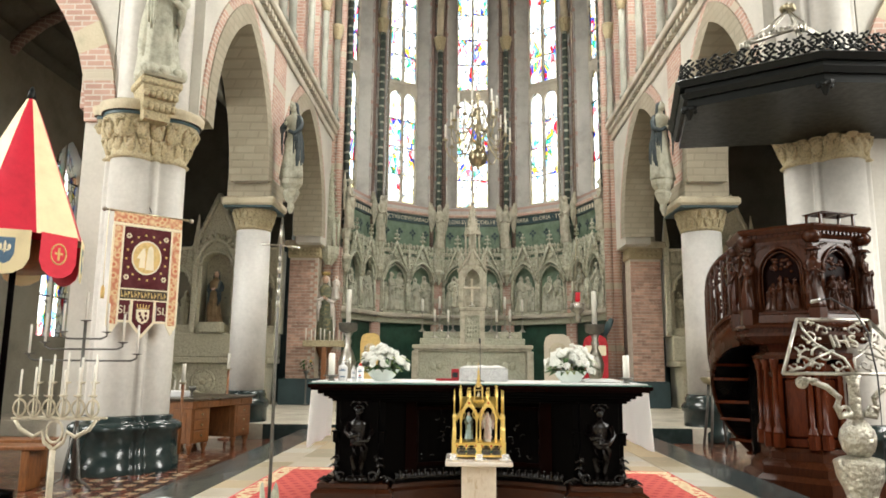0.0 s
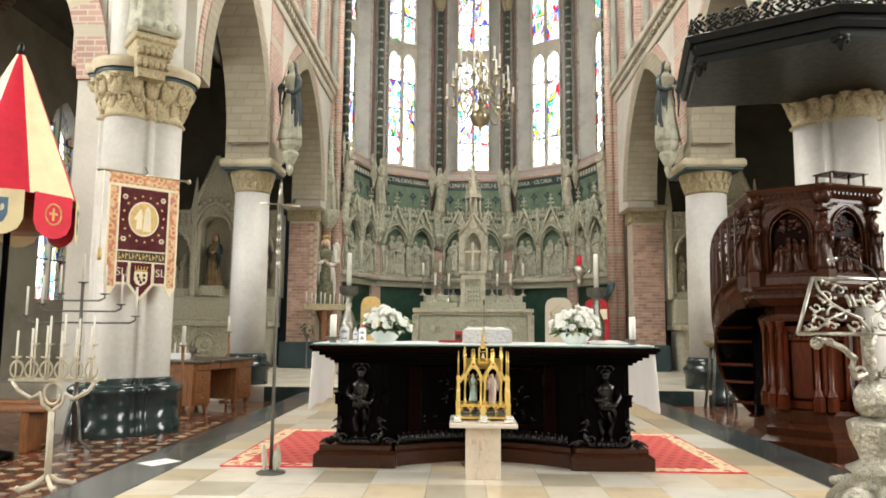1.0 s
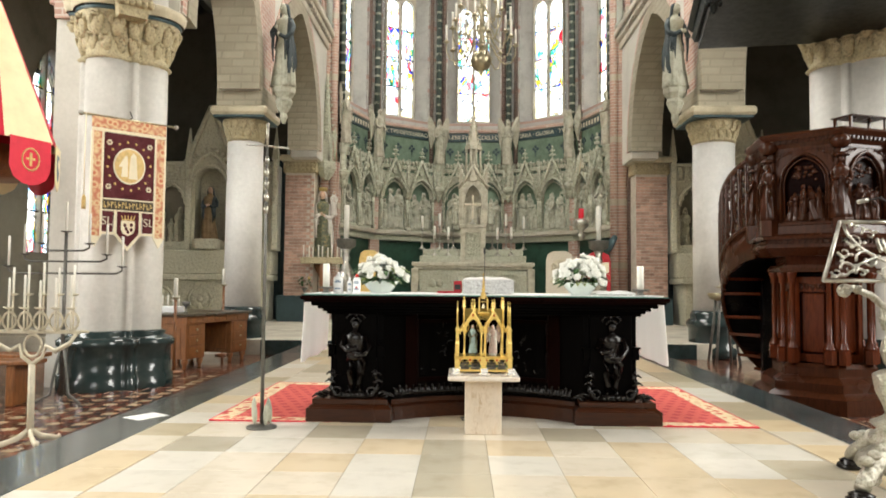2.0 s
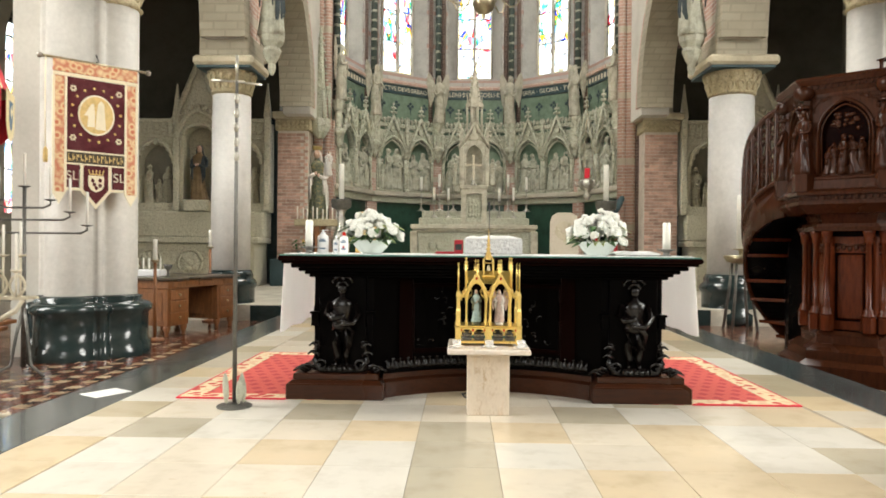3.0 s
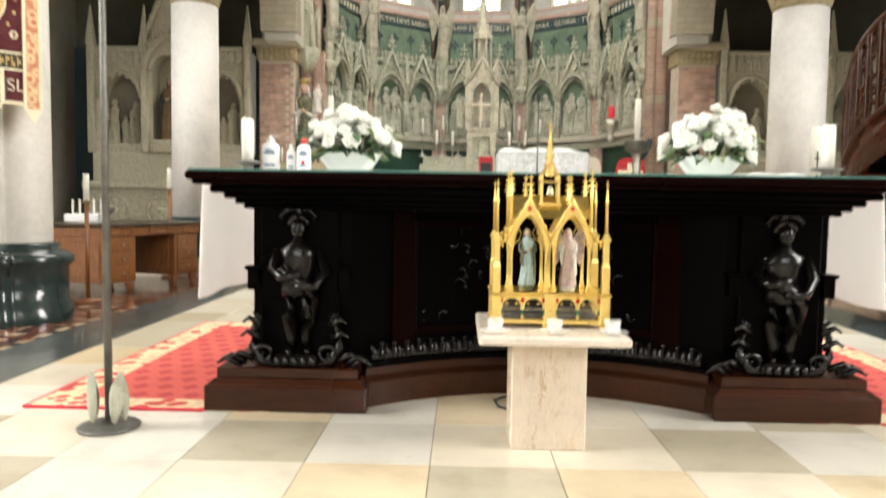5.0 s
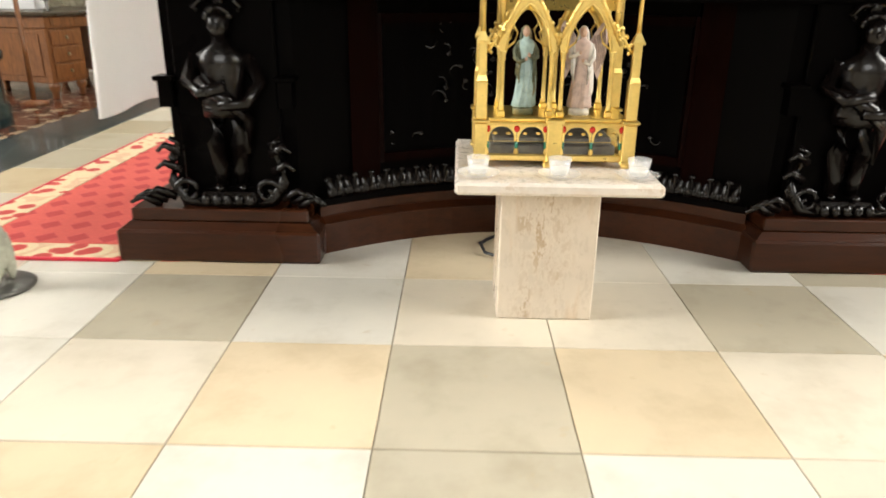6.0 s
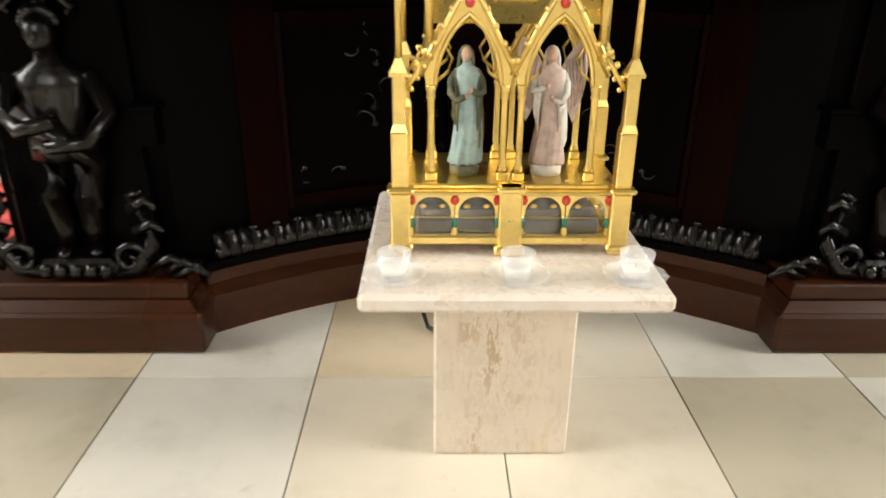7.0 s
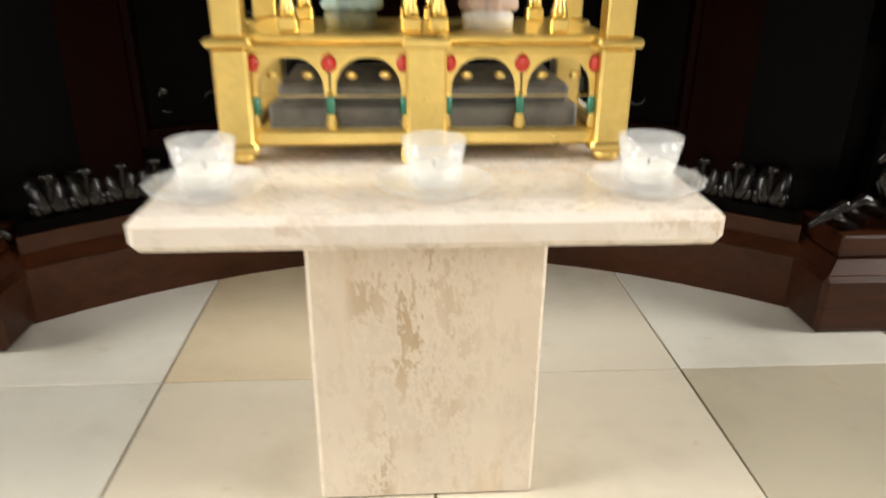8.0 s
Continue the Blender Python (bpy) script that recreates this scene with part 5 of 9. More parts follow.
for k in range(n_leaf):
    f = 0.5 + k * 15.0 / (n_leaf - 1)
    i = min(15, int(f))
    x = ARC[i][0] + (ARC[i + 1][0] - ARC[i][0]) * (f - i)
    y = ARC[i][1] + (ARC[i + 1][1] - ARC[i][1]) * (f - i)
    a = math.degrees(math.atan2(ARC[i + 1][1] - ARC[i][1], ARC[i + 1][0] - ARC[i][0]))
    shared("carved_leaf", me_leaf, altar, pose(x, y + 0.056, 0.212, 0, 0, a) @ Matrix.Scale(1.2, 4))


def putto(bm, h):
    """A carved half-clad figure holding something before its chest; plain features."""
    for s in (-1, 1):
        rod(bm, [(s * 0.055 * h, 0, 0.02 * h), (s * 0.05 * h, -0.02 * h, 0.12 * h), (s * 0.06 * h, -0.035 * h, 0.27 * h), (s * 0.055 * h, -0.01 * h, 0.46 * h)], 0.035 * h, 8, r2=0.068 * h)
        ball(bm, (s * 0.065 * h, -0.05 * h, 0.02 * h), (0.03 * h, 0.06 * h, 0.022 * h), seg=8, rings=5)
    turned(bm, [(0.12 * h, 0.42 * h), (0.125 * h, 0.50 * h), (0.105 * h, 0.58 * h), (0.13 * h, 0.70 * h), (0.135 * h, 0.76 * h), (0.05 * h, 0.81 * h), (0.045 * h, 0.85 * h)], seg=18, sy=0.72,
           wave=lambda a, z: 1 + 0.05 * math.sin(7 * a + 9 * z))
    rod(bm, [(-0.13 * h, 0, 0.75 * h), (-0.19 * h, -0.03 * h, 0.62 * h), (-0.11 * h, -0.13 * h, 0.56 * h), (0.02 * h, -0.15 * h, 0.60 * h)], 0.048 * h, 8, r2=0.03 * h)
    rod(bm, [(0.13 * h, 0, 0.75 * h), (0.20 * h, -0.03 * h, 0.60 * h), (0.12 * h, -0.13 * h, 0.50 * h), (-0.02 * h, -0.15 * h, 0.50 * h)], 0.048 * h, 8, r2=0.03 * h)
    rod(bm, [(-0.12 * h, -0.05 * h, 0.62 * h), (0.03 * h, -0.13 * h, 0.52 * h), (0.13 * h, -0.06 * h, 0.40 * h), (0.10 * h, -0.06 * h, 0.22 * h)], 0.05 * h, 8, r2=0.025 * h)
    ball(bm, (0, -0.02 * h, 0.915 * h), (0.062 * h, 0.07 * h, 0.08 * h))
    ball(bm, (0, -0.085 * h, 0.905 * h), (0.014 * h, 0.018 * h, 0.02 * h), seg=6, rings=4)
    rnd = random.Random(5)
    for k in range(26):
        a, p = rnd.uniform(0.1, math.pi - 0.1) + 0.0, rnd.uniform(0.1, 1.4)
        ball(bm, (0.068 * h * math.cos(a) * math.cos(p), 0.075 * h * math.sin(a) * math.cos(p) - 0.03 * h, 0.935 * h + 0.065 * h * math.sin(p)), 0.024 * h, seg=6, rings=4)


def acanthus(bm, s=1):
    """A curling leaf scroll: stem, spiral and fronds."""
    rod(bm, [(s * 0.02, 0, 0.0), (s * 0.09, -0.01, 0.02), (s * 0.125, -0.012, 0.08), (s * 0.12, -0.012, 0.15), (s * 0.095, -0.015, 0.20), (s * 0.12, -0.02, 0.215)], 0.024, 8, r2=0.009)
    rod(bm, [(s * (0.075 + 0.045 * (1 - q / 16) * math.cos(q * 0.55)), -0.022, 0.045 + 0.045 * (1 - q / 16) * math.sin(q * 0.55)) for q in range(15)], 0.011, 7, r2=0.006)
    for k, (x, z, l) in enumerate(((0.15, 0.025, 0.075), (0.18, 0.015, 0.08), (0.20, 0.0, 0.075), (0.125, 0.11, 0.05), (0.12, 0.165, 0.045))):
        rod(bm, [(s * (x - 0.03), -0.01, z), (s * (x + l * 0.3), -0.03, z + 0.03), (s * (x + l * 0.8), -0.035, z + 0.01)], 0.016, 6, r2=0.006)


for s in (-1, 1):
    cx = s * 0.965
    bm = bmesh.new()
    block(bm, cx - 0.16, cx + 0.16, 6.39, 6.43, 0.165, 0.80, 0.006)
    part("pilaster", bm, BLACKWOOD, altar)
    bm = bmesh.new()
    putto(bm, 0.55)
    part("carved_figure", bm, BLACKCARVE, altar, "glossy black carved figure", m=pose(cx, 6.37, 0.215, 0, 0, -10 * s))
    bm = bmesh.new()
    block(bm, cx - 0.09, cx + 0.09, 6.31, 6.40, 0.166, 0.215, 0.012)
    for k in range(5):
        ball(bm, (cx - 0.07 + 0.035 * k, 6.305, 0.19), (0.016, 0.012, 0.02), seg=6, rings=5)
    part("figure_stand", bm, BLACKCARVE, altar)
    for t in (-1, 1):
        bm = bmesh.new()
        acanthus(bm, t)
        part("acanthus_scroll", bm, BLACKCARVE, altar, m=pose(cx + t * 0.05, 6.34, 0.170))
    for t in (-1, 1):
        bm = bmesh.new()
        block(bm, cx + t * 0.185 - 0.032, cx + t * 0.185 + 0.032, 6.36, 6.43, 0.55, 0.565, 0.003)
        prism(bm, [(cx + t * 0.185 - 0.022, 6.37), (cx + t * 0.185 + 0.022, 6.37), (cx + t * 0.185 + 0.022, 6.43), (cx + t * 0.185 - 0.022, 6.43)], 0.47, 0.55)
        part("side_capital", bm, BLACKWOOD, altar)
    bm = bmesh.new()
    for t in (-1, 1):
        rod(bm, [(cx + t * 0.01, 6.385, 0.795), (cx + t * 0.05, 6.375, 0.79), (cx + t * 0.075, 6.37, 0.765), (cx + t * 0.06, 6.37, 0.755)], 0.014, 7, r2=0.008)
    ball(bm, (cx, 6.385, 0.785), (0.02, 0.015, 0.025), seg=7, rings=5)
    part("capital_scroll", bm, BLACKCARVE, altar)
# stepped cornice and top
for i, (hw, y0, z0, z1) in enumerate(((1.19, 6.37, 0.795, 0.815), (1.215, 6.34, 0.815, 0.835), (1.25, 6.31, 0.835, 0.858), (1.29, 6.27, 0.858, 0.888))):
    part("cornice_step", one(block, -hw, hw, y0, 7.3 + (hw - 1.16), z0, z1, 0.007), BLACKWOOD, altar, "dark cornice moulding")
bm = bmesh.new()
block(bm, -1.335, 1.335, 6.20, 7.50, 0.888, 0.905, 0.006)
block(bm, -1.355, 1.355, 6.18, 7.52, 0.905, 0.938, 0.010)
part("top", bm, MAHOGANY, altar, "dark mahogany moulded top")
bm = one(block, -1.345, 1.345, 6.19, 7.51, 0.9382, 0.946, 0.002)
glass_top = part("glass_sheet", bm, surface("greenish_glass_edge", (0.10, 0.24, 0.21), 0.08, spread=0.1, scale=3, relief=0, coat=0.5), altar, "thin greenish sheet of glass")

cloth = thing("altar_cloth", "White linen altar cloth lying on top and hanging at both ends", "altar cloth", pose(0, 0, 0))
part("top_sheet", one(block, -1.352, 1.352, 6.42, 7.46, 0.9465, 0.950, 0.001), LINEN, cloth)
for s in (-1, 1):
    bm = bmesh.new()
    nx, nz = 26, 8
    vs, fs = [], []
    for j in range(nz + 1):
        for i in range(nx + 1):
            y = 6.42 + 1.04 * i / nx
            z = 0.950 - (0.53 + 0.006 * math.sin(i * 0.5)) * j / nz
            w = (0.010 + 0.007 * math.sin(i * 0.42 + s) + 0.002 * math.sin(i * 0.95)) * j / nz
            vs.append((s * (1.357 + 0.005 + w + 0.02 * j / nz), y, z))
    n0 = len(vs)
    vs += [(x + s * 0.008, y, z) for x, y, z in vs]
    for j in range(nz):
        for i in range(nx):
            a = j * (nx + 1) + i
            fs += [(a, a + 1, a + nx + 2, a + nx + 1), (n0 + a, n0 + a + nx + 1, n0 + a + nx + 2, n0 + a + 1)]
    put(bm, vs, fs)
    part("hanging", bm, SOFTLINEN, cloth, "creased hanging linen end")
    bm = bmesh.new()
    block(bm, min(s * 1.351, s * 1.365), max(s * 1.351, s * 1.365), 6.42, 7.46, 0.947, 0.951, 0.0005)
    part("fold", bm, LINEN, cloth)

# carpet under the altar
for s in (-1, 1):
    x0, x1 = (-2.03, -1.05) if s < 0 else (1.05, 2.005)
    carpet = thing("carpet", "Coral red carpet with dark lozenges and floral border", "carpet", group="carpets beside the altar")
    lo, hi = (x0 + 0.16, x1) if s < 0 else (x0, x1 - 0.16)
    part("field", one(block, lo, hi, 6.38, 8.08, 0.0005, 0.010, 0.002), CARPET, carpet)
    e0, e1 = (x0 + 0.014, x0 + 0.158) if s < 0 else (x1 - 0.158, x1 - 0.014)
    for p0, p1, y0, y1 in ((min(e0, lo), max(e1, hi), 6.255, 6.378), (min(e0, lo), max(e1, hi), 8.082, 8.215), (e0, e1, 6.38, 8.08)):
        part("border", one(block, p0, p1, y0, y1, 0.0005, 0.010, 0.002), CARPETEDGE, carpet, "cream and red floral border")
    w0, w1 = (x0, -1.312) if s < 0 else (1.312, x1)
    for p0, p1, y0, y1 in ((w0, w1, 6.242, 6.254), (x0, x1, 8.216, 8.228), ((x0, x0 + 0.013, 6.255, 8.215) if s < 0 else (x1 - 0.013, x1, 6.255, 8.215))):
        part("binding", one(block, p0, p1, y0, y1, 0.0005, 0.011, 0.002), REDCLOTH, carpet, "bright red binding")

# flower bowls
TOP = 0.9505


def flower_bowl(x, y, seed, accent):
    ob = thing("flower_bowl", "Pale opaline glass bowl of white roses and lilies on the altar", "flower arrangement", pose(x, y, TOP), "flower bowls")
    bm = bmesh.new()
    turned(bm, [(0.070, 0.0), (0.080, 0.008), (0.115, 0.045), (0.148, 0.092), (0.152, 0.097), (0.145, 0.095), (0.105, 0.047), (0.055, 0.014)], seg=28, sy=0.75)
    part("bowl", bm, OPALINE, ob)
    rnd = random.Random(seed)
    bl, bp = bmesh.new(), bmesh.new()
    for k in range(44):
        a, rr = 2.39996 * k + rnd.uniform(-0.3, 0.3), math.sqrt((k + 0.5) / 44)
        c = Vector((0.205 * rr * math.cos(a), 0.135 * rr * math.sin(a), 0.12 + 0.155 * (1 - rr ** 1.8) + rnd.uniform(-0.035, 0.045)))
        size = rnd.uniform(0.024, 0.052)
        out = Vector((c.x, c.y, 0.10)).normalized()
        base = Matrix.Translation(c) @ out.to_track_quat("Z", "Y").to_matrix().to_4x4()
        bm = bmesh.new()
        for ring, n in ((0.0, 1), (0.45, 4), (0.80, 6), (1.10, 7)):
            for q in range(n):
                b = 6.283 * q / n + ring * 2 + rnd.uniform(-0.2, 0.2)
                tip = base @ pose(0.62 * size * ring * math.cos(b), 0.62 * size * ring * math.sin(b), size * (0.50 - 0.42 * ring), 0, 0, math.degrees(b)) @ pose(0, 0, 0, 0, 35 * ring, 0)
                ball(bm, (0, 0, 0), (size * 0.22, size * 0.44, size * 0.50), tip, 0, 7, 5)
        part("bloom", bm, PETAL, ob)
    for k in range(44):
        a = rnd.uniform(0, 6.28)
        r0, r1, z = 0.10, rnd.uniform(0.18, 0.265), rnd.uniform(0.07, 0.19)
        w = rnd.uniform(0.018, 0.032)
        c, sn = math.cos(a), 0.75 * math.sin(a)
        tgt = bl if k % 4 else bp
        p0, p1, p2 = Vector((r0 * c, r0 * sn, 0.10)), Vector(((r0 + r1) / 2 * c, (r0 + r1) / 2 * sn, z + 0.02)), Vector((r1 * c, r1 * sn, z - 0.02))
        side = Vector((-sn, c, 0)).normalized() * w
        up = Vector((0, 0, 0.004))
        put(tgt, [p0, p1 + side, p2, p1 - side, p0 + up, p1 + side + up, p2 + up, p1 - side + up], [(0, 1, 2, 3), (4, 7, 6, 5), (0, 4, 5, 1), (1, 5, 6, 2), (2, 6, 7, 3), (3, 7, 4, 0)])
    part("foliage", bl, LEAF, ob, "dark green leaves")
    part("pale_foliage", bp, PALELEAF, ob, "yellow-green leaves")
    if accent:
        bm = bmesh.new()
        for q in range(7):
            ball(bm, (-0.05 + 0.022 * math.cos(q), 0.10 + 0.02 * math.sin(q), 0.225 + 0.01 * (q % 2)), 0.016, seg=6, rings=5)
        part("red_bloom", bm, REDCLOTH, ob, "single red rose")
    return ob


flower_bowl(-0.83, 6.80, 3, False)
flower_bowl(0.80, 6.78, 8, True)

# altar candles
for s, x in ((-1, -1.345), (1, 1.345)):
    x = s * 1.245
    ob = thing("altar_candle", "Thick white candle on a low tarnished metal holder", "candle", pose(x, 6.62, TOP), "altar candles")
    bm = bmesh.new()
    turned(bm, [(0.030, 0.0), (0.036, 0.004), (0.024, 0.012), (0.022, 0.03), (0.062, 0.040), (0.066, 0.046), (0.060, 0.048), (0.030, 0.047)], seg=20)
    part("holder", bm, IRON, ob)
    part("wax", one(flame_candle, 0, 0, 0.047, 0.027, 0.185), WAX, ob)
    part("wick", one(wick, 0, 0, 0.235), BLACK, ob)


def bottle(name, label, x, y, r, h, body, capm, pump=False, flat=0.7):
    ob = thing(name, label, "bottle", pose(x, y, TOP))
    bm = bmesh.new()
    turned(bm, [(r * 0.92, 0), (r, 0.006), (r, h * 0.68), (r * 0.85, h * 0.76), (r * 0.42, h * 0.82), (r * 0.4, h * 0.84)], seg=18, sy=flat)
    part("body", bm, body, ob)
    bm = bmesh.new()
    if pump:
        turned(bm, [(r * 0.46, h * 0.84), (r * 0.46, h * 0.90), (r * 0.14, h * 0.91), (r * 0.14, h * 0.97)], seg=12)
        block(bm, -r * 0.35, r * 1.0, -0.006, 0.006, h * 0.97, h, 0.003)
    else:
        turned(bm, [(r * 0.45, h * 0.84), (r * 0.45, h * 0.93), (r * 0.30, h), (0.002, h)], seg=12)
    part("cap", bm, capm, ob)
    bm = bmesh.new()
    for z0, z1, w in ((0.18, 0.24, 0.55), (0.50, 0.56, 0.6), (0.58, 0.62, 0.4)):
        block(bm, -r * w, r * w, -r * flat - 0.002, -r * flat * 0.75, h * z0, h * z1)
    part("print", bm, BLUECLOTH, ob, "unreadable blue printing")
    return ob


bottle("pump_bottle", "White plastic pump dispenser bottle on the altar", -1.155, 6.66, 0.040, 0.165, PLASTIC, PLASTIC, True)
bottle("squeeze_bottle", "Small white plastic squeeze bottle on the altar", -1.060, 6.64, 0.020, 0.125, PLASTIC, PLASTIC)
sb = bottle("spray_bottle", "White bottle with a red cap and blue label on the altar", -1.000, 6.62, 0.031, 0.150, PLASTIC, GEM)
part("label_dot", one(ball, (0, -0.0215, 0.045), (0.008, 0.002, 0.008)), GEM, sb)

# cloth-covered box, red books, microphone, missal
bx = thing("embossed_box", "Silver-grey embossed box with a folded white cloth on top", "box", pose(0.06, 6.92, TOP, 0, 0, -3))
part("body", one(block, -0.21, 0.21, -0.13, 0.13, 0, 0.115, 0.008), GREYBOX, bx)
bm = bmesh.new()
vs, fs = [], []
for j in range(7):
    for i in range(15):
        u, v_ = -0.2 + 0.4 * i / 14, -0.125 + 0.25 * j / 6
        vs.append((u, v_, 0.1165 + 0.022 * (1 - (u / 0.21) ** 4) * (0.7 + 0.3 * math.sin(5 * u * 6 + j)) + 0.004 * math.sin(i * 1.3)))
for j in range(6):
    for i in range(14):
        a = j * 15 + i
        fs.append((a, a + 1, a + 16, a + 15))
rim = list(range(0, 15)) + [15 * k + 14 for k in range(1, 7)] + list(range(6 * 15 + 13, 6 * 15 - 1, -1)) + [15 * k for k in range(5, 0, -1)]
low = len(vs)
vs += [(vs[i][0], vs[i][1], 0.1155) for i in rim]
fs += [(rim[i], low + i, low + (i + 1) % len(rim), rim[(i + 1) % len(rim)]) for i in range(len(rim))]
put(bm, vs, fs)
part("folded_cloth", bm, LINEN, bx, "crumpled white cloth")
bk = thing("red_book", "Red bound book standing beside the embossed box", "book", pose(-0.185, 6.98, TOP, 0, 0, 0))
part("cover", one(block, -0.045, 0.022, -0.01, 0.10, 0, 0.105, 0.004), REDPAINT, bk)
part("cover_mark", one(block, -0.038, 0.012, -0.0125, -0.0102, 0.03, 0.075), BLACK, bk)
bk = thing("red_book", "Flat red book lying on the altar cloth", "book", pose(-0.27, 7.02, TOP))
part("cover", one(block, -0.10, 0.05, -0.06, 0.08, 0, 0.018, 0.004), REDPAINT, bk)
ms = thing("missal", "Open cream-paged missal lying on the altar", "book", pose(1.07, 6.85, TOP, 0, 0, 4))
bm = bmesh.new()
prism(bm, [(-0.16, 0.0), (-0.16, 0.012), (-0.08, 0.030), (0.0, 0.022), (0.08, 0.030), (0.16, 0.012), (0.16, 0.0)], -0.12, 0.12, pose(0, 0, 0.004, 90))
part("page_block", bm, PAPER, ms)
part("cover", one(block, -0.17, 0.17, -0.13, 0.13, 0, 0.004, 0.001), WALNUT, ms)
mic = thing("microphone", "Slim black gooseneck microphone on a small foot", "microphone", pose(0.02, 6.70, TOP))
part("foot", one(turned, [(0.035, 0), (0.035, 0.008), (0.010, 0.014)], seg=16), BLACK, mic)
part("gooseneck", one(rod, [(0, 0, 0.01), (0, 0, 0.20), (0.0, -0.005, 0.28), (-0.002, -0.015, 0.33)], 0.0035, 8), IRON, mic)
part("head", one(rod, [(-0.002, -0.014, 0.325), (-0.004, -0.022, 0.37)], 0.008, 8), BLACK, mic)

# ---------------------------------------------------------------- small marble table with the reliquary
tbl = thing("side_table", "Small pale travertine table with slab foot before the altar", "table", pose(0, 0, 0))
part("foot", one(block, -0.136, 0.116, 5.892, 6.10, 0, 0.381, 0.004), TRAVERTINE, tbl)
part("top", one(block, -0.252, 0.230, 5.748, 6.245, 0.381, 0.411, 0.007), MARBLE, tbl)
cab = thing("power_cable", "Black cable lying on the floor behind the table", "cable")
part("cord", one(rod, [(-0.10, 6.55, 0.006), (-0.14, 6.50, 0.006), (-0.158, 6.46, 0.008), (-0.164, 6.43, 0.02), (-0.150, 6.36, 0.012), (-0.10, 6.33, 0.006), (0.0, 6.30, 0.006)], 0.0055, 7), BLACK, cab)
TT = 0.4113
REL = thing("reliquary", "Polished gold gothic reliquary shrine with two painted figurines", "reliquary", pose(-0.010, 5.985, TT) @ Matrix.Diagonal((0.955, 0.955, 1.05, 1.0)))
HW, D0, D1 = 0.190, -0.075, 0.135


def buttress(x, y):
    """A corner buttress: foot, base, stepped shaft with gablets, pinnacle with cross."""
    g = part("buttress", one(block, x - 0.017, x + 0.017, y - 0.017, y + 0.017, 0.012, 0.105, 0.003), GOLD, REL)
    part("ball_foot", one(turned, [(0.012, 0.0), (0.016, 0.004), (0.012, 0.012)], x, y, 10), GOLD, g)
    part("base_moulding", one(block, x - 0.021, x + 0.021, y - 0.021, y + 0.021, 0.010, 0.020, 0.003), GOLD, g)
    part("cap_moulding", one(block, x - 0.023, x + 0.023, y - 0.023, y + 0.023, 0.105, 0.113, 0.003), GOLD, g)
    bm = bmesh.new()
    block(bm, x - 0.014, x + 0.014, y - 0.014, y + 0.014, 0.113, 0.20, 0.002)
    prism(bm, octagon(x, y, 0.0195, 45, 4), 0.20, 0.216, top=octagon(x, y, 0.012, 45, 4))
    block(bm, x - 0.0105, x + 0.0105, y - 0.0105, y + 0.0105, 0.21, 0.285, 0.002)
    prism(bm, octagon(x, y, 0.0215, 45, 4), 0.282, 0.288)
    prism(bm, octagon(x, y, 0.020, 45, 4), 0.288, 0.308, top=octagon(x, y, 0.007, 45, 4))
    part("shaft", bm, GOLD, g)
    bm = bmesh.new()
    turned(bm, [(0.006, 0.300), (0.005, 0.40), (0.0085, 0.405), (0.005, 0.412), (0.002, 0.455)], x, y, 8)
    block(bm, x - 0.0015, x + 0.0015, y - 0.001, y + 0.001, 0.450, 0.474)
    block(bm, x - 0.006, x + 0.006, y - 0.001, y + 0.001, 0.460, 0.463)
    part("pinnacle", bm, GOLD, g)


for x in (-HW, HW):
    for y in (D0, D1):
        buttress(x, y)
bm = bmesh.new()
block(bm, -HW, HW, D0 - 0.004, D0 + 0.010, 0.014, 0.030, 0.003)
block(bm, -HW, HW, D1 - 0.010, D1 + 0.004, 0.014, 0.030, 0.003)
block(bm, -HW - 0.004, -HW + 0.010, D0, D1, 0.014, 0.030, 0.003)
block(bm, HW - 0.010, HW + 0.004, D0, D1, 0.014, 0.030, 0.003)
block(bm, -HW, HW, D0, D1, 0.016, 0.020, 0.001)
part("base_frame", bm, GOLD, REL)
bm = bmesh.new()
block(bm, -HW - 0.008, HW + 0.008, D0 - 0.010, D1 + 0.010, 0.100, 0.106, 0.002)
block(bm, -HW, HW, D0 + 0.006, D1, 0.106, 0.114, 0.002)
part("platform", bm, GOLD, REL, "mirror-bright gold platform")
bm = bmesh.new()
block(bm, -0.020, 0.020, D0 - 0.014, D0 + 0.014, 0.012, 0.114, 0.003)
block(bm, -0.026, 0.026, D0 - 0.019, D0 + 0.012, 0.000, 0.016, 0.003)
block(bm, -0.024, 0.024, D0 - 0.018, D0 + 0.012, 0.104, 0.114, 0.002)
part("centre_pier", bm, GOLD, REL)
for cx in (-0.135, -0.058, 0.058, 0.135):
    bm = bmesh.new()
    w = 0.0375
    plate(bm, [(cx - w, 0.060), (cx + w, 0.060), (cx + w, 0.100), (cx - w, 0.100)], [arched(cx, w - 0.005, 0.0605, 0.066, 0.029, 6)], D0 - 0.001, D0 + 0.005)
    for t in (-1, 1):
        ball(bm, (cx + t * 0.017, D0 + 0.002, 0.079), (0.007, 0.003, 0.004), seg=6, rings=4)
        turned(bm, [(0.004, 0.030), (0.006, 0.034), (0.0035, 0.042), (0.0035, 0.064)], cx + t * w, D0 + 0.001, 8)
    part("tracery", bm, GOLD, REL)
for cx in (-0.171, -0.0965, -0.022, 0.022, 0.0965, 0.171):
    bm = bmesh.new()
    turned(bm, [(0.0048, 0.044), (0.0048, 0.060)], cx, D0 + 0.001, 8)
    part("collar", bm, GREENGEM, REL, "green enamel collar")
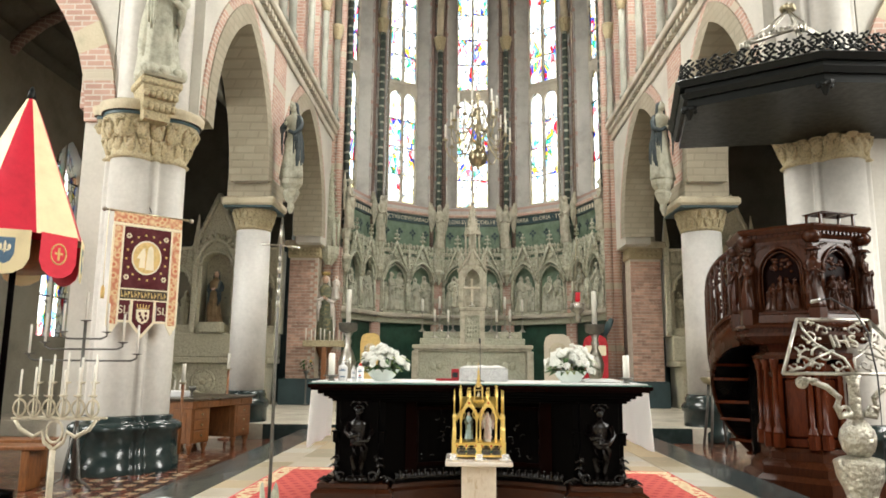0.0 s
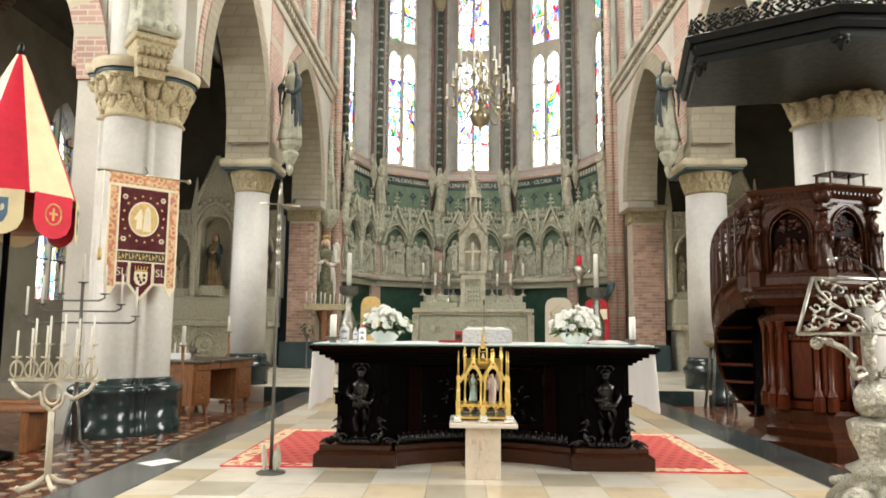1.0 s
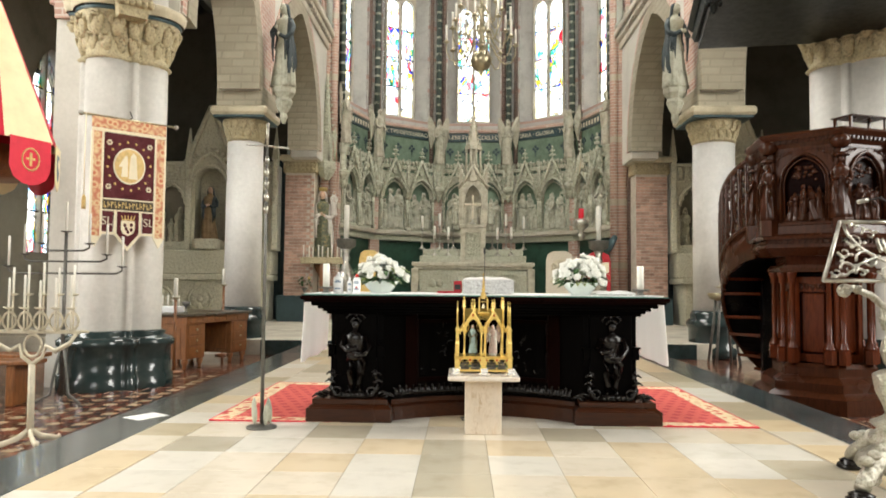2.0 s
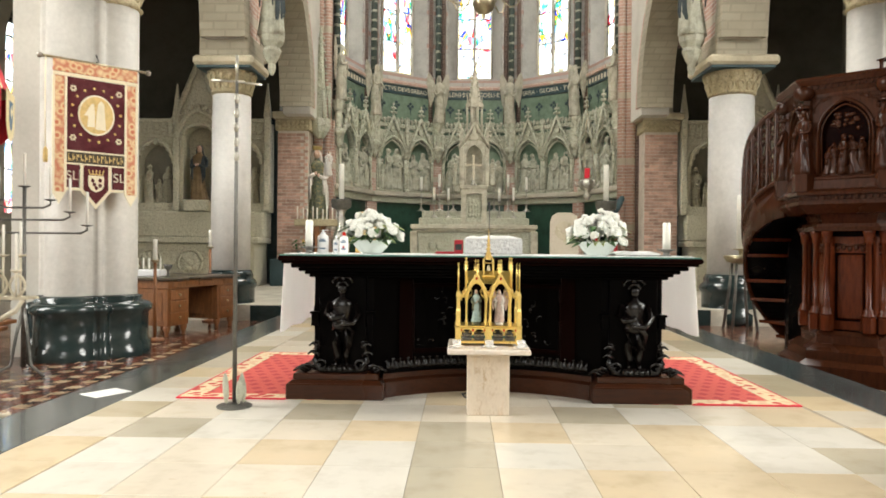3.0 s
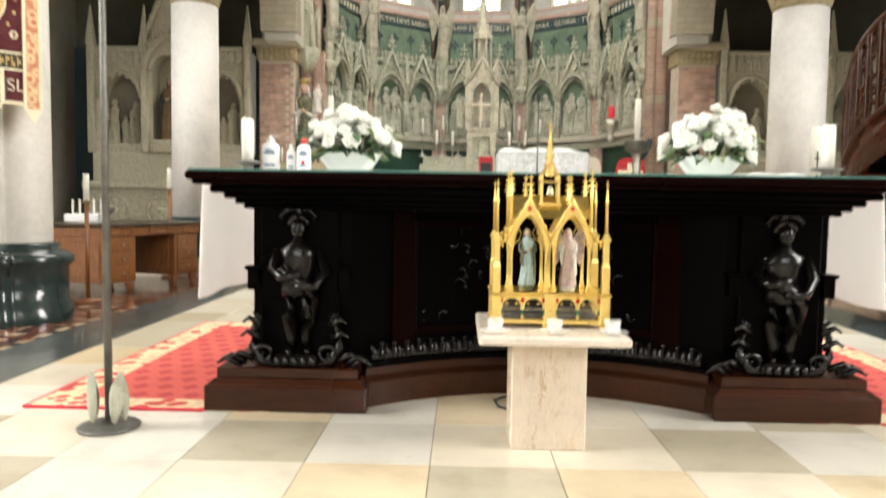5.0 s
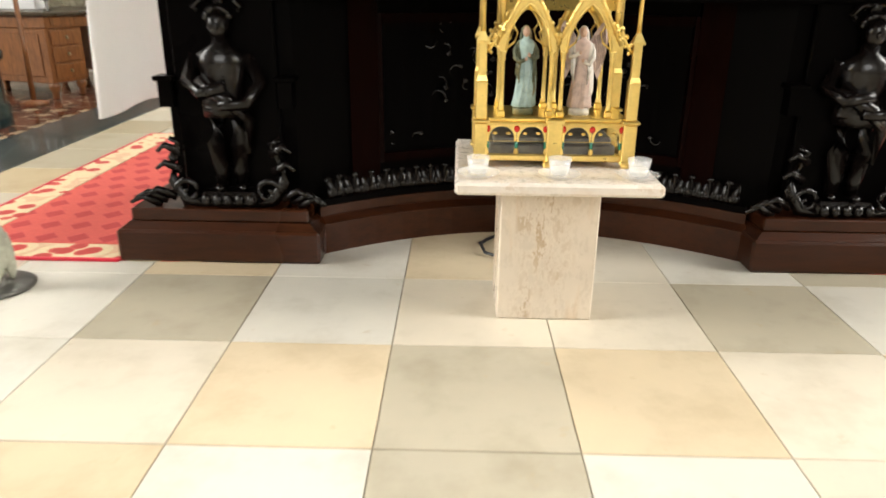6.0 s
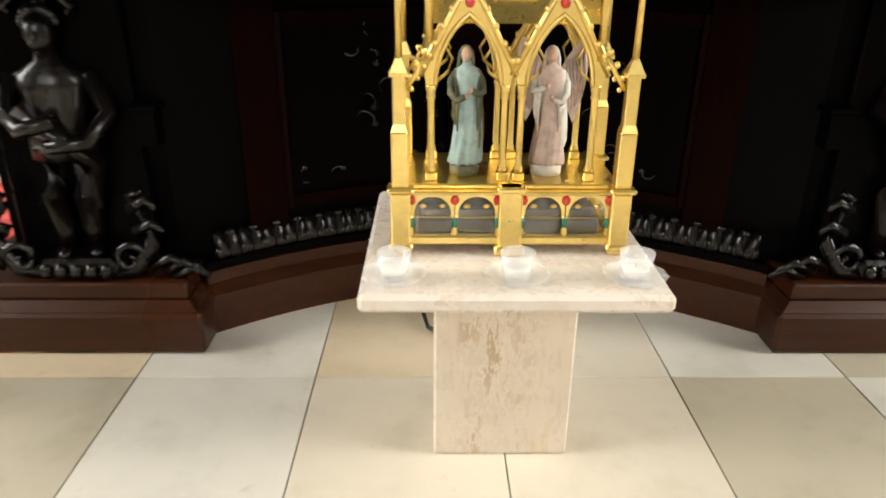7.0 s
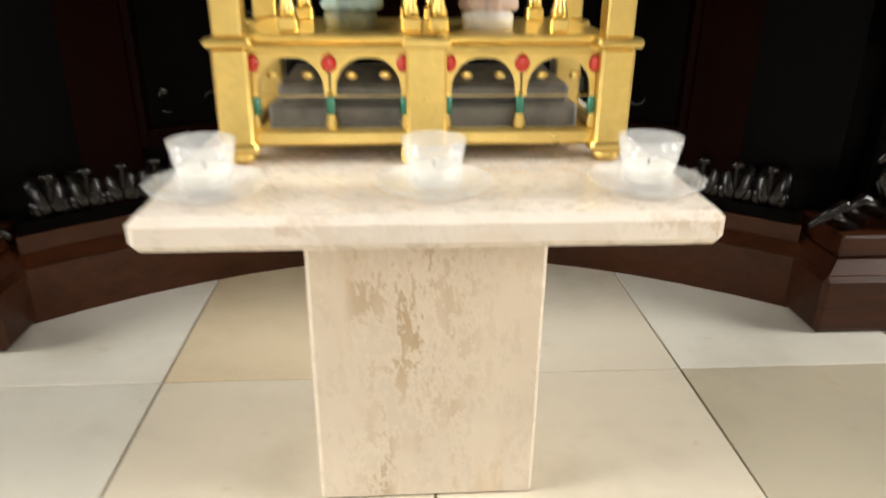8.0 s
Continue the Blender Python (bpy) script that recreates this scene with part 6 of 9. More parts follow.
for cx in (-0.170, -0.0965, -0.024, 0.024, 0.0965, 0.170):
    bm = bmesh.new()
    ball(bm, (cx, D0 - 0.003, 0.090), (0.008 if abs(cx) > 0.09 and abs(cx) < 0.1 else 0.006, 0.005, 0.008), seg=10, rings=6)
    part("stud", bm, GEM, REL, "red enamel stud")
bm = bmesh.new()
block(bm, -0.165, 0.165, D0 + 0.03, D1 - 0.02, 0.021, 0.048, 0.004)
block(bm, -0.155, 0.155, D0 + 0.035, D1 - 0.03, 0.048, 0.066, 0.004)
part("inner_case", bm, surface("grey_metal_case", (0.20, 0.18, 0.16), 0.35, metal=0.4, spread=0.3, scale=40), REL, "dull grey inner case")
pane = part("glass_pane", one(block, -0.175, 0.175, D0 + 0.012, D0 + 0.015, 0.03, 0.10), GLASS, REL)
pane.visible_shadow = False


def niche_front(cx, y):
    """One open cusped arch under a crocketed gable, on slim round shafts."""
    apex, sp = 0.410, 0.262
    arch = ogive(cx, 0.055, sp, 0.105, 8)
    bm = bmesh.new()
    plate(bm, [(cx - 0.070, sp), (cx - 0.074, 0.285), (cx, apex), (cx + 0.074, 0.285), (cx + 0.070, sp)] + list(reversed(arch)), [], y, y + 0.006)
    rod(bm, [(x, y - 0.001, z) for x, z in arch], 0.0042, 6)
    part("gable", bm, GOLD, REL)
    for t in (-1, 1):
        rod_ = one(rod, [(cx + t * 0.080, y - 0.001, 0.278), (cx, y - 0.003, apex + 0.008)], 0.0052, 6)
        for k in range(5):
            f = (k + 0.5) / 5.4
            ball(rod_, (cx + t * 0.079 * (1 - f), y - 0.004, 0.288 + (apex - 0.278) * f), (0.006, 0.005, 0.006), seg=6, rings=4)
        part("crocket_edge", rod_, GOLD, REL)
        part("cusp", one(rod, [(cx + t * 0.054, y + 0.003, 0.268), (cx + t * 0.034, y + 0.003, 0.283), (cx + t * 0.027, y + 0.003, 0.303), (cx + t * 0.038, y + 0.003, 0.318), (cx + t * 0.030, y + 0.003, 0.340), (cx, y + 0.003, 0.362)], 0.0028, 6), GOLD, REL)
        x = cx + t * 0.062
        bm = bmesh.new()
        block(bm, x - 0.010, x + 0.010, y - 0.007, y + 0.013, 0.114, 0.128, 0.002)
        turned(bm, [(0.0085, 0.128), (0.009, 0.133), (0.0062, 0.140), (0.0058, 0.240), (0.0085, 0.246), (0.0065, 0.250), (0.0095, 0.260), (0.0095, 0.264)], x, y + 0.003, 10)
        part("niche_shaft", bm, GOLD, REL)
    part("red_stud", one(ball, (cx, y - 0.004, 0.383), (0.008, 0.005, 0.008)), GEM, REL, "red enamel stud")


for cx in (-0.076, 0.076):
    niche_front(cx, D0 + 0.030)
    niche_front(cx, D1 - 0.040)
# roof, ridge, spirelets, bell tower
bm = bmesh.new()
prism(bm, [(-0.142, D0 + 0.045), (0.142, D0 + 0.045), (0.142, D1 - 0.045), (-0.142, D1 - 0.045)], 0.352, 0.425, top=[(-0.142, 0.028), (0.142, 0.028), (0.142, 0.032), (-0.142, 0.032)])
part("roof", bm, surface("pale_gold_roof", (0.74, 0.55, 0.18), 0.3, metal=1.0, spread=0.2, scale=60, relief=0.3), REL, "pale gilt patterned roof")
for x, y, z0 in ((-0.142, D0 + 0.03, 0.30), (0.142, D0 + 0.03, 0.30), (-0.068, 0.0, 0.395), (-0.082, 0.05, 0.395), (0.066, 0.0, 0.395), (0.082, 0.05, 0.395), (-0.142, D1 - 0.04, 0.30), (0.142, D1 - 0.04, 0.30)):
    bm = bmesh.new()
    top_ = 0.470 if abs(x) < 0.1 else 0.485
    turned(bm, [(0.008, z0), (0.007, top_ - 0.07), (0.010, top_ - 0.065), (0.007, top_ - 0.055), (0.002, top_ + 0.01)], x, y, 8)
    for k in range(3):
        for t in (-1, 1):
            ball(bm, (x + t * (0.011 - 0.002 * k), y, top_ - 0.045 + 0.018 * k), 0.0045, seg=6, rings=4)
    block(bm, x - 0.002, x + 0.002, y - 0.002, y + 0.002, top_, top_ + 0.022)
    block(bm, x - 0.008, x + 0.008, y - 0.002, y + 0.002, top_ + 0.010, top_ + 0.014)
    part("spirelet", bm, GOLD, REL)
tower = part("bell_tower", one(block, -0.040, 0.040, -0.010, 0.070, 0.392, 0.404, 0.003), GOLD, REL)
for x in (-0.030, 0.030):
    for y in (0.0, 0.060):
        part("tower_post", one(block, x - 0.005, x + 0.005, y - 0.005, y + 0.005, 0.404, 0.492, 0.001), GOLD, tower)
bm = bmesh.new()
block(bm, -0.038, 0.038, -0.008, 0.068, 0.468, 0.474, 0.001)
for y in (-0.004, 0.064):
    plate(bm, [(-0.036, 0.486), (0, 0.545), (0.036, 0.486), (0.028, 0.486), (0, 0.530), (-0.028, 0.486)], [], y, y + 0.004)
prism(bm, octagon(0, 0.03, 0.016, 22.5), 0.490, 0.640, top=octagon(0, 0.03, 0.003, 22.5))
for k in range(5):
    for a in range(4):
        ang = radians(45 + 90 * a)
        rr = 0.016 * (1 - k / 5.6) + 0.005
        ball(bm, (rr * math.cos(ang), 0.03 + rr * math.sin(ang), 0.505 + 0.024 * k), 0.0055, seg=6, rings=4)
block(bm, -0.002, 0.002, 0.028, 0.032, 0.635, 0.668)
block(bm, -0.010, 0.010, 0.028, 0.032, 0.650, 0.654)
part("spire", bm, DULLGOLD, tower, "dull crocketed gold spire")
part("bell", one(turned, [(0.016, 0.425), (0.014, 0.432), (0.010, 0.448), (0.007, 0.458), (0.002, 0.462)], 0, 0.0, 16), BRASS, tower, "small brass bell")
# flying buttresses at the sides
for s in (-1, 1):
    for y in (D0 + 0.004, D1 - 0.004):
        bm = bmesh.new()
        rod(bm, [(s * 0.180, y, 0.262), (s * 0.165, y, 0.280), (s * 0.138, y + 0.01, 0.325)], 0.0045, 6)
        for k in range(4):
            ball(bm, (s * (0.186 - 0.012 * k), y, 0.262 + 0.018 * k), 0.006, seg=6, rings=4)
            ball(bm, (s * (0.170 - 0.010 * k), y, 0.262 + 0.016 * k), 0.0045, seg=6, rings=4)
        part("flying_buttress", bm, GOLD, REL)
for nm, x, mats, wing in (("aqua_figurine", -0.074, [AQUA, SKIN, GREENROBE], 0), ("winged_figurine", 0.066, [ROSE, SKIN, IVORY], 1.2)):
    bm = bmesh.new()
    robed(bm, 0.196, None, 0, 11 if wing else 4, wings=wing, head=1, robe2=2)
    bm2 = bm
    turned(bm2, [(0.026, -0.018), (0.027, -0.004), (0.022, 0.001)], 0, 0, 10, mi=2)
    st = part(nm, bm, mats, None, "", pose(x - 0.010, 5.985 + 0.0, TT + 0.1379, 0, 0, 8 if x < 0 else -12))
    tagged(st, "Painted figurine with pale wings standing in the gold shrine" if wing else "Painted figurine in an aqua robe standing in the gold shrine", "figurine", "reliquary figurines")

# glass candle holders on the table
PRESSEDGLASS = surface("pressed_glass", (0.95, 0.95, 0.95), 0.10, spread=0.04, scale=30, relief=0.0)
PRESSEDGLASS.node_tree.nodes["Principled BSDF"].inputs["Alpha"].default_value = 0.26
for x in (-0.198, -0.008, 0.176):
    ob = thing("tealight_holder", "Clear glass tealight cup on a scalloped glass saucer", "candle holder", pose(x, 5.800, TT), "glass tealight holders")
    bm = bmesh.new()
    turned(bm, [(0.024, 0.0005), (0.030, 0.004), (0.040, 0.008), (0.0465, 0.0135), (0.048, 0.015), (0.046, 0.015), (0.038, 0.010), (0.022, 0.006)], seg=48, wave=lambda a, z: 1 + 0.07 * abs(math.sin(6 * a)) * (z > 0.006))
    part("saucer", bm, PRESSEDGLASS, ob)
    bm = bmesh.new()
    turned(bm, [(0.020, 0.0065), (0.025, 0.012), (0.0235, 0.026), (0.0275, 0.050), (0.0262, 0.050), (0.0222, 0.027), (0.018, 0.012)], seg=28)
    part("cup", bm, PRESSEDGLASS, ob)
    part("wax", one(turned, [(0.0175, 0.0125), (0.0215, 0.0255), (0.021, 0.026)], seg=18), WAX, ob)
    part("wick", one(rod, [(0, 0, 0.025), (0, 0, 0.031)], 0.001, 5), BLACK, ob)
# ---------------------------------------------------------------- the platform: stand, papers, lectern
st = thing("cross_stand", "Slim grey metal processional cross on a round foot with leaf sprays", "cross stand", pose(-1.575, 6.03, 0))
part("foot", one(turned, [(0.105, 0), (0.108, 0.008), (0.10, 0.014), (0.03, 0.022), (0.02, 0.03)], seg=28), IRON, st)
part("pole", one(turned, [(0.014, 0.02), (0.012, 1.2), (0.009, 2.05)], seg=12), IRON, st)
for a in (200, 340):
    bm = bmesh.new()
    for k in range(5):
        t = radians(a) + (k - 2) * 0.22
        ball(bm, (0.055 * math.cos(t), 0.055 * math.sin(t), 0.10 + 0.02 * (2 - abs(k - 2))), (0.018, 0.014, 0.075), seg=7, rings=6)
    part("leaf_spray", bm, STATUE, st, "pale grey leaf spray")
bm = bmesh.new()
rod(bm, [(0, 0, 2.02), (0, 0, 2.18)], 0.010, 8)
part("neck", bm, SILVER, st)
for z in (1.55, 1.64, 1.73, 1.82, 1.91):
    part("knop", one(turned, [(0.010, z - 0.03), (0.017, z - 0.01), (0.017, z + 0.01), (0.010, z + 0.03)], seg=10), SILVER, st, "beaded silver knop")
part("cross_bar", one(rod, [(-0.15, -0.02, 2.02), (0.0, 0, 2.015), (0.15, 0.02, 2.0)], 0.007, 8), SILVER, st)
pp = tagged(part("paper_sheet", one(block, -0.10, 0.10, -0.13, 0.13, 0.0006, 0.002), PAPER, None, "", pose(-2.56, 6.38, 0, 0, 0, -32)), "White sheet of paper lying on the dark floor edge", "paper")
pp = tagged(part("paper_sheet", one(block, -0.14, 0.14, -0.10, 0.10, 0.0006, 0.002), PAPER, None, "", pose(2.62, 12.1, 0, 0, 0, 20)), "White sheet of paper lying on the dark floor edge", "paper")

LX, LY = 2.10, 4.72
lec = thing("lectern", "Ornate tarnished silver lectern with pierced scroll desk and sacred monogram", "lectern", pose(LX, LY, 0, 0, 0, 5))
bm = bmesh.new()
turned(bm, [(0.20, 0.10), (0.22, 0.13), (0.20, 0.17), (0.12, 0.22), (0.11, 0.30), (0.15, 0.335), (0.10, 0.36), (0.075, 0.38), (0.085, 0.42), (0.12, 0.50), (0.125, 0.54), (0.128, 0.555), (0.132, 0.58), (0.10, 0.60), (0.06, 0.61)], seg=28,
       wave=lambda a, z: 1 + 0.04 * math.sin(12 * a))
part("stem", bm, EMBOSSED, lec)
part("globe", one(turned, [(0.05, 0.605), (0.08, 0.64), (0.094, 0.69), (0.096, 0.71), (0.088, 0.75), (0.06, 0.79), (0.035, 0.815)], seg=26), EMBOSSED, lec, "embossed silver globe")
for k in range(3):
    a = radians(-150 + 120 * k)
    c, s = math.cos(a), math.sin(a)
    bm = bmesh.new()
    rod(bm, [(0.12 * c, 0.12 * s, 0.20), (0.22 * c, 0.22 * s, 0.22), (0.32 * c, 0.32 * s, 0.15), (0.40 * c, 0.40 * s, 0.10), (0.43 * c, 0.43 * s, 0.065)], 0.05, 10, r2=0.035)
    rod(bm, [((0.30 + 0.075 * (1 - q / 14) * math.cos(q * 0.6)) * c, (0.30 + 0.075 * (1 - q / 14) * math.cos(q * 0.6)) * s, 0.11 + 0.075 * (1 - q / 14) * math.sin(q * 0.6)) for q in range(13)], 0.02, 8, r2=0.01)
    for q in range(4):
        ball(bm, ((0.17 + 0.07 * q) * c, (0.17 + 0.07 * q) * s, 0.255 - 0.02 * q), (0.035, 0.035, 0.028), seg=8, rings=5)
    part("scroll_foot", bm, EMBOSSED, lec, "scrolled silver foot")
    part("ball_foot", one(turned, [(0.055, 0.0), (0.075, 0.008), (0.07, 0.025), (0.05, 0.03), (0.06, 0.045), (0.03, 0.06)], 0.43 * c, 0.43 * s, 16), BLACKCARVE, lec, "black turned foot")
bm = bmesh.new()
turned(bm, [(0.04, 0.81), (0.035, 0.86), (0.03, 1.00), (0.045, 1.06)], seg=14)
for s in (-1, 1):
    rod(bm, [(s * 0.04, -0.02, 0.845), (s * 0.10, -0.02, 0.83), (s * 0.12, -0.02, 0.88), (s * 0.10, -0.02, 0.93), (s * 0.17, -0.02, 0.99), (s * 0.27, -0.02, 1.03), (s * 0.31, -0.02, 1.02)], 0.022, 8, r2=0.016)
    rod(bm, [(s * (0.075 + 0.035 * (1 - q / 13) * math.cos(q * 0.6)), -0.03, 0.855 + 0.035 * (1 - q / 13) * math.sin(q * 0.6)) for q in range(12)], 0.011, 7, r2=0.006)
    for x_, z_, r_ in ((0.32, 1.015, 0.036), (0.25, 1.02, 0.022)):
        ball(bm, (s * x_, -0.03, z_), (r_, r_ * 0.8, r_), seg=9, rings=7)
        rod(bm, [(s * (x_ + r_ * (1 - q / 12) * math.cos(q * 0.6)), -0.03 - r_ * 0.75, z_ + r_ * (1 - q / 12) * math.sin(q * 0.6)) for q in range(9)], 0.007, 6, r2=0.004)
part("bracket", bm, EMBOSSED, lec, "scrolled silver bracket")
bm = bmesh.new()
for p, q in (((-0.42, 0), (0.42, 0)), ((-0.22, 0.36), (0.22, 0.36)), ((-0.42, 0), (-0.22, 0.36)), ((0.42, 0), (0.22, 0.36))):
    rod(bm, [(p[0], p[1], 0), (q[0], q[1], 0)], 0.011, 8)
part("desk_frame", bm, SILVER, lec, m=pose(0, -0.02, 1.065, 62, 0, 0))
bm = bmesh.new()
for s in (-1, 1):
    for cx, cz, r0, n, d in ((0.15, 0.12, 0.065, 15, 1), (0.185, 0.25, 0.050, 14, -1), (0.09, 0.28, 0.04, 12, 1), (0.08, 0.06, 0.04, 12, -1), (0.27, 0.07, 0.045, 13, 1), (0.265, 0.17, 0.035, 12, -1), (0.21, 0.045, 0.03, 12, 1), (0.345, 0.05, 0.03, 11, -1), (0.16, 0.325, 0.022, 10, 1)):
        rod(bm, [(s * (cx + r0 * (1 - q / (n + 2)) * math.cos(d * q * 0.55)), 0, cz + r0 * (1 - q / (n + 2)) * math.sin(d * q * 0.55)) for q in range(n)], 0.0075, 6, r2=0.004)
        for q in (2, 5):
            ball(bm, (s * (cx + r0 * 1.12 * math.cos(d * q * 0.55)), 0, cz + r0 * 1.12 * math.sin(d * q * 0.55)), (0.014, 0.007, 0.010), seg=6, rings=4)
    rod(bm, [(s * 0.01, 0, 0.01), (s * 0.03, 0, 0.10), (s * 0.10, 0, 0.14), (s * 0.17, 0, 0.20), (s * 0.21, 0, 0.28), (s * 0.215, 0, 0.34)], 0.008, 7)
    rod(bm, [(s * 0.10, 0, 0.14), (s * 0.20, 0, 0.10), (s * 0.30, 0, 0.03), (s * 0.38, 0, 0.02)], 0.007, 6)
part("scrollwork", bm, SILVER, lec, "pierced silver scrollwork", m=pose(0, -0.03, 1.065, -28, 0, 0))
lettering("IHS", 0.115, pose(0, -0.03, 1.065, -28, 0, 0) @ pose(0, -0.012, 0.20, 90), SILVER, lec, "monogram", 0.008)
mc = thing("lectern_microphone", "Thin curved gooseneck microphone rising over the lectern", "microphone", pose(LX + 0.02, LY - 0.10, 0))
part("cable", one(rod, [(0.03, -0.06, 0.0), (0.03, -0.06, 0.5), (0.035, -0.05, 1.05), (0.03, 0.0, 1.30), (0.0, 0.06, 1.42), (-0.10, 0.12, 1.50), (-0.16, 0.14, 1.49)], 0.005, 7), BLACK, mc)
part("head", one(rod, [(-0.15, 0.14, 1.492), (-0.20, 0.15, 1.48)], 0.011, 8), SILVER, mc)

# ---------------------------------------------------------------- pulpit with stair and sounding board
PX, PY, T0 = 3.62, 8.54, 139.3
pul = thing("pulpit", "Six-sided carved red-brown oak pulpit with relief panels and winding stair", "pulpit", pose(0, 0, 0))


def hexa(r):
    return octagon(PX, PY, r, T0, 6)


def hex_side(r, k):
    """The middle of one side, its direction and its half length; local -y looks outwards."""
    (xa, ya), (xb, yb) = hexa(r)[k], hexa(r)[(k + 1) % 6]
    return pose((xa + xb) / 2, (ya + yb) / 2, 0, 0, 0, math.degrees(math.atan2(yb - ya, xb - xa))), math.hypot(xb - xa, yb - ya) / 2


bm = bmesh.new()
prism(bm, hexa(0.72), TF, TF + 0.15)
prism(bm, hexa(0.72), TF + 0.15, TF + 0.20, top=hexa(0.63))
part("step", bm, WALNUT, pul)
bm = bmesh.new()
prism(bm, hexa(0.62), TF + 0.20, 0.08)
prism(bm, hexa(0.62), 0.08, 0.14, top=hexa(0.52))
part("base", bm, WALNUT, pul)
bm = bmesh.new()
prism(bm, hexa(0.50), 0.14, 0.22)
prism(bm, hexa(0.51), 0.22, 0.26, top=hexa(0.47))
part("base_moulding", bm, WALNUT, pul)
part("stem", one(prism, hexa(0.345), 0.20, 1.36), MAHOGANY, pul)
for k in range(6):
    mm, hw = hex_side(0.37, k)
    bm = bmesh.new()
    plate(bm, [(-hw + 0.02, 0.27), (hw - 0.02, 0.27), (hw - 0.02, 1.13), (-hw + 0.02, 1.13)], [[(-hw + 0.06, 0.35), (hw - 0.06, 0.35), (hw - 0.06, 0.98), (-hw + 0.06, 0.98)]], -0.01, 0.03, mm)
    part("stem_panel", bm, REDOAK, pul, "polished red-brown panel")
    part("panel_field", one(block, -hw + 0.075, hw - 0.075, 0.004, 0.03, 0.365, 0.965, 0.012, mm), REDOAK, pul)
    bm = bmesh.new()
    for q in range(5):
        ball(bm, (-hw + 0.08 + (2 * hw - 0.16) * q / 4, -0.015, 1.02 + 0.012 * (q % 2)), (0.022, 0.014, 0.03), mm, 0, 6, 4)
    rod(bm, [(-hw + 0.06, -0.012, 1.06), (0, -0.02, 1.045), (hw - 0.06, -0.012, 1.06)], 0.012, 6, mm)
    part("leaf_swag", bm, WALNUT, pul, "carved leaf swag")
    for da in (-8, 8):
        a = radians(T0 + 60 * k + da)
        x, y = PX + 0.455 * math.cos(a), PY + 0.455 * math.sin(a)
        bm = bmesh.new()
        prism(bm, octagon(x, y, 0.062, T0 + 60 * k, 6), 0.262, 0.40)
        turned(bm, [(0.056, 0.40), (0.058, 0.42), (0.04, 0.44), (0.047, 0.46), (0.026, 0.48), (0.027, 0.75), (0.023, 1.06), (0.042, 1.08), (0.033, 1.10), (0.052, 1.16), (0.056, 1.18)], x, y, 12)
        part("colonnette", bm, REDOAK, pul)
bm = bmesh.new()
for r0, r1, z0, z1 in ((0.53, 0.55, 1.18, 1.22), (0.50, 0.50, 1.22, 1.25), (0.44, 0.47, 1.25, 1.34), (0.62, 0.72, 1.34, 1.42), (0.72, 0.72, 1.42, 1.45), (0.69, 0.69, 1.45, 1.505), (0.74, 0.75, 1.505, 1.535), (0.75, 0.71, 1.535, 1.56), (0.69, 0.68, 1.56, 1.64)):
    prism(bm, hexa(r0), z0, z1, top=hexa(r1))
part("lower_moulding", bm, WALNUT, pul)
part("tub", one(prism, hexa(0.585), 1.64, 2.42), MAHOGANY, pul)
bm = bmesh.new()
for r0, r1, z0, z1 in ((0.66, 0.66, 2.40, 2.43), (0.66, 0.70, 2.43, 2.47), (0.70, 0.70, 2.47, 2.505), (0.73, 0.775, 2.505, 2.55), (0.775, 0.76, 2.55, 2.575)):
    prism(bm, hexa(r0), z0, z1, top=hexa(r1))
part("cornice", bm, WALNUT, pul)
tooth = one(block, -0.014, 0.014, -0.02, 0.02, -0.016, 0.016, 0.003)
me_t = bpy.data.meshes.new("dentil")
tooth.to_mesh(me_t)
tooth.free()
me_t.materials.append(WALNUT)
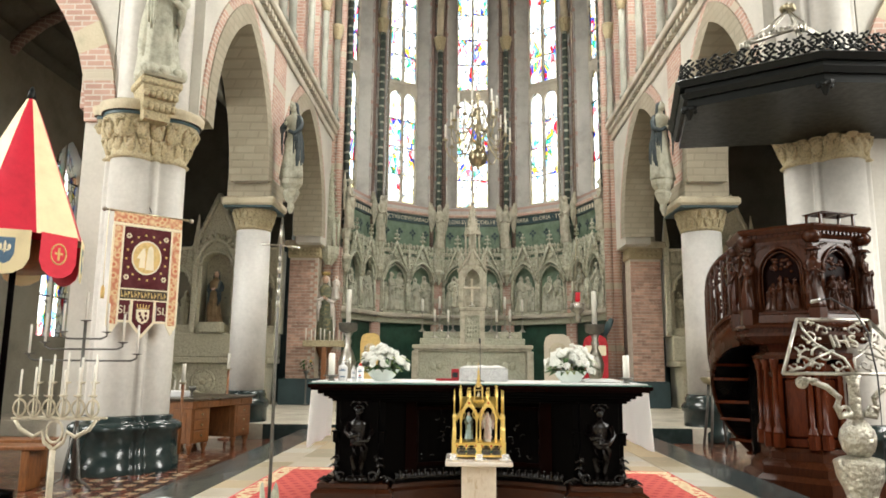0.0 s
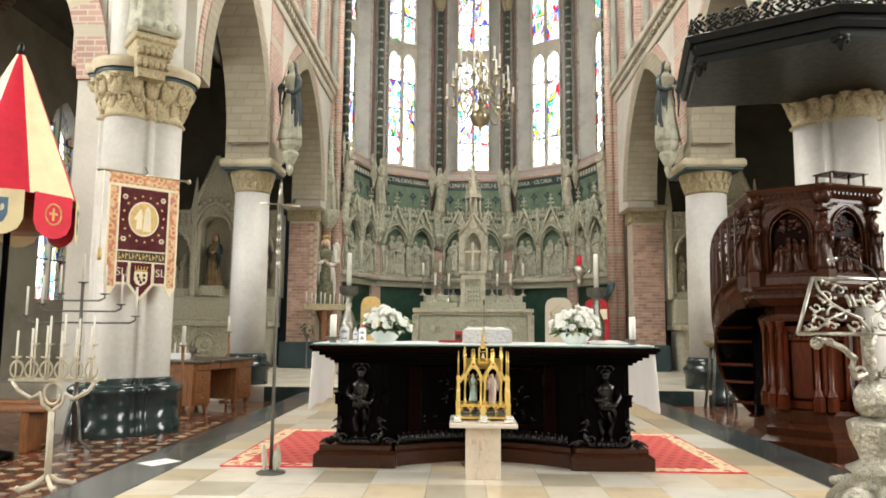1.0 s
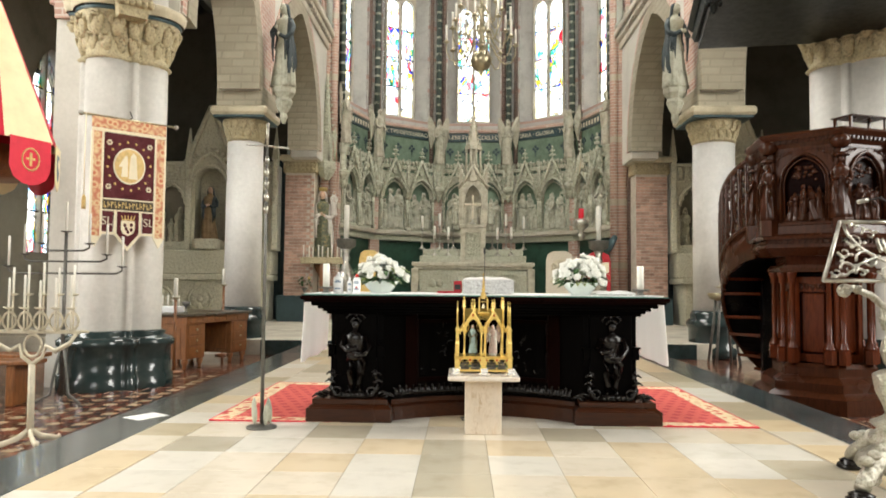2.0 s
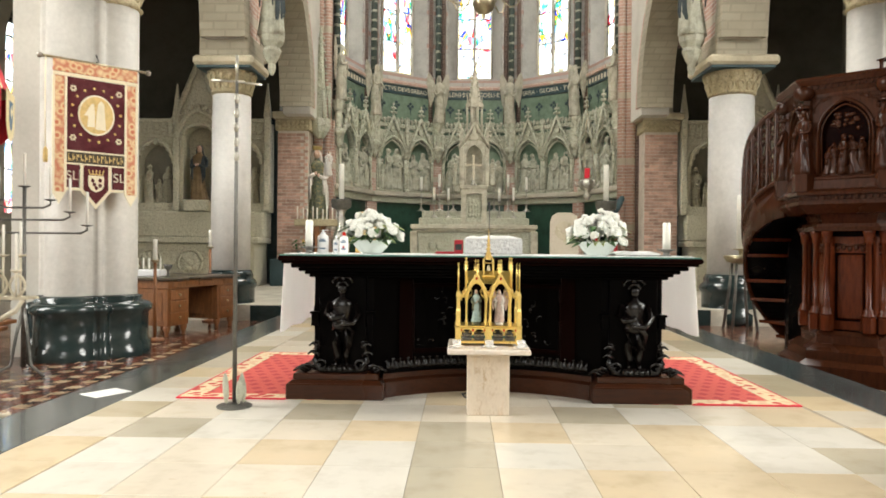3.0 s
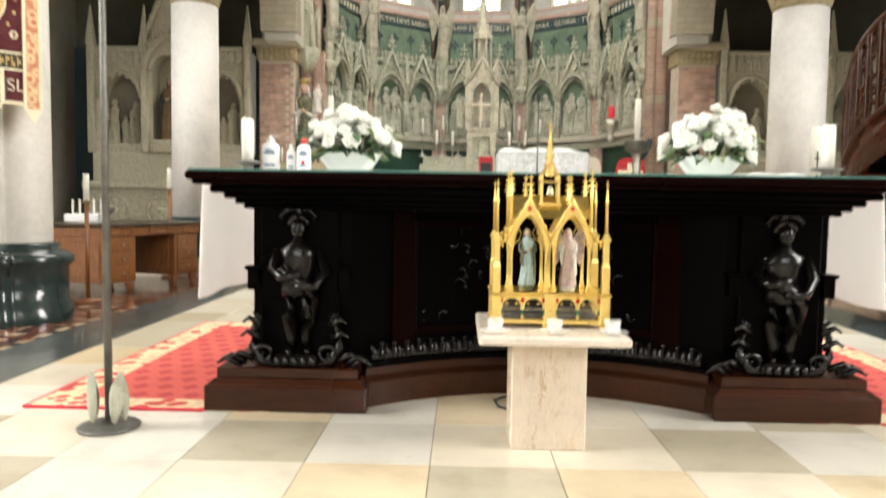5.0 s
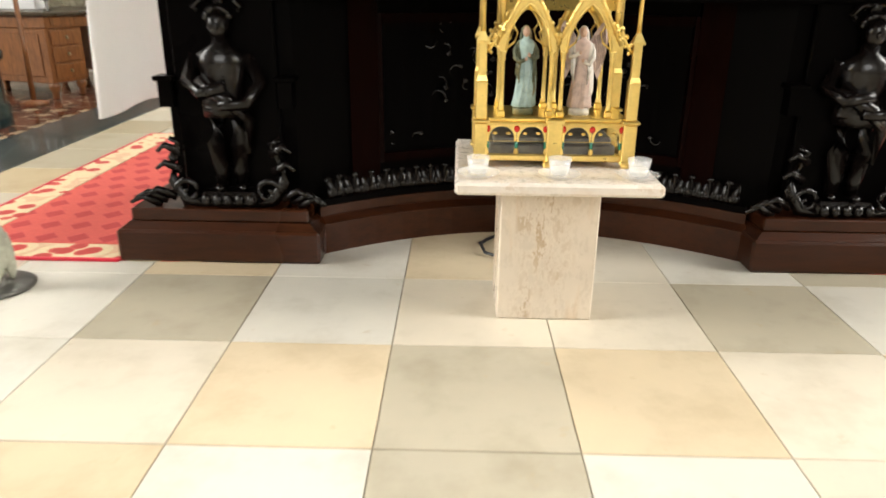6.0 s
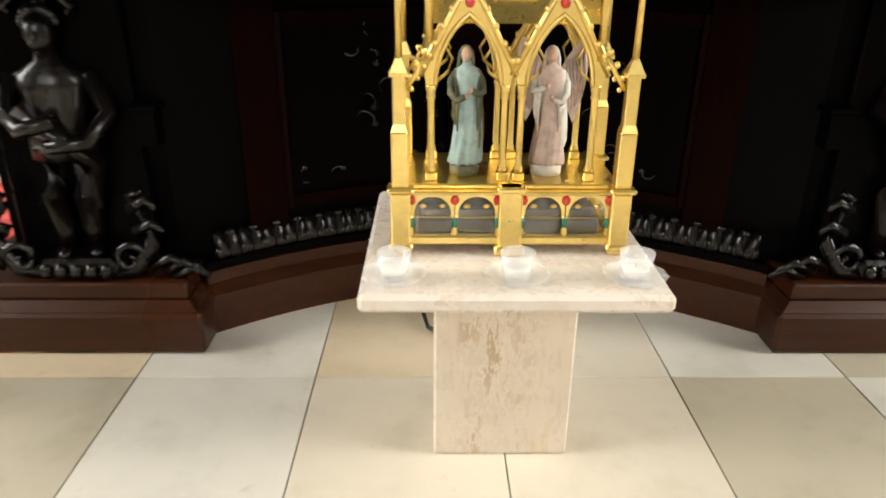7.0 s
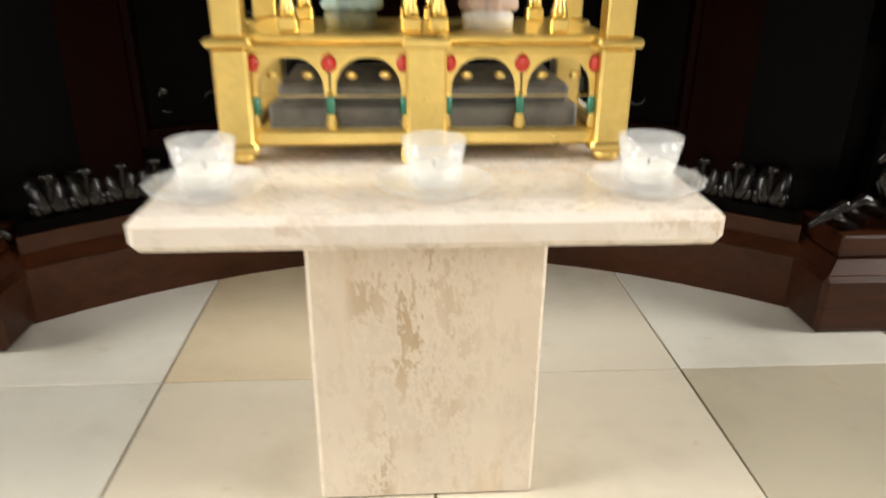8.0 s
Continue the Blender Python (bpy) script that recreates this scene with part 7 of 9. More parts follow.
for k in range(6):
    side, hw = hex_side(0.705, k)
    if k not in (4, 5):
        for i in range(13):
            f = -hw + 2 * hw * (i + 0.5) / 13
            shared("dentil", me_t, pul, side @ pose(f, 0.0, 2.487))
            shared("dentil", me_t, pul, side @ pose(f, 0.012, 1.478))
        mid, hw = hex_side(0.64, k)
        w = hw - 0.03
        bm = bmesh.new()
        plate(bm, [(-w, 1.64), (w, 1.64), (w, 2.405), (-w, 2.405)], [arched(0, 0.205, 1.70, 2.08, 0.265, 8)], 0.0, 0.06, mid)
        part("panel", bm, WALNUT, pul)
        bm = bmesh.new()
        rod(bm, [(-0.222, -0.012, 1.66)] + [(x, -0.012, z) for x, z in ogive(0, 0.222, 2.07, 0.295, 9)] + [(0.222, -0.012, 1.66)], 0.015, 7, mid)
        rod(bm, [(-0.19, 0.006, 1.68)] + [(x, 0.006, z) for x, z in ogive(0, 0.192, 2.07, 0.25, 9)] + [(0.19, 0.006, 1.68)], 0.009, 6, mid)
        part("arch_moulding", bm, WALNUT, pul)
        for t in (-1, 1):
            bm = bmesh.new()
            for cx, cz, r0 in ((0.245, 2.34, 0.030), (0.185, 2.365, 0.024), (0.262, 2.27, 0.022), (0.13, 2.38, 0.016)):
                rod(bm, [(t * (cx + r0 * (1 - q / 14) * math.cos(q * 0.6)), -0.006, cz + r0 * (1 - q / 14) * math.sin(q * 0.6)) for q in range(12)], 0.007, 6, mid, r2=0.004)
                ball(bm, (t * cx, -0.004, cz), (0.010, 0.008, 0.010), mid, 0, 6, 4)
            rod(bm, [(t * 0.13, -0.003, 2.385), (t * 0.19, -0.003, 2.365), (t * 0.245, -0.003, 2.34), (t * 0.262, -0.003, 2.26)], 0.008, 6, mid)
            part("spandrel_leaf", bm, WALNUT, pul, "carved leaf spandrel")
        part("panel_sill", one(block, -w, w, -0.035, 0.03, 1.642, 1.675, 0.008, mid), WALNUT, pul)
        rnd = random.Random(k)
        bm = bmesh.new()
        for i, dx in enumerate((-0.15, -0.095, -0.03, 0.035, 0.095, 0.15)):
            robed(bm, rnd.uniform(0.30, 0.42) - 0.35 * abs(dx), mid @ Matrix.Translation((dx, 0.015 + 0.02 * (i % 2), 1.69)) @ pose(0, 0, 0, 0, rnd.uniform(-10, 10), rnd.uniform(-60, 60)), 0, k * 10 + i, head=0)
        for q in range(16):
            ball(bm, (rnd.uniform(-0.12, 0.12), 0.045, rnd.uniform(2.10, 2.24)), (rnd.uniform(0.02, 0.05), 0.018, 0.018), mid, 0, 7, 4)
        part("relief", bm, WALNUT, pul, "carved relief of several robed figures")
    if k in (0, 1, 2, 3, 4):
        x, y = hexa(0.665)[k]
        a = T0 + 60 * k + 90
        bm = bmesh.new()
        robed(bm, 0.62, None, 0, 70 + k, head=0)
        turned(bm, [(0.075, 0.60), (0.085, 0.605), (0.05, 0.635), (0.01, 0.64)], 0, 0, 12)
        part("corner_figure", bm, WALNUT, pul, "carved standing figure", m=pose(x, y, 1.70, 0, 0, a))
        part("figure_plinth", one(prism, octagon(x, y, 0.10, T0 + 60 * k, 6), 1.54, 1.70), WALNUT, pul)
        part("figure_canopy", one(turned, [(0.06, 2.38), (0.095, 2.42), (0.10, 2.47), (0.06, 2.52)], x, y, 8), WALNUT, pul)
        part("corner_post", one(prism, octagon(PX + (x - PX) * 0.93, PY + (y - PY) * 0.93, 0.055, T0 + 60 * k, 6), 1.64, 2.41), WALNUT, pul)
# book rest on the rim
rest_m, _ = hex_side(0.62, 2)
bm = bmesh.new()
block(bm, -0.24, 0.24, -0.10, 0.16, 2.70, 2.712, 0.004, rest_m)
part("book_rest", bm, WALNUT, pul)
for x in (-0.22, 0.22):
    for y in (-0.06, 0.12):
        part("rest_leg", one(block, x - 0.013, x + 0.013, y - 0.013, y + 0.013, 2.575, 2.70, 0.003, rest_m), WALNUT, pul)
# winding stair
HEL = [(3.93, 10.45, -0.20), (3.60, 10.41, 0.10), (3.31, 10.26, 0.43), (3.13, 10.05, 0.78), (3.03, 9.76, 1.03), (3.00, 9.45, 1.20), (3.05, 9.17, 1.32), (3.12, 8.98, 1.36)]
CEN = Vector((3.86, 9.62, 0))


def smooth_path(pts, n=6):
    out = []
    for i in range(len(pts) - 1):
        p0, p1, p2, p3 = (Vector(pts[max(0, i - 1)]), Vector(pts[i]), Vector(pts[i + 1]), Vector(pts[min(len(pts) - 1, i + 2)]))
        for k in range(n):
            t = k / n
            out.append(0.5 * ((2 * p1) + (p2 - p0) * t + (2 * p0 - 5 * p1 + 4 * p2 - p3) * t * t + (3 * p1 - p0 - 3 * p2 + p3) * t ** 3))
    out.append(Vector(pts[-1]))
    return out


HP = smooth_path(HEL)


def stair_strip(bm, z0, z1, thick=0.05, push=0.0):
    vs, fs = [], []
    for p in HP:
        d = Vector((p.x - CEN.x, p.y - CEN.y, 0)).normalized()
        a, b = p + d * push, p + d * (push - thick)
        vs += [(a.x, a.y, a.z + z0), (a.x, a.y, a.z + z1), (b.x, b.y, b.z + z1), (b.x, b.y, b.z + z0)]
    for i in range(len(HP) - 1):
        o = i * 4
        fs += [(o + q, o + (q + 1) % 4, o + 4 + (q + 1) % 4, o + 4 + q) for q in range(4)]
    fs += [(3, 2, 1, 0), tuple(len(vs) - 4 + q for q in range(4))]
    put(bm, vs, fs)


bm = bmesh.new()
stair_strip(bm, -0.02, 0.34)
part("stringer", bm, WALNUT, pul, "curved brown stair stringer")
bm = bmesh.new()
stair_strip(bm, 0.33, 0.38, 0.09, 0.02)
part("stringer_cap", bm, WALNUT, pul)
bm = bmesh.new()
stair_strip(bm, 1.06, 1.13, 0.075, 0.015)
part("handrail", bm, WALNUT, pul, "dark curved handrail")
for i in range(2, len(HP) - 1, 3):
    p = HP[i]
    q_ = HP[min(i + 2, len(HP) - 1)] - p
    bm = bmesh.new()
    block(bm, -0.02, 0.02, -0.02, 0.02, 0.36, 1.08, 0.005, Matrix.Translation(p))
    part("baluster", bm, WALNUT, pul)
    bm = bmesh.new()
    for k, (f, dz, r0, dr) in enumerate(((0.35, 0.48, 0.075, 1), (0.75, 0.60, 0.065, -1), (0.30, 0.74, 0.07, -1), (0.70, 0.86, 0.065, 1), (0.45, 0.98, 0.05, 1))):
        c_ = p + q_ * f
        rod(bm, [(c_.x + q_.normalized().x * r0 * (1 - j / 16) * math.cos(dr * j * 0.55), c_.y + q_.normalized().y * r0 * (1 - j / 16) * math.cos(dr * j * 0.55), c_.z + dz + r0 * (1 - j / 16) * math.sin(dr * j * 0.55)) for j in range(13)], 0.014, 6, r2=0.007)
        ball(bm, (c_.x, c_.y, c_.z + dz), 0.02, seg=6, rings=4)
    c_ = p + q_ * 0.5
    rod(bm, [(c_.x, c_.y, c_.z + 0.36), (c_.x + 0.01, c_.y, c_.z + 0.6), (c_.x - 0.01, c_.y, c_.z + 0.85), (c_.x, c_.y, c_.z + 1.08)], 0.013, 6)
    part("tracery", bm, WALNUT, pul, "pierced carved scroll tracery")
n_tread = 9
for i in range(n_tread):
    j0 = int(i * (len(HP) - 2) / n_tread)
    j1 = int((i + 1) * (len(HP) - 2) / n_tread) + 1
    a_, b_ = HP[j0], HP[min(j1, len(HP) - 1)]
    z = a_.z + 0.14
    ins = [Vector((p.x, p.y, 0)).lerp(CEN, 0.04) for p in (a_, b_)]
    inn = [Vector((p.x, p.y, 0)).lerp(CEN, 0.80) for p in (a_, b_)]
    bm = bmesh.new()
    prism(bm, [(ins[0].x, ins[0].y), (inn[0].x, inn[0].y), (inn[1].x, inn[1].y), (ins[1].x, ins[1].y)], z, z + 0.035)
    part("tread", bm, REDOAK, pul, "worn red-brown tread")
# core and soffit are added near-black, to stand for shade under the stair
part("newel", one(turned, [(0.40, TF), (0.40, 1.30), (0.2, 1.45)], CEN.x, CEN.y, 12, smooth=False), BLACKWOOD, pul, "near-black added core for the shade under the stair")
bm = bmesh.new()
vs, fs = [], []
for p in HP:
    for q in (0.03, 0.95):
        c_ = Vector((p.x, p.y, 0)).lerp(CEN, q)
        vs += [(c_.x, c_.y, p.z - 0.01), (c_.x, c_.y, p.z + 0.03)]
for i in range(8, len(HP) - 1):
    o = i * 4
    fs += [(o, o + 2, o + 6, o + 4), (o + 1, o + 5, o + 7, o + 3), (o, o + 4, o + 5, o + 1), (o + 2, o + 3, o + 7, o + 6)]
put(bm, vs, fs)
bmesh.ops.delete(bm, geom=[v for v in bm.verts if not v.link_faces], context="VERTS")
part("stair_soffit", bm, BLACKWOOD, pul, "near-black winding soffit, added for the shade under the stair")

can = thing("sounding_board", "Black pulpit canopy with pierced cresting and crown-like ribs", "pulpit canopy", pose(0, 0, 0))
POLY = [(2.24, 7.96), (3.40, 7.20), (4.80, 7.28), (5.75, 8.10), (5.75, 9.30), (5.0, 9.60), (4.5, 9.30), (3.9, 9.30), (2.60, 9.50)]
CX, CY = 4.1, 8.6


def around(f, dz=0):
    return [(CX + (x - CX) * f, CY + (y - CY) * f) for x, y in POLY]


for f0, f1, z0, z1 in ((0.955, 0.955, 3.88, 3.97), (0.98, 1.0, 3.97, 4.03), (0.97, 0.97, 4.03, 4.10), (1.0, 1.03, 4.10, 4.16), (1.03, 1.0, 4.16, 4.19)):
    part("cornice_moulding", one(prism, around(f0), z0, z1, top=around(f1)), BLACKIRON, can)
part("soffit", one(prism, around(0.94), 3.93, 4.00), BLACKWOOD, can)
for k in (0, 1, 8):
    (xa, ya), (xb, yb) = around(0.985)[k], around(0.985)[(k + 1) % 9]
    n = int(math.hypot(xb - xa, yb - ya) / 0.125)
    rnd_c = random.Random(40 + k)
    d = math.degrees(math.atan2(yb - ya, xb - xa))
    for i in range(n):
        f = (i + 0.5) / n
        mm = pose(xa + (xb - xa) * f, ya + (yb - ya) * f, 4.19, 0, 0, d)
        bm = bmesh.new()
        rod(bm, [(-0.062, 0, 0.01), (0.0, -0.012, 0.05), (0.045, 0, 0.11), (0.0, 0.01, 0.165), (-0.03, 0, 0.13)], 0.013, 6, mm, r2=0.008)
        rod(bm, [(0.062, 0, 0.01), (0.01, 0.012, 0.06), (-0.045, 0, 0.11), (-0.01, -0.01, 0.18), (0.03, 0, 0.20)], 0.013, 6, mm, r2=0.008)
        for q in range(13):
            lx, lz = -0.058 + 0.116 * ((q * 5) % 13) / 12, 0.02 + 0.175 * q / 12
            turn = rnd_c.uniform(-60, 60)
            ball(bm, (0, 0, 0), (0.030, 0.010, 0.015), mm @ pose(lx, rnd_c.uniform(-0.02, 0.02), lz + rnd_c.uniform(-0.008, 0.008), rnd_c.uniform(-30, 30), turn, 0), 0, 6, 4)
        part("cresting_leaf", bm, BLACKIRON, can)
for k in (0, 1):
    x, y = around(0.95)[k]
    bm = bmesh.new()
    turned(bm, [(0.01, 3.74), (0.03, 3.77), (0.05, 3.83), (0.09, 3.88)], x, y, 10)
    for q in range(6):
        ball(bm, (x + 0.06 * math.cos(q), y + 0.06 * math.sin(q), 3.84 + 0.01 * (q % 3)), 0.03, seg=6, rings=5)
    part("pendant", bm, BLACKIRON, can)
APEX = (3.75, 8.55, 5.32)
RING = [(3.13, 8.35), (3.55, 7.90), (4.08, 8.30), (4.15, 8.95), (3.35, 9.0)]
RZ = 4.78
for k, (x2, y2) in enumerate(RING):
    x, y = APEX[0] + (x2 - APEX[0]) * 1.42, APEX[1] + (y2 - APEX[1]) * 1.42
    bm = bmesh.new()
    rod(bm, [(x, y, 4.18), (x2, y2, RZ)], 0.015, 7)
    rod(bm, [(x2, y2, RZ), APEX], 0.011, 7)
    for q in range(6):
        ball(bm, (x2 + 0.04 * math.cos(q * 1.05), y2 + 0.04 * math.sin(q * 1.05), RZ - 0.02), (0.03, 0.03, 0.045), seg=6, rings=5)
    part("crown_rib", bm, SILVER, can, "tarnished grey metal rib")
    x3, y3 = RING[(k + 1) % 5]
    bm = bmesh.new()
    rod(bm, [(x2, y2, RZ), (x3, y3, RZ)], 0.022, 7)
    for q in range(11):
        f = (q + 0.5) / 11
        ball(bm, (x2 + (x3 - x2) * f, y2 + (y3 - y2) * f, RZ + 0.035), (0.028, 0.02, 0.024 + 0.012 * (q % 2)), seg=6, rings=4)
    part("crown_bar", bm, SILVER, can, "tarnished grey metal bar")
bm = bmesh.new()
for q in range(6):
    ball(bm, (APEX[0] + 0.06 * math.cos(q), APEX[1] + 0.06 * math.sin(q), APEX[2] + 0.02), 0.04, seg=7, rings=5)
turned(bm, [(0.05, APEX[2] - 0.02), (0.02, APEX[2] + 0.05), (0.005, APEX[2] + 0.10)], APEX[0], APEX[1], 8)
part("finial", bm, BRASS, can)
# ---------------------------------------------------------------- banner, umbrella, candle racks, desk
ban = thing("banner", "Maroon velvet church banner with gold borders and oval medallion", "banner", pose(-3.915, 8.80, 0, 0, 0, 45))
BW, BT = 0.40, 2.84
part("pole", one(rod, [(-0.50, 0, BT), (0.50, 0, BT)], 0.014, 10), BRASS, ban)
for s in (-1, 1):
    part("finial", one(ball, (s * 0.52, 0, BT), (0.03, 0.03, 0.03)), SILVER, ban)
part("hook", one(rod, [(0, 0.02, BT + 0.10), (0.02, 0, BT + 0.03), (-0.02, 0, BT)], 0.008, 6), IRON, ban)
part("field", one(block, -BW, BW, -0.004, 0.004, 1.75, BT - 0.01), MAROON, ban)
part("top_border", one(block, -BW - 0.005, BW + 0.005, -0.010, 0.008, BT - 0.13, BT + 0.012, 0.004), BROCADE, ban, "rose and gold embroidered border")
part("top_edge", one(block, -BW - 0.005, BW + 0.005, -0.012, -0.004, BT - 0.17, BT - 0.132, 0.003), CREAMCLOTH, ban)
for s in (-1, 1):
    x0, x1 = sorted((s * (BW - 0.01), s * (BW - 0.10)))
    part("side_border", one(block, x0, x1, -0.011, -0.004, 1.52, BT - 0.171, 0.003), BROCADE, ban, "rose and gold embroidered border")
    for xx in (s * (BW - 0.003), s * (BW - 0.112)):
        part("side_edge", one(block, xx - 0.012, xx + 0.012, -0.013, 0.004, 1.52, BT - 0.171, 0.002), CREAMCLOTH, ban)
    bm = bmesh.new()
    plate(bm, [(s * (BW + 0.01), 1.52), (s * (BW - 0.12), 1.52), (s * (BW - 0.055), 1.40)], [], -0.009, 0.003)
    part("side_tip", bm, CREAMCLOTH, ban)
    bm = bmesh.new()
    block(bm, s * 0.225 - 0.062, s * 0.225 + 0.062, -0.008, 0.004, 1.57, 1.80, 0.002)
    part("lappet", bm, MAROON, ban)
    bm = bmesh.new()
    block(bm, s * 0.225 - 0.075, s * 0.225 + 0.075, -0.006, 0.002, 1.54, 1.568, 0.002)
    part("lappet_edge", bm, CREAMCLOTH, ban)
    lettering("SL", 0.13, pose(s * 0.225, -0.0095, 1.685, 90), CREAMPAINT, ban, "monogram", 0.002)
bm = bmesh.new()
plate(bm, [(-0.150, 1.80), (0.150, 1.80), (0.150, 1.545), (0, 1.36), (-0.150, 1.545)], [], -0.007, 0.003)
part("centre_lappet_edge", bm, CREAMCLOTH, ban)
bm = bmesh.new()
plate(bm, [(-0.118, 1.80), (0.118, 1.80), (0.118, 1.555), (0, 1.41), (-0.118, 1.555)], [], -0.012, -0.0075)
part("centre_lappet", bm, MAROON, ban)
bm = bmesh.new()
plate(bm, [(-0.075, 1.70), (0.075, 1.70), (0.075, 1.60), (0.05, 1.555), (0, 1.53), (-0.05, 1.555), (-0.075, 1.60)], [], -0.017, -0.0125)
part("shield", bm, CREAMCLOTH, ban, "cream shield with dark charges")
bm = bmesh.new()
for x, z in ((-0.035, 1.65), (-0.02, 1.61), (0.035, 1.655), (0.035, 1.60), (0.0, 1.575)):
    ball(bm, (x, -0.018, z), (0.018, 0.002, 0.022), seg=7, rings=4)
part("charges", bm, MAROON, ban)
bm = bmesh.new()
for k in range(5):
    rod(bm, [(-0.06 + 0.03 * k, -0.014, 1.71), (-0.072 + 0.036 * k, -0.014, 1.76)], 0.006, 6)
block(bm, -0.06, 0.06, -0.018, -0.011, 1.705, 1.718, 0.002)
part("crown", bm, GOLDCLOTH, ban)
part("text_band", one(block, -0.285, 0.285, -0.010, -0.004, 1.815, 1.925, 0.002), surface("black_gold_band", (0.06, 0.045, 0.02), 0.7, spread=0.3, scale=30), ban, "dark band with gold lettering")
bm = bmesh.new()
for k in range(14):
    x = -0.262 + k * 0.0385
    block(bm, x, x + 0.007, -0.012, -0.0095, 1.835, 1.905)
    block(bm, x + 0.012, x + 0.024, -0.012, -0.0095, 1.835 + 0.02 * (k % 3), 1.86 + 0.02 * (k % 3))
part("lettering_bars", bm, GOLDCLOTH, ban, "unreadable gold lettering")
for z in (1.807, 1.933):
    part("gold_line", one(block, -0.285, 0.285, -0.011, -0.004, z - 0.008, z + 0.008, 0.002), CREAMCLOTH, ban)
med = bmesh.new()
plate(med, [(0.175 * math.cos(a), 2.315 + 0.205 * math.sin(a)) for a in [2 * math.pi * k / 36 for k in range(36)]], [], -0.012, -0.004)
md = part("medallion", med, CREAMCLOTH, ban, "cream-rimmed oval medallion")
bm = bmesh.new()
plate(bm, [(0.158 * math.cos(a), 2.315 + 0.187 * math.sin(a)) for a in [2 * math.pi * k / 36 for k in range(36)]], [], -0.016, -0.0125)
part("gold_ground", bm, GOLDCLOTH, md)
bm = bmesh.new()
plate(bm, [(-0.01, 2.17), (0.09, 2.17), (0.075, 2.36), (0.07, 2.43), (0.04, 2.47), (0.01, 2.43), (0.0, 2.34)], [], -0.019, -0.0162)
plate(bm, [(-0.09, 2.19), (-0.02, 2.19), (-0.02, 2.35), (-0.03, 2.43), (-0.055, 2.42), (-0.12, 2.30), (-0.08, 2.30)], [], -0.019, -0.0162)
part("pale_shape", bm, CREAMCLOTH, md, "two plain pale embroidered shapes")
bm = bmesh.new()
for k in range(16):
    a = 2 * math.pi * k / 16 + 0.1
    ball(bm, (0.235 * math.cos(a), -0.006, 2.315 + 0.27 * math.sin(a)), (0.014, 0.006, 0.014), seg=8, rings=5)
part("gilt_studs", bm, GOLDCLOTH, ban)
bm = bmesh.new()
for x, z in ((-0.22, 2.56), (0.22, 2.56), (-0.22, 2.07), (0.22, 2.07)):
    for k in range(6):
        ball(bm, (x + 0.022 * math.cos(k * 1.05), -0.006, z + 0.022 * math.sin(k * 1.05)), (0.012, 0.005, 0.012), seg=6, rings=4)
part("rosettes", bm, CREAMCLOTH, ban)
part("cord", one(rod, [(-0.47, -0.01, BT), (-0.475, -0.02, 2.3), (-0.47, -0.02, 1.95)], 0.006, 6), CREAMCLOTH, ban)
part("tassel", one(turned, [(0.010, 1.95), (0.022, 1.92), (0.024, 1.83), (0.020, 1.80)], -0.47, -0.02, 10), GOLDCLOTH, ban)

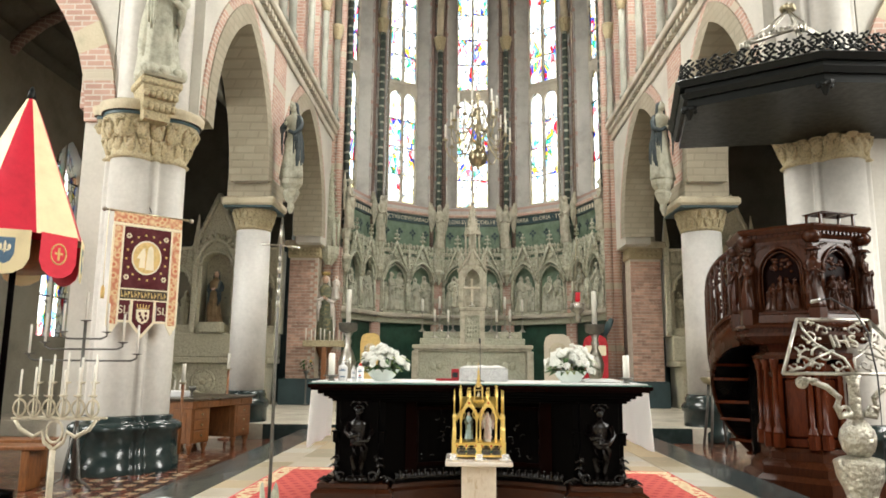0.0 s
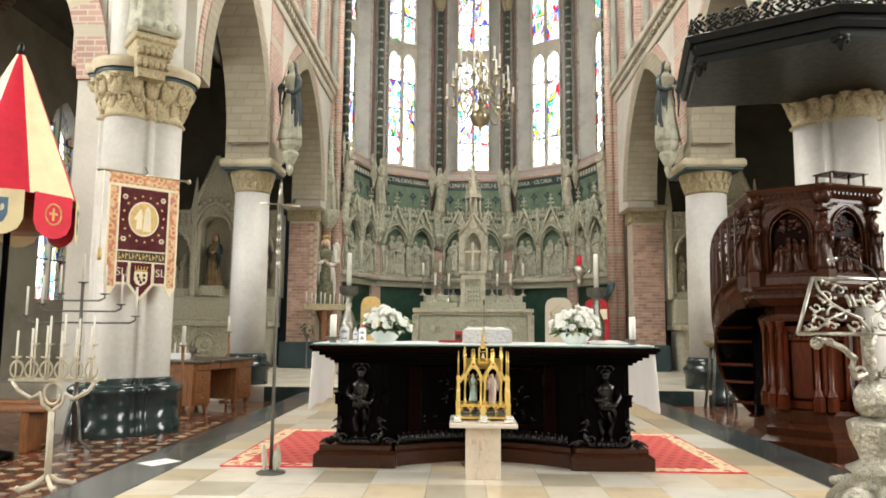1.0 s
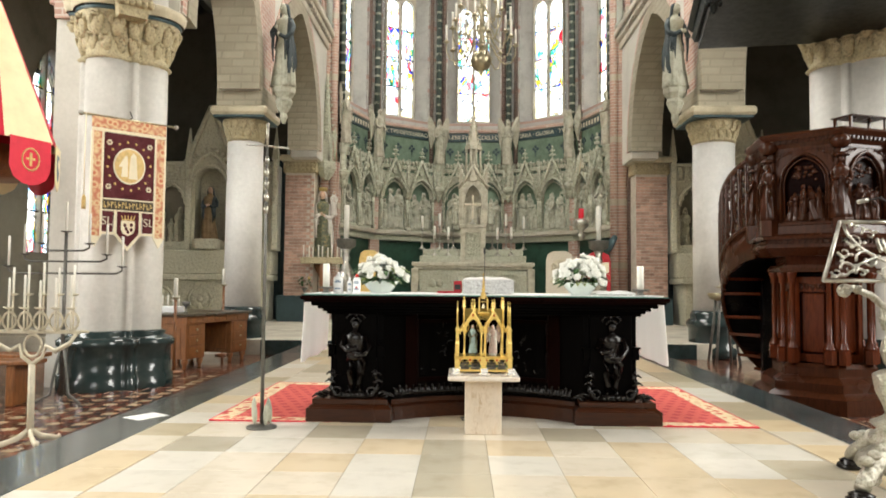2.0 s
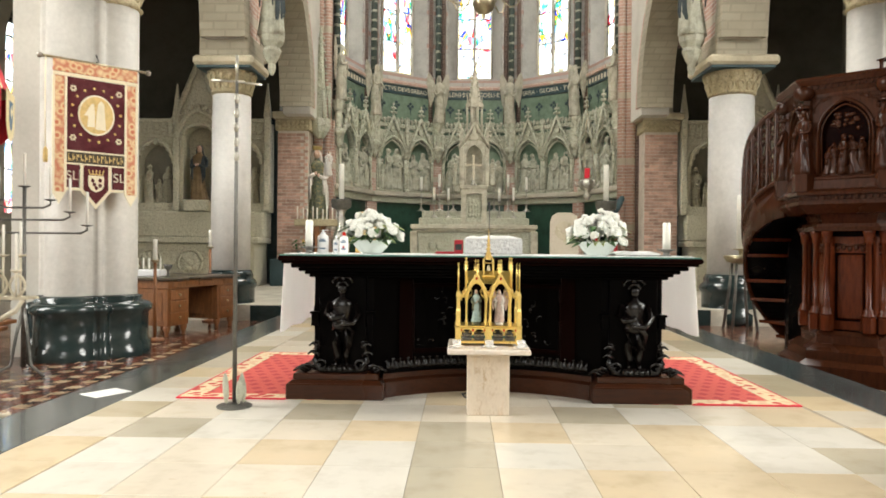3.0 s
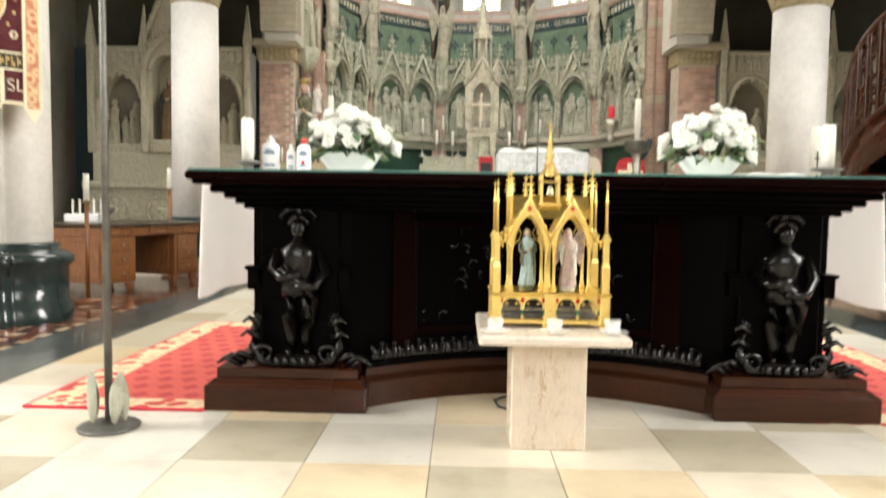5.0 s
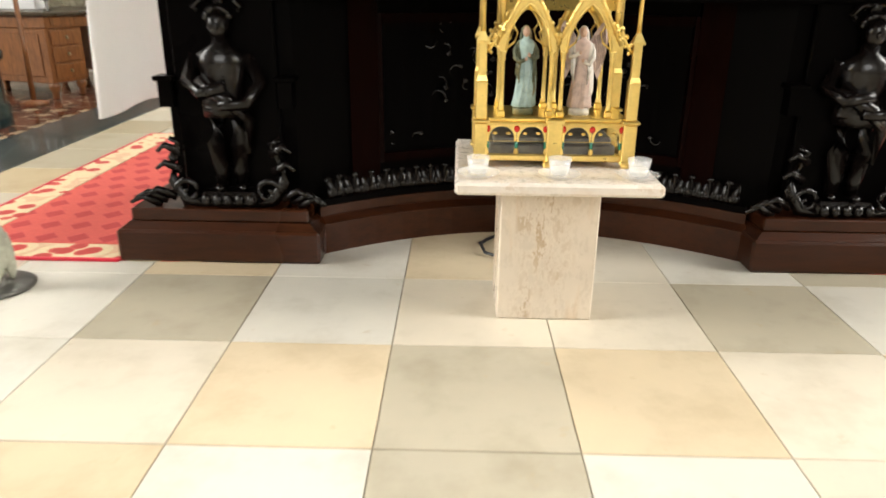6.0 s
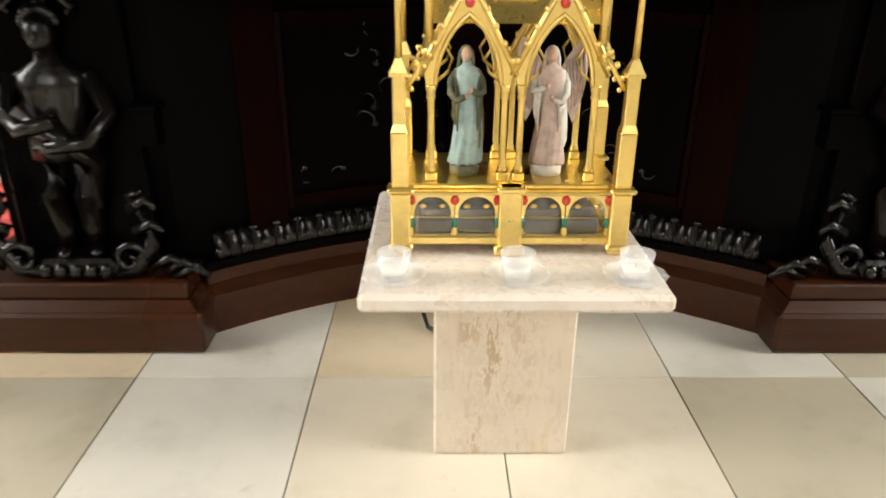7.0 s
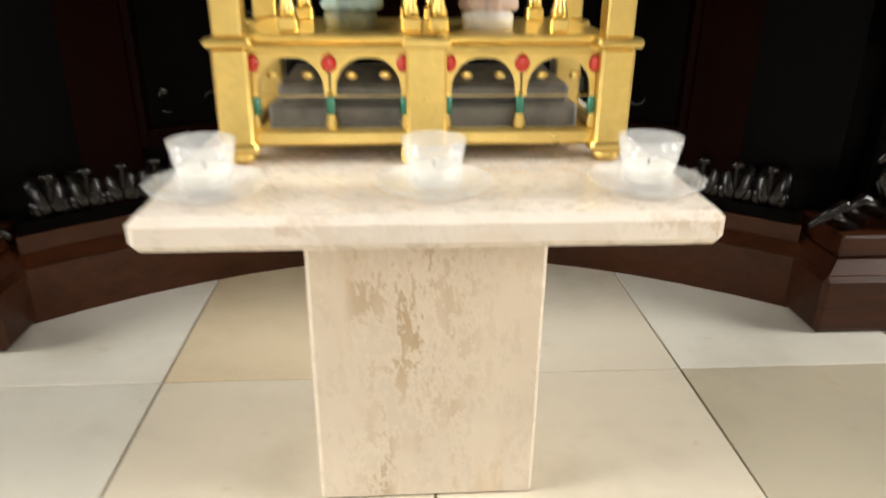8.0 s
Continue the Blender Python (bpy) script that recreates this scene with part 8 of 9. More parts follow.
UX, UY = -4.64, 7.45
umb = thing("ceremonial_umbrella", "Half-open red and cream striped processional umbrella on a dark pole", "umbrella", pose(UX, UY, 0))
N = 8
for k in range(N):
    a0, a1 = 2 * math.pi * k / N - 0.74, 2 * math.pi * (k + 1) / N - 0.74
    bm = bmesh.new()
    vs, fs = [], []
    prof = [(0.03, 3.80), (0.12, 3.60), (0.32, 3.10), (0.51, 2.62), (0.63, 2.30)]
    for r, z in prof:
        for j in range(5):
            a = a0 + (a1 - a0) * j / 4
            sag = 1 - 0.05 * math.sin(math.pi * j / 4) * (z < 3.4)
            vs.append((r * sag * math.cos(a), r * sag * math.sin(a), z))
    m0 = len(vs)
    vs += [(x * 0.985, y * 0.985, z - 0.004) for x, y, z in vs]
    for i in range(len(prof) - 1):
        for j in range(4):
            o = i * 5 + j
            fs += [(o, o + 1, o + 6, o + 5), (m0 + o, m0 + o + 5, m0 + o + 6, m0 + o + 1)]
    put(bm, vs, fs)
    red = k % 2
    panel = part("panel", bm, REDCLOTH if red else YELLOWCLOTH, umb)
    am = (a0 + a1) / 2
    mm = pose(0.60 * math.cos(am), 0.60 * math.sin(am), 2.28, 0, 0, math.degrees(am) + 90)
    bm = bmesh.new()
    w = 0.205
    plate(bm, [(-w, 0.03), (w, 0.03), (w, -0.24), (w * 0.8, -0.33), (w * 0.4, -0.38), (0, -0.395), (-w * 0.4, -0.38), (-w * 0.8, -0.33), (-w, -0.24)], [], -0.006, 0.0, mm)
    val = part("valance", bm, YELLOWCLOTH if red else REDCLOTH, panel)
    bm = bmesh.new()
    if red:
        plate(bm, [(-0.08, -0.05), (0.08, -0.05), (0.08, -0.20), (0.05, -0.27), (0, -0.30), (-0.05, -0.27), (-0.08, -0.20)], [], -0.010, -0.0065, mm)
        part("shield", bm, BLUECLOTH, panel, "grey-blue shield")
        bm = bmesh.new()
        for x, z, rx, rz in ((0, -0.14, 0.014, 0.06), (-0.035, -0.14, 0.016, 0.03), (0.035, -0.14, 0.016, 0.03), (0, -0.17, 0.04, 0.008)):
            ball(bm, (x, -0.011, z), (rx, 0.003, rz), mm, 0, 8, 5)
        part("lily", bm, CREAMCLOTH, panel)
    else:
        block(bm, -0.012, 0.012, -0.010, -0.0065, -0.22, -0.10, 0, mm)
        block(bm, -0.045, 0.045, -0.010, -0.0065, -0.165, -0.145, 0, mm)
        rod(bm, [(0.085 * math.cos(t), -0.007, -0.16 + 0.10 * math.sin(t)) for t in [j * 0.45 for j in range(15)]], 0.008, 6, mm)
        part("cross_mark", bm, GOLDCLOTH, panel)
part("pole", one(turned, [(0.03, TF), (0.03, 3.78)], seg=12), BLACKWOOD, umb)
part("cap", one(turned, [(0.045, 3.78), (0.035, 3.86), (0.012, 3.92)], seg=12), BLACKIRON, umb)
part("foot", one(turned, [(0.20, TF), (0.20, TF + 0.05), (0.05, TF + 0.09)], seg=20), BLACKWOOD, umb)
part("lining", one(turned, [(0.36, 1.98), (0.44, 2.05), (0.47, 2.25), (0.40, 2.26)], seg=24), OAK, umb, "brown inner frame")

rack = thing("votive_rack", "Cream wrought-iron votive candle rack on a twisted stem", "candle rack", pose(-3.38, 6.25, TF) @ Matrix.Diagonal((0.78, 0.78, 1.0, 1.0)))
bm = bmesh.new()
turned(bm, [(0.03, 0.10), (0.028, 0.60)], seg=10, wave=lambda a, z: 1 + 0.22 * math.sin(3 * a + 60 * z))
part("stem", bm, WHITEIRON, rack)
for k in range(4):
    a = radians(45 + 90 * k)
    part("foot", one(rod, [(0, 0, 0.12), (0.10 * math.cos(a), 0.10 * math.sin(a), 0.06), (0.24 * math.cos(a), 0.24 * math.sin(a), 0.03), (0.27 * math.cos(a), 0.27 * math.sin(a), 0.05)], 0.022, 8), WHITEIRON, rack)
for s in (-1, 1):
    part("arm", one(rod, [(0, 0, 0.60), (s * 0.10, 0, 0.66), (s * 0.13, 0, 0.74), (s * 0.22, 0, 0.70), (s * 0.36, 0, 0.76), (s * 0.42, 0, 0.83)], 0.018, 8), WHITEIRON, rack)
part("ring", one(rod, [(0.085 * math.cos(t), 0, 0.74 + 0.085 * math.sin(t)) for t in [j * 0.45 for j in range(15)]], 0.013, 8), WHITEIRON, rack)
bm = bmesh.new()
block(bm, -0.46, 0.46, -0.015, 0.015, 0.83, 0.85, 0.004)
block(bm, -0.46, 0.46, 0.135, 0.165, 0.83, 0.85, 0.004)
part("shelf_bar", bm, WHITEIRON, rack)
for i in range(6):
    x = -0.38 + i * 0.152
    part("scroll_ring", one(rod, [(x + 0.065 * math.cos(t), -0.012, 0.925 + 0.065 * math.sin(t)) for t in [j * 0.45 for j in range(15)]], 0.011, 7), WHITEIRON, rack)
    for y, z in ((-0.03, 1.02), (0.15, 1.12)):
        if y > 0 and i == 5:
            continue
        xx = x + (0.0 if y < 0 else 0.076)
        bm = bmesh.new()
        rod(bm, [(xx, y, 0.85), (xx, y, z)], 0.009, 7)
        turned(bm, [(0.012, z - 0.01), (0.045, z), (0.048, z + 0.008), (0.02, z + 0.008)], xx, y, 12)
        cup = part("candle_cup", bm, WHITEIRON, rack)
        part("candle", one(flame_candle, xx, y, z + 0.008, 0.011, 0.20 + 0.02 * ((i * 7) % 3)), WAX, cup, "thin white candle")

tree = thing("candle_stand", "Tall grey iron candle tree with curved arms and white candles", "candle stand", pose(-4.15, 8.0, TF))
part("stem", one(turned, [(0.022, 0.08), (0.018, 1.0), (0.016, 1.72)], seg=10), IRON, tree)
for k in range(3):
    a = radians(100 + 120 * k)
    part("leg", one(rod, [(0, 0, 0.65), (0.06 * math.cos(a), 0.06 * math.sin(a), 0.35), (0.10 * math.cos(a), 0.10 * math.sin(a), 0.10), (0.26 * math.cos(a), 0.26 * math.sin(a), 0.015)], 0.014, 8), IRON, tree)
for z, w, n in ((1.30, 0.58, 1), (1.42, 0.42, 1), (1.53, 0.24, 1), (1.72, 0.0, 0)):
    for s in ((-1, 1) if w else (0,)):
        if w:
            part("arm", one(rod, [(0, 0, z), (s * w * 0.5, 0, z + 0.0), (s * (w - 0.06), 0, z), (s * w, 0, z + 0.03), (s * w, 0, z + 0.07)], 0.010, 7), IRON, tree)
        zz = z + 0.07 if w else z
        part("drip_pan", one(turned, [(0.012, zz - 0.01), (0.05, zz), (0.052, zz + 0.006), (0.02, zz + 0.006)], s * w, 0, 12), IRON, tree)
        part("candle", one(flame_candle, s * w, 0, zz + 0.006, 0.012, 0.30), WAX, tree, "slim white candle")

dk = thing("writing_desk", "Brown oak pedestal desk with panelled sides and leather top", "desk", pose(-4.28, 11.62, TF, 0, 0, -16))
part("top", one(block, -0.58, 0.58, -0.80, 0.80, 0.735, 0.77, 0.008), wood("dark_desk_top", (0.06, 0.04, 0.02), 0.3), dk)
part("apron", one(block, -0.54, 0.54, -0.76, 0.76, 0.63, 0.735, 0.006), OAK, dk)
for y0, y1 in ((-0.75, -0.32), (0.32, 0.75)):
    ped = part("pedestal", one(block, -0.52, 0.52, y0, y1, 0.14, 0.63, 0.008), OAK, dk)
    for z in (0.18, 0.33, 0.48):
        part("drawer", one(block, 0.521, 0.535, y0 + 0.04, y1 - 0.04, z, z + 0.13, 0.004), OAK, ped)
        part("knob", one(ball, (0.545, (y0 + y1) / 2, z + 0.065), 0.016), BRASS, ped)
    part("side_panel", one(block, -0.44, 0.44, y0 - 0.012, y0 - 0.001, 0.20, 0.58, 0.005), OAK, ped)
    for x in (-0.47, 0.47):
        for y in (y0 + 0.05, y1 - 0.05):
            part("leg", one(turned, [(0.045, 0.14), (0.05, 0.10), (0.028, 0.05), (0.03, 0.0)], x, y, 10), OAK, ped)
for i in range(5):
    part("drawer_front", one(block, 0.541, 0.55, -0.70 + i * 0.285, -0.70 + i * 0.285 + 0.25, 0.65, 0.72, 0.003), OAK, dk)
tr = thing("candle_tray", "White tray with short candles standing on the desk", "candle tray", pose(-4.50, 11.35, TF + 0.7705))
part("tray", one(block, -0.20, 0.20, -0.12, 0.12, 0, 0.09, 0.01), PLASTIC, tr)
for i in range(5):
    part("candle", one(flame_candle, -0.16 + 0.08 * i, 0, 0.09, 0.012, 0.16), WAX, tr)
cp = tagged(part("metal_cup", one(turned, [(0.04, 0), (0.012, 0.02), (0.012, 0.08), (0.05, 0.12), (0.06, 0.17), (0.055, 0.17), (0.01, 0.09)], seg=16), IRON, None, "", pose(-4.15, 11.15, TF + 0.7705)), "Small dark metal cup standing on the desk", "cup")
for x, y, hh in ((-4.02, 10.45, 0.98), (-4.15, 12.75, 1.15)):
    tc = thing("torch_candle", "Processional candle on a brown wooden staff", "candle", pose(x, y, TF), "processional candles")
    part("staff", one(turned, [(0.022, 0.0), (0.020, hh)], seg=10), OAK, tc)
    part("pan", one(turned, [(0.02, hh), (0.065, hh + 0.03), (0.02, hh + 0.035)], seg=14), BRASS, tc)
    part("wax", one(flame_candle, 0, 0, hh + 0.033, 0.028, 0.26), WAX, tc)
    part("foot", one(turned, [(0.12, 0.0), (0.12, 0.02), (0.03, 0.04)], seg=14), OAK, tc)

for k, (x, y) in enumerate(((-5.1, 7.9), (-5.4, 8.5))):
    be = thing("bench", "Low brown oak church bench in the transept", "bench", pose(x, y, TF, 0, 0, 4), "benches")
    part("seat", one(block, -0.9, 0.75, -0.16, 0.16, 0.40, 0.44, 0.008), OAK, be)
    for xx in (-0.6, 0.55):
        part("leg", one(block, xx - 0.04, xx + 0.04, -0.15, 0.15, 0.0, 0.40, 0.01), OAK, be)

# ---------------------------------------------------------------- choir: high altar
HALTAR = surface("grey_beige_altar_stone", (0.46, 0.43, 0.33), 0.7, spread=0.35, scale=6, fine=40, relief=0.4)
HA = thing("high_altar", "Carved grey stone high altar with gabled tabernacle spire", "high altar", pose(0.16, 21.1, CF))
bm = bmesh.new()
block(bm, -1.75, 1.75, 0.0, 0.9, 1.46, 1.58, 0.02)
block(bm, -1.70, 1.70, 0.05, 0.9, 1.38, 1.46, 0.02)
part("mensa", bm, HALTAR, HA)
part("frontal", one(block, -1.60, 1.60, 0.12, 0.9, 0.0, 1.38, 0.02), RETABLE, HA)
for cx in (-1.05, 0, 1.05):
    bm = bmesh.new()
    plate(bm, [(cx - 0.46, 0.62), (cx + 0.46, 0.62), (cx + 0.46, 1.32), (cx - 0.46, 1.32)], [[(cx + 0.29 * math.cos(t), 0.97 + 0.29 * math.sin(t)) for t in [k * 0.3142 for k in range(20)]]], 0.06, 0.118)
    for t in (-1, 1):
        ball(bm, (cx + 0.1 * t, 0.11, 0.97), (0.1, 0.04, 0.12), seg=8, rings=5)
    part("roundel", bm, RETABLE, HA, "carved stone roundel panel")
for s in (-1, 1):
    part("side_pier", one(block, s * 1.66 - 0.10, s * 1.66 + 0.10, 0.02, 0.5, 0.0, 1.40, 0.02), HALTAR, HA)
for i, (z0, z1, y0) in enumerate(((1.58, 1.78, 0.42), (1.78, 1.98, 0.58))):
    part("gradine", one(block, -1.55 + i * 0.08, 1.55 - i * 0.08, y0, 0.9, z0, z1, 0.02), RETABLE, HA)
bm = bmesh.new()
plate(bm, [(-0.36, 1.58), (0.36, 1.58), (0.36, 2.58), (-0.36, 2.58)], [[(-0.22, 1.66), (0.22, 1.66), (0.22, 2.45), (-0.22, 2.45)]], 0.24, 0.40)
block(bm, -0.40, 0.40, 0.20, 0.86, 2.58, 2.68, 0.02)
part("tabernacle", bm, HALTAR, HA)
bm = bmesh.new()
block(bm, -0.22, 0.22, 0.34, 0.40, 1.66, 2.45, 0.01)
for k in range(14):
    ball(bm, (-0.12 + 0.08 * (k % 4), 0.335, 1.85 + 0.13 * (k // 4)), (0.045, 0.02, 0.06), seg=7, rings=5)
part("tabernacle_door", bm, RETABLE, HA, "embossed silvery door")
bm = bmesh.new()
for s in (-1, 1):
    block(bm, s * 0.36 - 0.06, s * 0.36 + 0.06, 0.28, 0.44, 2.68, 3.75, 0.01)
    prism(bm, octagon(s * 0.36, 0.36, 0.09, 45, 4), 3.75, 4.45, top=octagon(s * 0.36, 0.36, 0.015, 45, 4))
    block(bm, s * 0.52 - 0.05, s * 0.52 + 0.05, 0.40, 0.52, 2.68, 3.3, 0.01)
    for q in range(5):
        ball(bm, (s * (0.36 + 0.07), 0.36, 3.82 + 0.12 * q), 0.035, seg=6, rings=5)
    rod(bm, [(s * 0.42, 0.30, 3.72), (0, 0.28, 4.42)], 0.04, 7)
plate(bm, [(-0.30, 2.69), (-0.30, 3.75), (0, 4.32), (0.30, 3.75), (0.30, 2.69)] + list(reversed(arched(0, 0.23, 2.69, 3.45, 0.38)[:])), [], 0.31, 0.40)
block(bm, -0.34, 0.34, 0.66, 0.72, 2.68, 3.9, 0.01)
part("canopy", bm, HALTAR, HA, "gabled stone canopy")
bm = bmesh.new()
for k in range(8):
    x, y = octagon(0, 0.5, 0.22)[k]
    rod(bm, [(x, y, 4.1), (x, y, 4.95)], 0.03, 7)
    prism(bm, octagon(x, y, 0.04, 45, 4), 4.95, 5.25, top=octagon(x, y, 0.005, 45, 4))
prism(bm, octagon(0, 0.5, 0.27), 3.95, 4.12)
prism(bm, octagon(0, 0.5, 0.27), 4.88, 4.98)
prism(bm, octagon(0, 0.5, 0.10), 4.1, 4.9)
prism(bm, octagon(0, 0.5, 0.20), 4.98, 6.02, top=octagon(0, 0.5, 0.02))
for q in range(7):
    for k in range(4):
        rr = 0.20 * (1 - q / 7.5) + 0.015
        a = radians(45 + 90 * k)
        ball(bm, (rr * math.cos(a), 0.5 + rr * math.sin(a), 5.05 + 0.135 * q), 0.035, seg=6, rings=4)
ball(bm, (0, 0.5, 6.06), 0.05)
block(bm, -0.015, 0.015, 0.485, 0.515, 6.05, 6.25)
block(bm, -0.06, 0.06, 0.485, 0.515, 6.15, 6.18)
part("spire", bm, HALTAR, HA, "crocketed stone spire")
for s in (-1, 1):
    bm = bmesh.new()
    robed(bm, 0.75, None, 0, 90 + s, head=0)
    part("canopy_figure", bm, STATUE, HA, m=pose(s * 0.52, 0.46, 3.302 - 0.6 + 0.0, 0, 0, 0) @ Matrix.Translation((0, 0, 0)))
cr = thing("altar_cross", "Bright silver standing crucifix before the tabernacle canopy", "cross", pose(0.14, 21.35, CF + 2.68))
part("foot", one(turned, [(0.10, 0), (0.09, 0.03), (0.03, 0.08), (0.025, 0.16)], seg=14), SILVER, cr)
bm = bmesh.new()
block(bm, -0.03, 0.03, -0.015, 0.015, 0.15, 0.80, 0.006)
block(bm, -0.20, 0.20, -0.016, 0.014, 0.54, 0.60, 0.006)
for x, z in ((-0.21, 0.57), (0.21, 0.57), (0, 0.81)):
    ball(bm, (x, 0, z), (0.04, 0.02, 0.04), seg=8, rings=5)
part("cross", bm, CREAMPAINT, cr)
for s in (-1, 1):
    for x, y, zf, hh in ((1.50, 21.85, 1.98, 0.62), (1.12, 21.62, 1.78, 0.50), (0.98, 21.85, 1.98, 0.70), (0.72, 21.62, 1.78, 0.48), (0.58, 21.85, 1.98, 0.75)):
        xx = 0.16 + s * x
        cs = thing("candlestick", "Slim tarnished brass altar candlestick with white candle", "candlestick", pose(xx, y, CF + zf), "high altar candlesticks")
        part("stick", one(turned, [(0.10, 0), (0.10, 0.02), (0.04, 0.07), (0.02, 0.12), (0.03, 0.18), (0.016, 0.22), (0.014, hh - 0.08), (0.03, hh - 0.05), (0.05, hh - 0.01), (0.05, hh)], seg=12), SILVER, cs)
        part("candle", one(flame_candle, 0, 0, hh, 0.036, 0.36), WAX, cs)

# tall candlesticks, seats, lamp, disc, Madonna
for s in (-1, 1):
    x = 0.05 + s * 2.68
    cs = thing("tall_candlestick", "Tall embossed silver candlestick with a thick white candle", "candlestick", pose(x, 16.0, CF), "tall candlesticks")
    part("stand", one(turned, [(0.22, 0), (0.23, 0.06), (0.15, 0.12), (0.08, 0.25), (0.07, 0.6), (0.16, 0.85), (0.19, 1.05), (0.13, 1.25), (0.06, 1.40), (0.09, 1.50), (0.06, 1.58), (0.11, 1.70)], seg=20, wave=lambda a, z: 1 + 0.06 * math.sin(8 * a)), SILVER, cs)
    part("drip_pan", one(turned, [(0.08, 1.68), (0.20, 1.74), (0.215, 1.88), (0.22, 1.90), (0.20, 1.90), (0.06, 1.86)], seg=20), IRON, cs)
    part("candle", one(flame_candle, 0, 0, 1.87, 0.055, 0.76), WAX, cs)
PALEBACK = carved("grey_beige_embroidery", (0.52, 0.46, 0.36), 0.8, 0.5, 26, dark=0.6)
for x, y, w, hh, lab, body, mark in ((-2.45, 18.2, 0.25, 1.78, "Round-backed gold brocade sanctuary chair", GOLDCLOTH, ROSECLOTH), (2.22, 18.0, 0.33, 1.78, "Round-backed pale grey-beige sanctuary chair with embroidered medallion", PALEBACK, ROSECLOTH), (3.15, 18.0, 0.30, 1.76, "Red velvet sanctuary chair with cream cross on its back", REDPAINT, CREAMCLOTH)):
    ch = thing("sanctuary_chair", lab, "chair", pose(x, y, CF), "sanctuary chairs")
    bm = bmesh.new()
    plate(bm, [(-w, 0.45), (w, 0.45), (w, hh - 0.22), (w * 0.85, hh - 0.07), (w * 0.45, hh), (-w * 0.45, hh), (-w * 0.85, hh - 0.07), (-w, hh - 0.22)], [], 0.20, 0.28)
    part("backrest", bm, body, ch)
    bm = bmesh.new()
    if mark is CREAMCLOTH:
        block(bm, -w * 0.22, w * 0.22, 0.19, 0.199, 0.75, hh - 0.1)
        block(bm, -w * 0.85, w * 0.85, 0.188, 0.198, hh - 0.50, hh - 0.25)
    else:
        for r_ in (0.62, 0.52, 0.22):
            rod(bm, [(w * r_ * math.cos(j * 0.33), 0.197, hh - 0.42 + w * r_ * math.sin(j * 0.33)) for j in range(20)], 0.012, 6)
        for j in range(8):
            ball(bm, (w * 0.38 * math.cos(j * 0.785), 0.197, hh - 0.42 + w * 0.38 * math.sin(j * 0.785)), (0.03, 0.010, 0.03), seg=7, rings=4)
    part("emblem", bm, CREAMCLOTH if mark is CREAMCLOTH else OCHRE, ch)
    part("seat", one(block, -w, w, -0.28, 0.20, 0.40, 0.50, 0.02), body, ch)
    for xx in (-w + 0.04, w - 0.04):
        for yy in (-0.24, 0.22):
            part("leg", one(block, xx - 0.03, xx + 0.03, yy - 0.03, yy + 0.03, 0, 0.40, 0.006), OAK, ch)
lamp = thing("sanctuary_lamp", "Hanging silver sanctuary lamp with a lit red glass", "lamp", pose(2.80, 18.6, 0.12))
bm = bmesh.new()
turned(bm, [(0.02, 2.02), (0.06, 2.06), (0.10, 2.14), (0.05, 2.22), (0.16, 2.34), (0.20, 2.44), (0.14, 2.52), (0.06, 2.56)], seg=18, wave=lambda a, z: 1 + 0.10 * math.sin(7 * a))
for k in range(6):
    a = radians(60 * k)
    rod(bm, [(0.15 * math.cos(a), 0.15 * math.sin(a), 2.40), (0.26 * math.cos(a), 0.26 * math.sin(a), 2.38), (0.28 * math.cos(a), 0.28 * math.sin(a), 2.50)], 0.02, 7)
part("bowl", bm, SILVER, lamp)
part("red_glass", one(turned, [(0.05, 2.56), (0.065, 2.60), (0.07, 2.80), (0.06, 2.80)], seg=14), REDGLOW, lamp, "lit red glass cup")
for k in range(3):
    a = radians(120 * k)
    part("chain", one(rod, [(0.2 * math.cos(a), 0.2 * math.sin(a), 2.5), (0, 0, 4.2)], 0.006, 5), BRASS, lamp)
part("cord", one(rod, [(0, 0, 4.2), (0, 0, 17.0)], 0.006, 5), BRASS, lamp)
tagged(part("wall_disc", one(turned, [(0.24, 0), (0.26, 0.03), (0.24, 0.09), (0.1, 0.13)], seg=22), TEAL, None, "", pose(3.63, 18.80, 2.03, 0, -65, 0)), "Dark green round metal disc on the brick shaft", "gong")
mad = bmesh.new()
robed(mad, 1.72, None, 0, 21, head=1, robe2=2)
robed(mad, 0.6, Matrix.Translation((0.27, -0.13, 1.08)), 2, 22, head=1)
turned(mad, [(0.10, 1.70), (0.12, 1.76), (0.12, 1.78)], 0, 0, 10, mi=3)
tagged(part("madonna_statue", mad, [GREENROBE, SKIN, IVORY, GOLDPAINT], None, "", pose(-3.66, 18.55, 1.62, 0, 0, 12)), "Painted mother and child statue with white veil and green-gold robe", "statue")
tagged(part("statue_bracket", one(turned, [(0.05, 1.1), (0.22, 1.45), (0.30, 1.55), (0.30, 1.62)], seg=14), OAK, None, "", pose(-3.66, 18.60, 0)), "Brown wooden wall bracket under the statue", "bracket")
cn = thing("statue_canopy", "Small carved grey stone canopy spire over the statue", "canopy", pose(-3.62, 18.68, 0))
part("canopy_base", one(turned, [(0.10, 3.62), (0.20, 3.76), (0.25, 3.90), (0.25, 4.05), (0.22, 4.10)], seg=8, smooth=False), RETABLE, cn)
bm = bmesh.new()
for k in range(6):
    x, y = octagon(0, 0, 0.22, 0, 6)[k]
    rod(bm, [(x, y, 4.08), (x, y, 4.75)], 0.035, 6)
    prism(bm, octagon(x, y, 0.06, 45, 4), 4.75, 4.98, top=octagon(x, y, 0.01, 45, 4))
prism(bm, octagon(0, 0, 0.17, 0, 6), 4.08, 6.3, top=octagon(0, 0, 0.03, 0, 6))
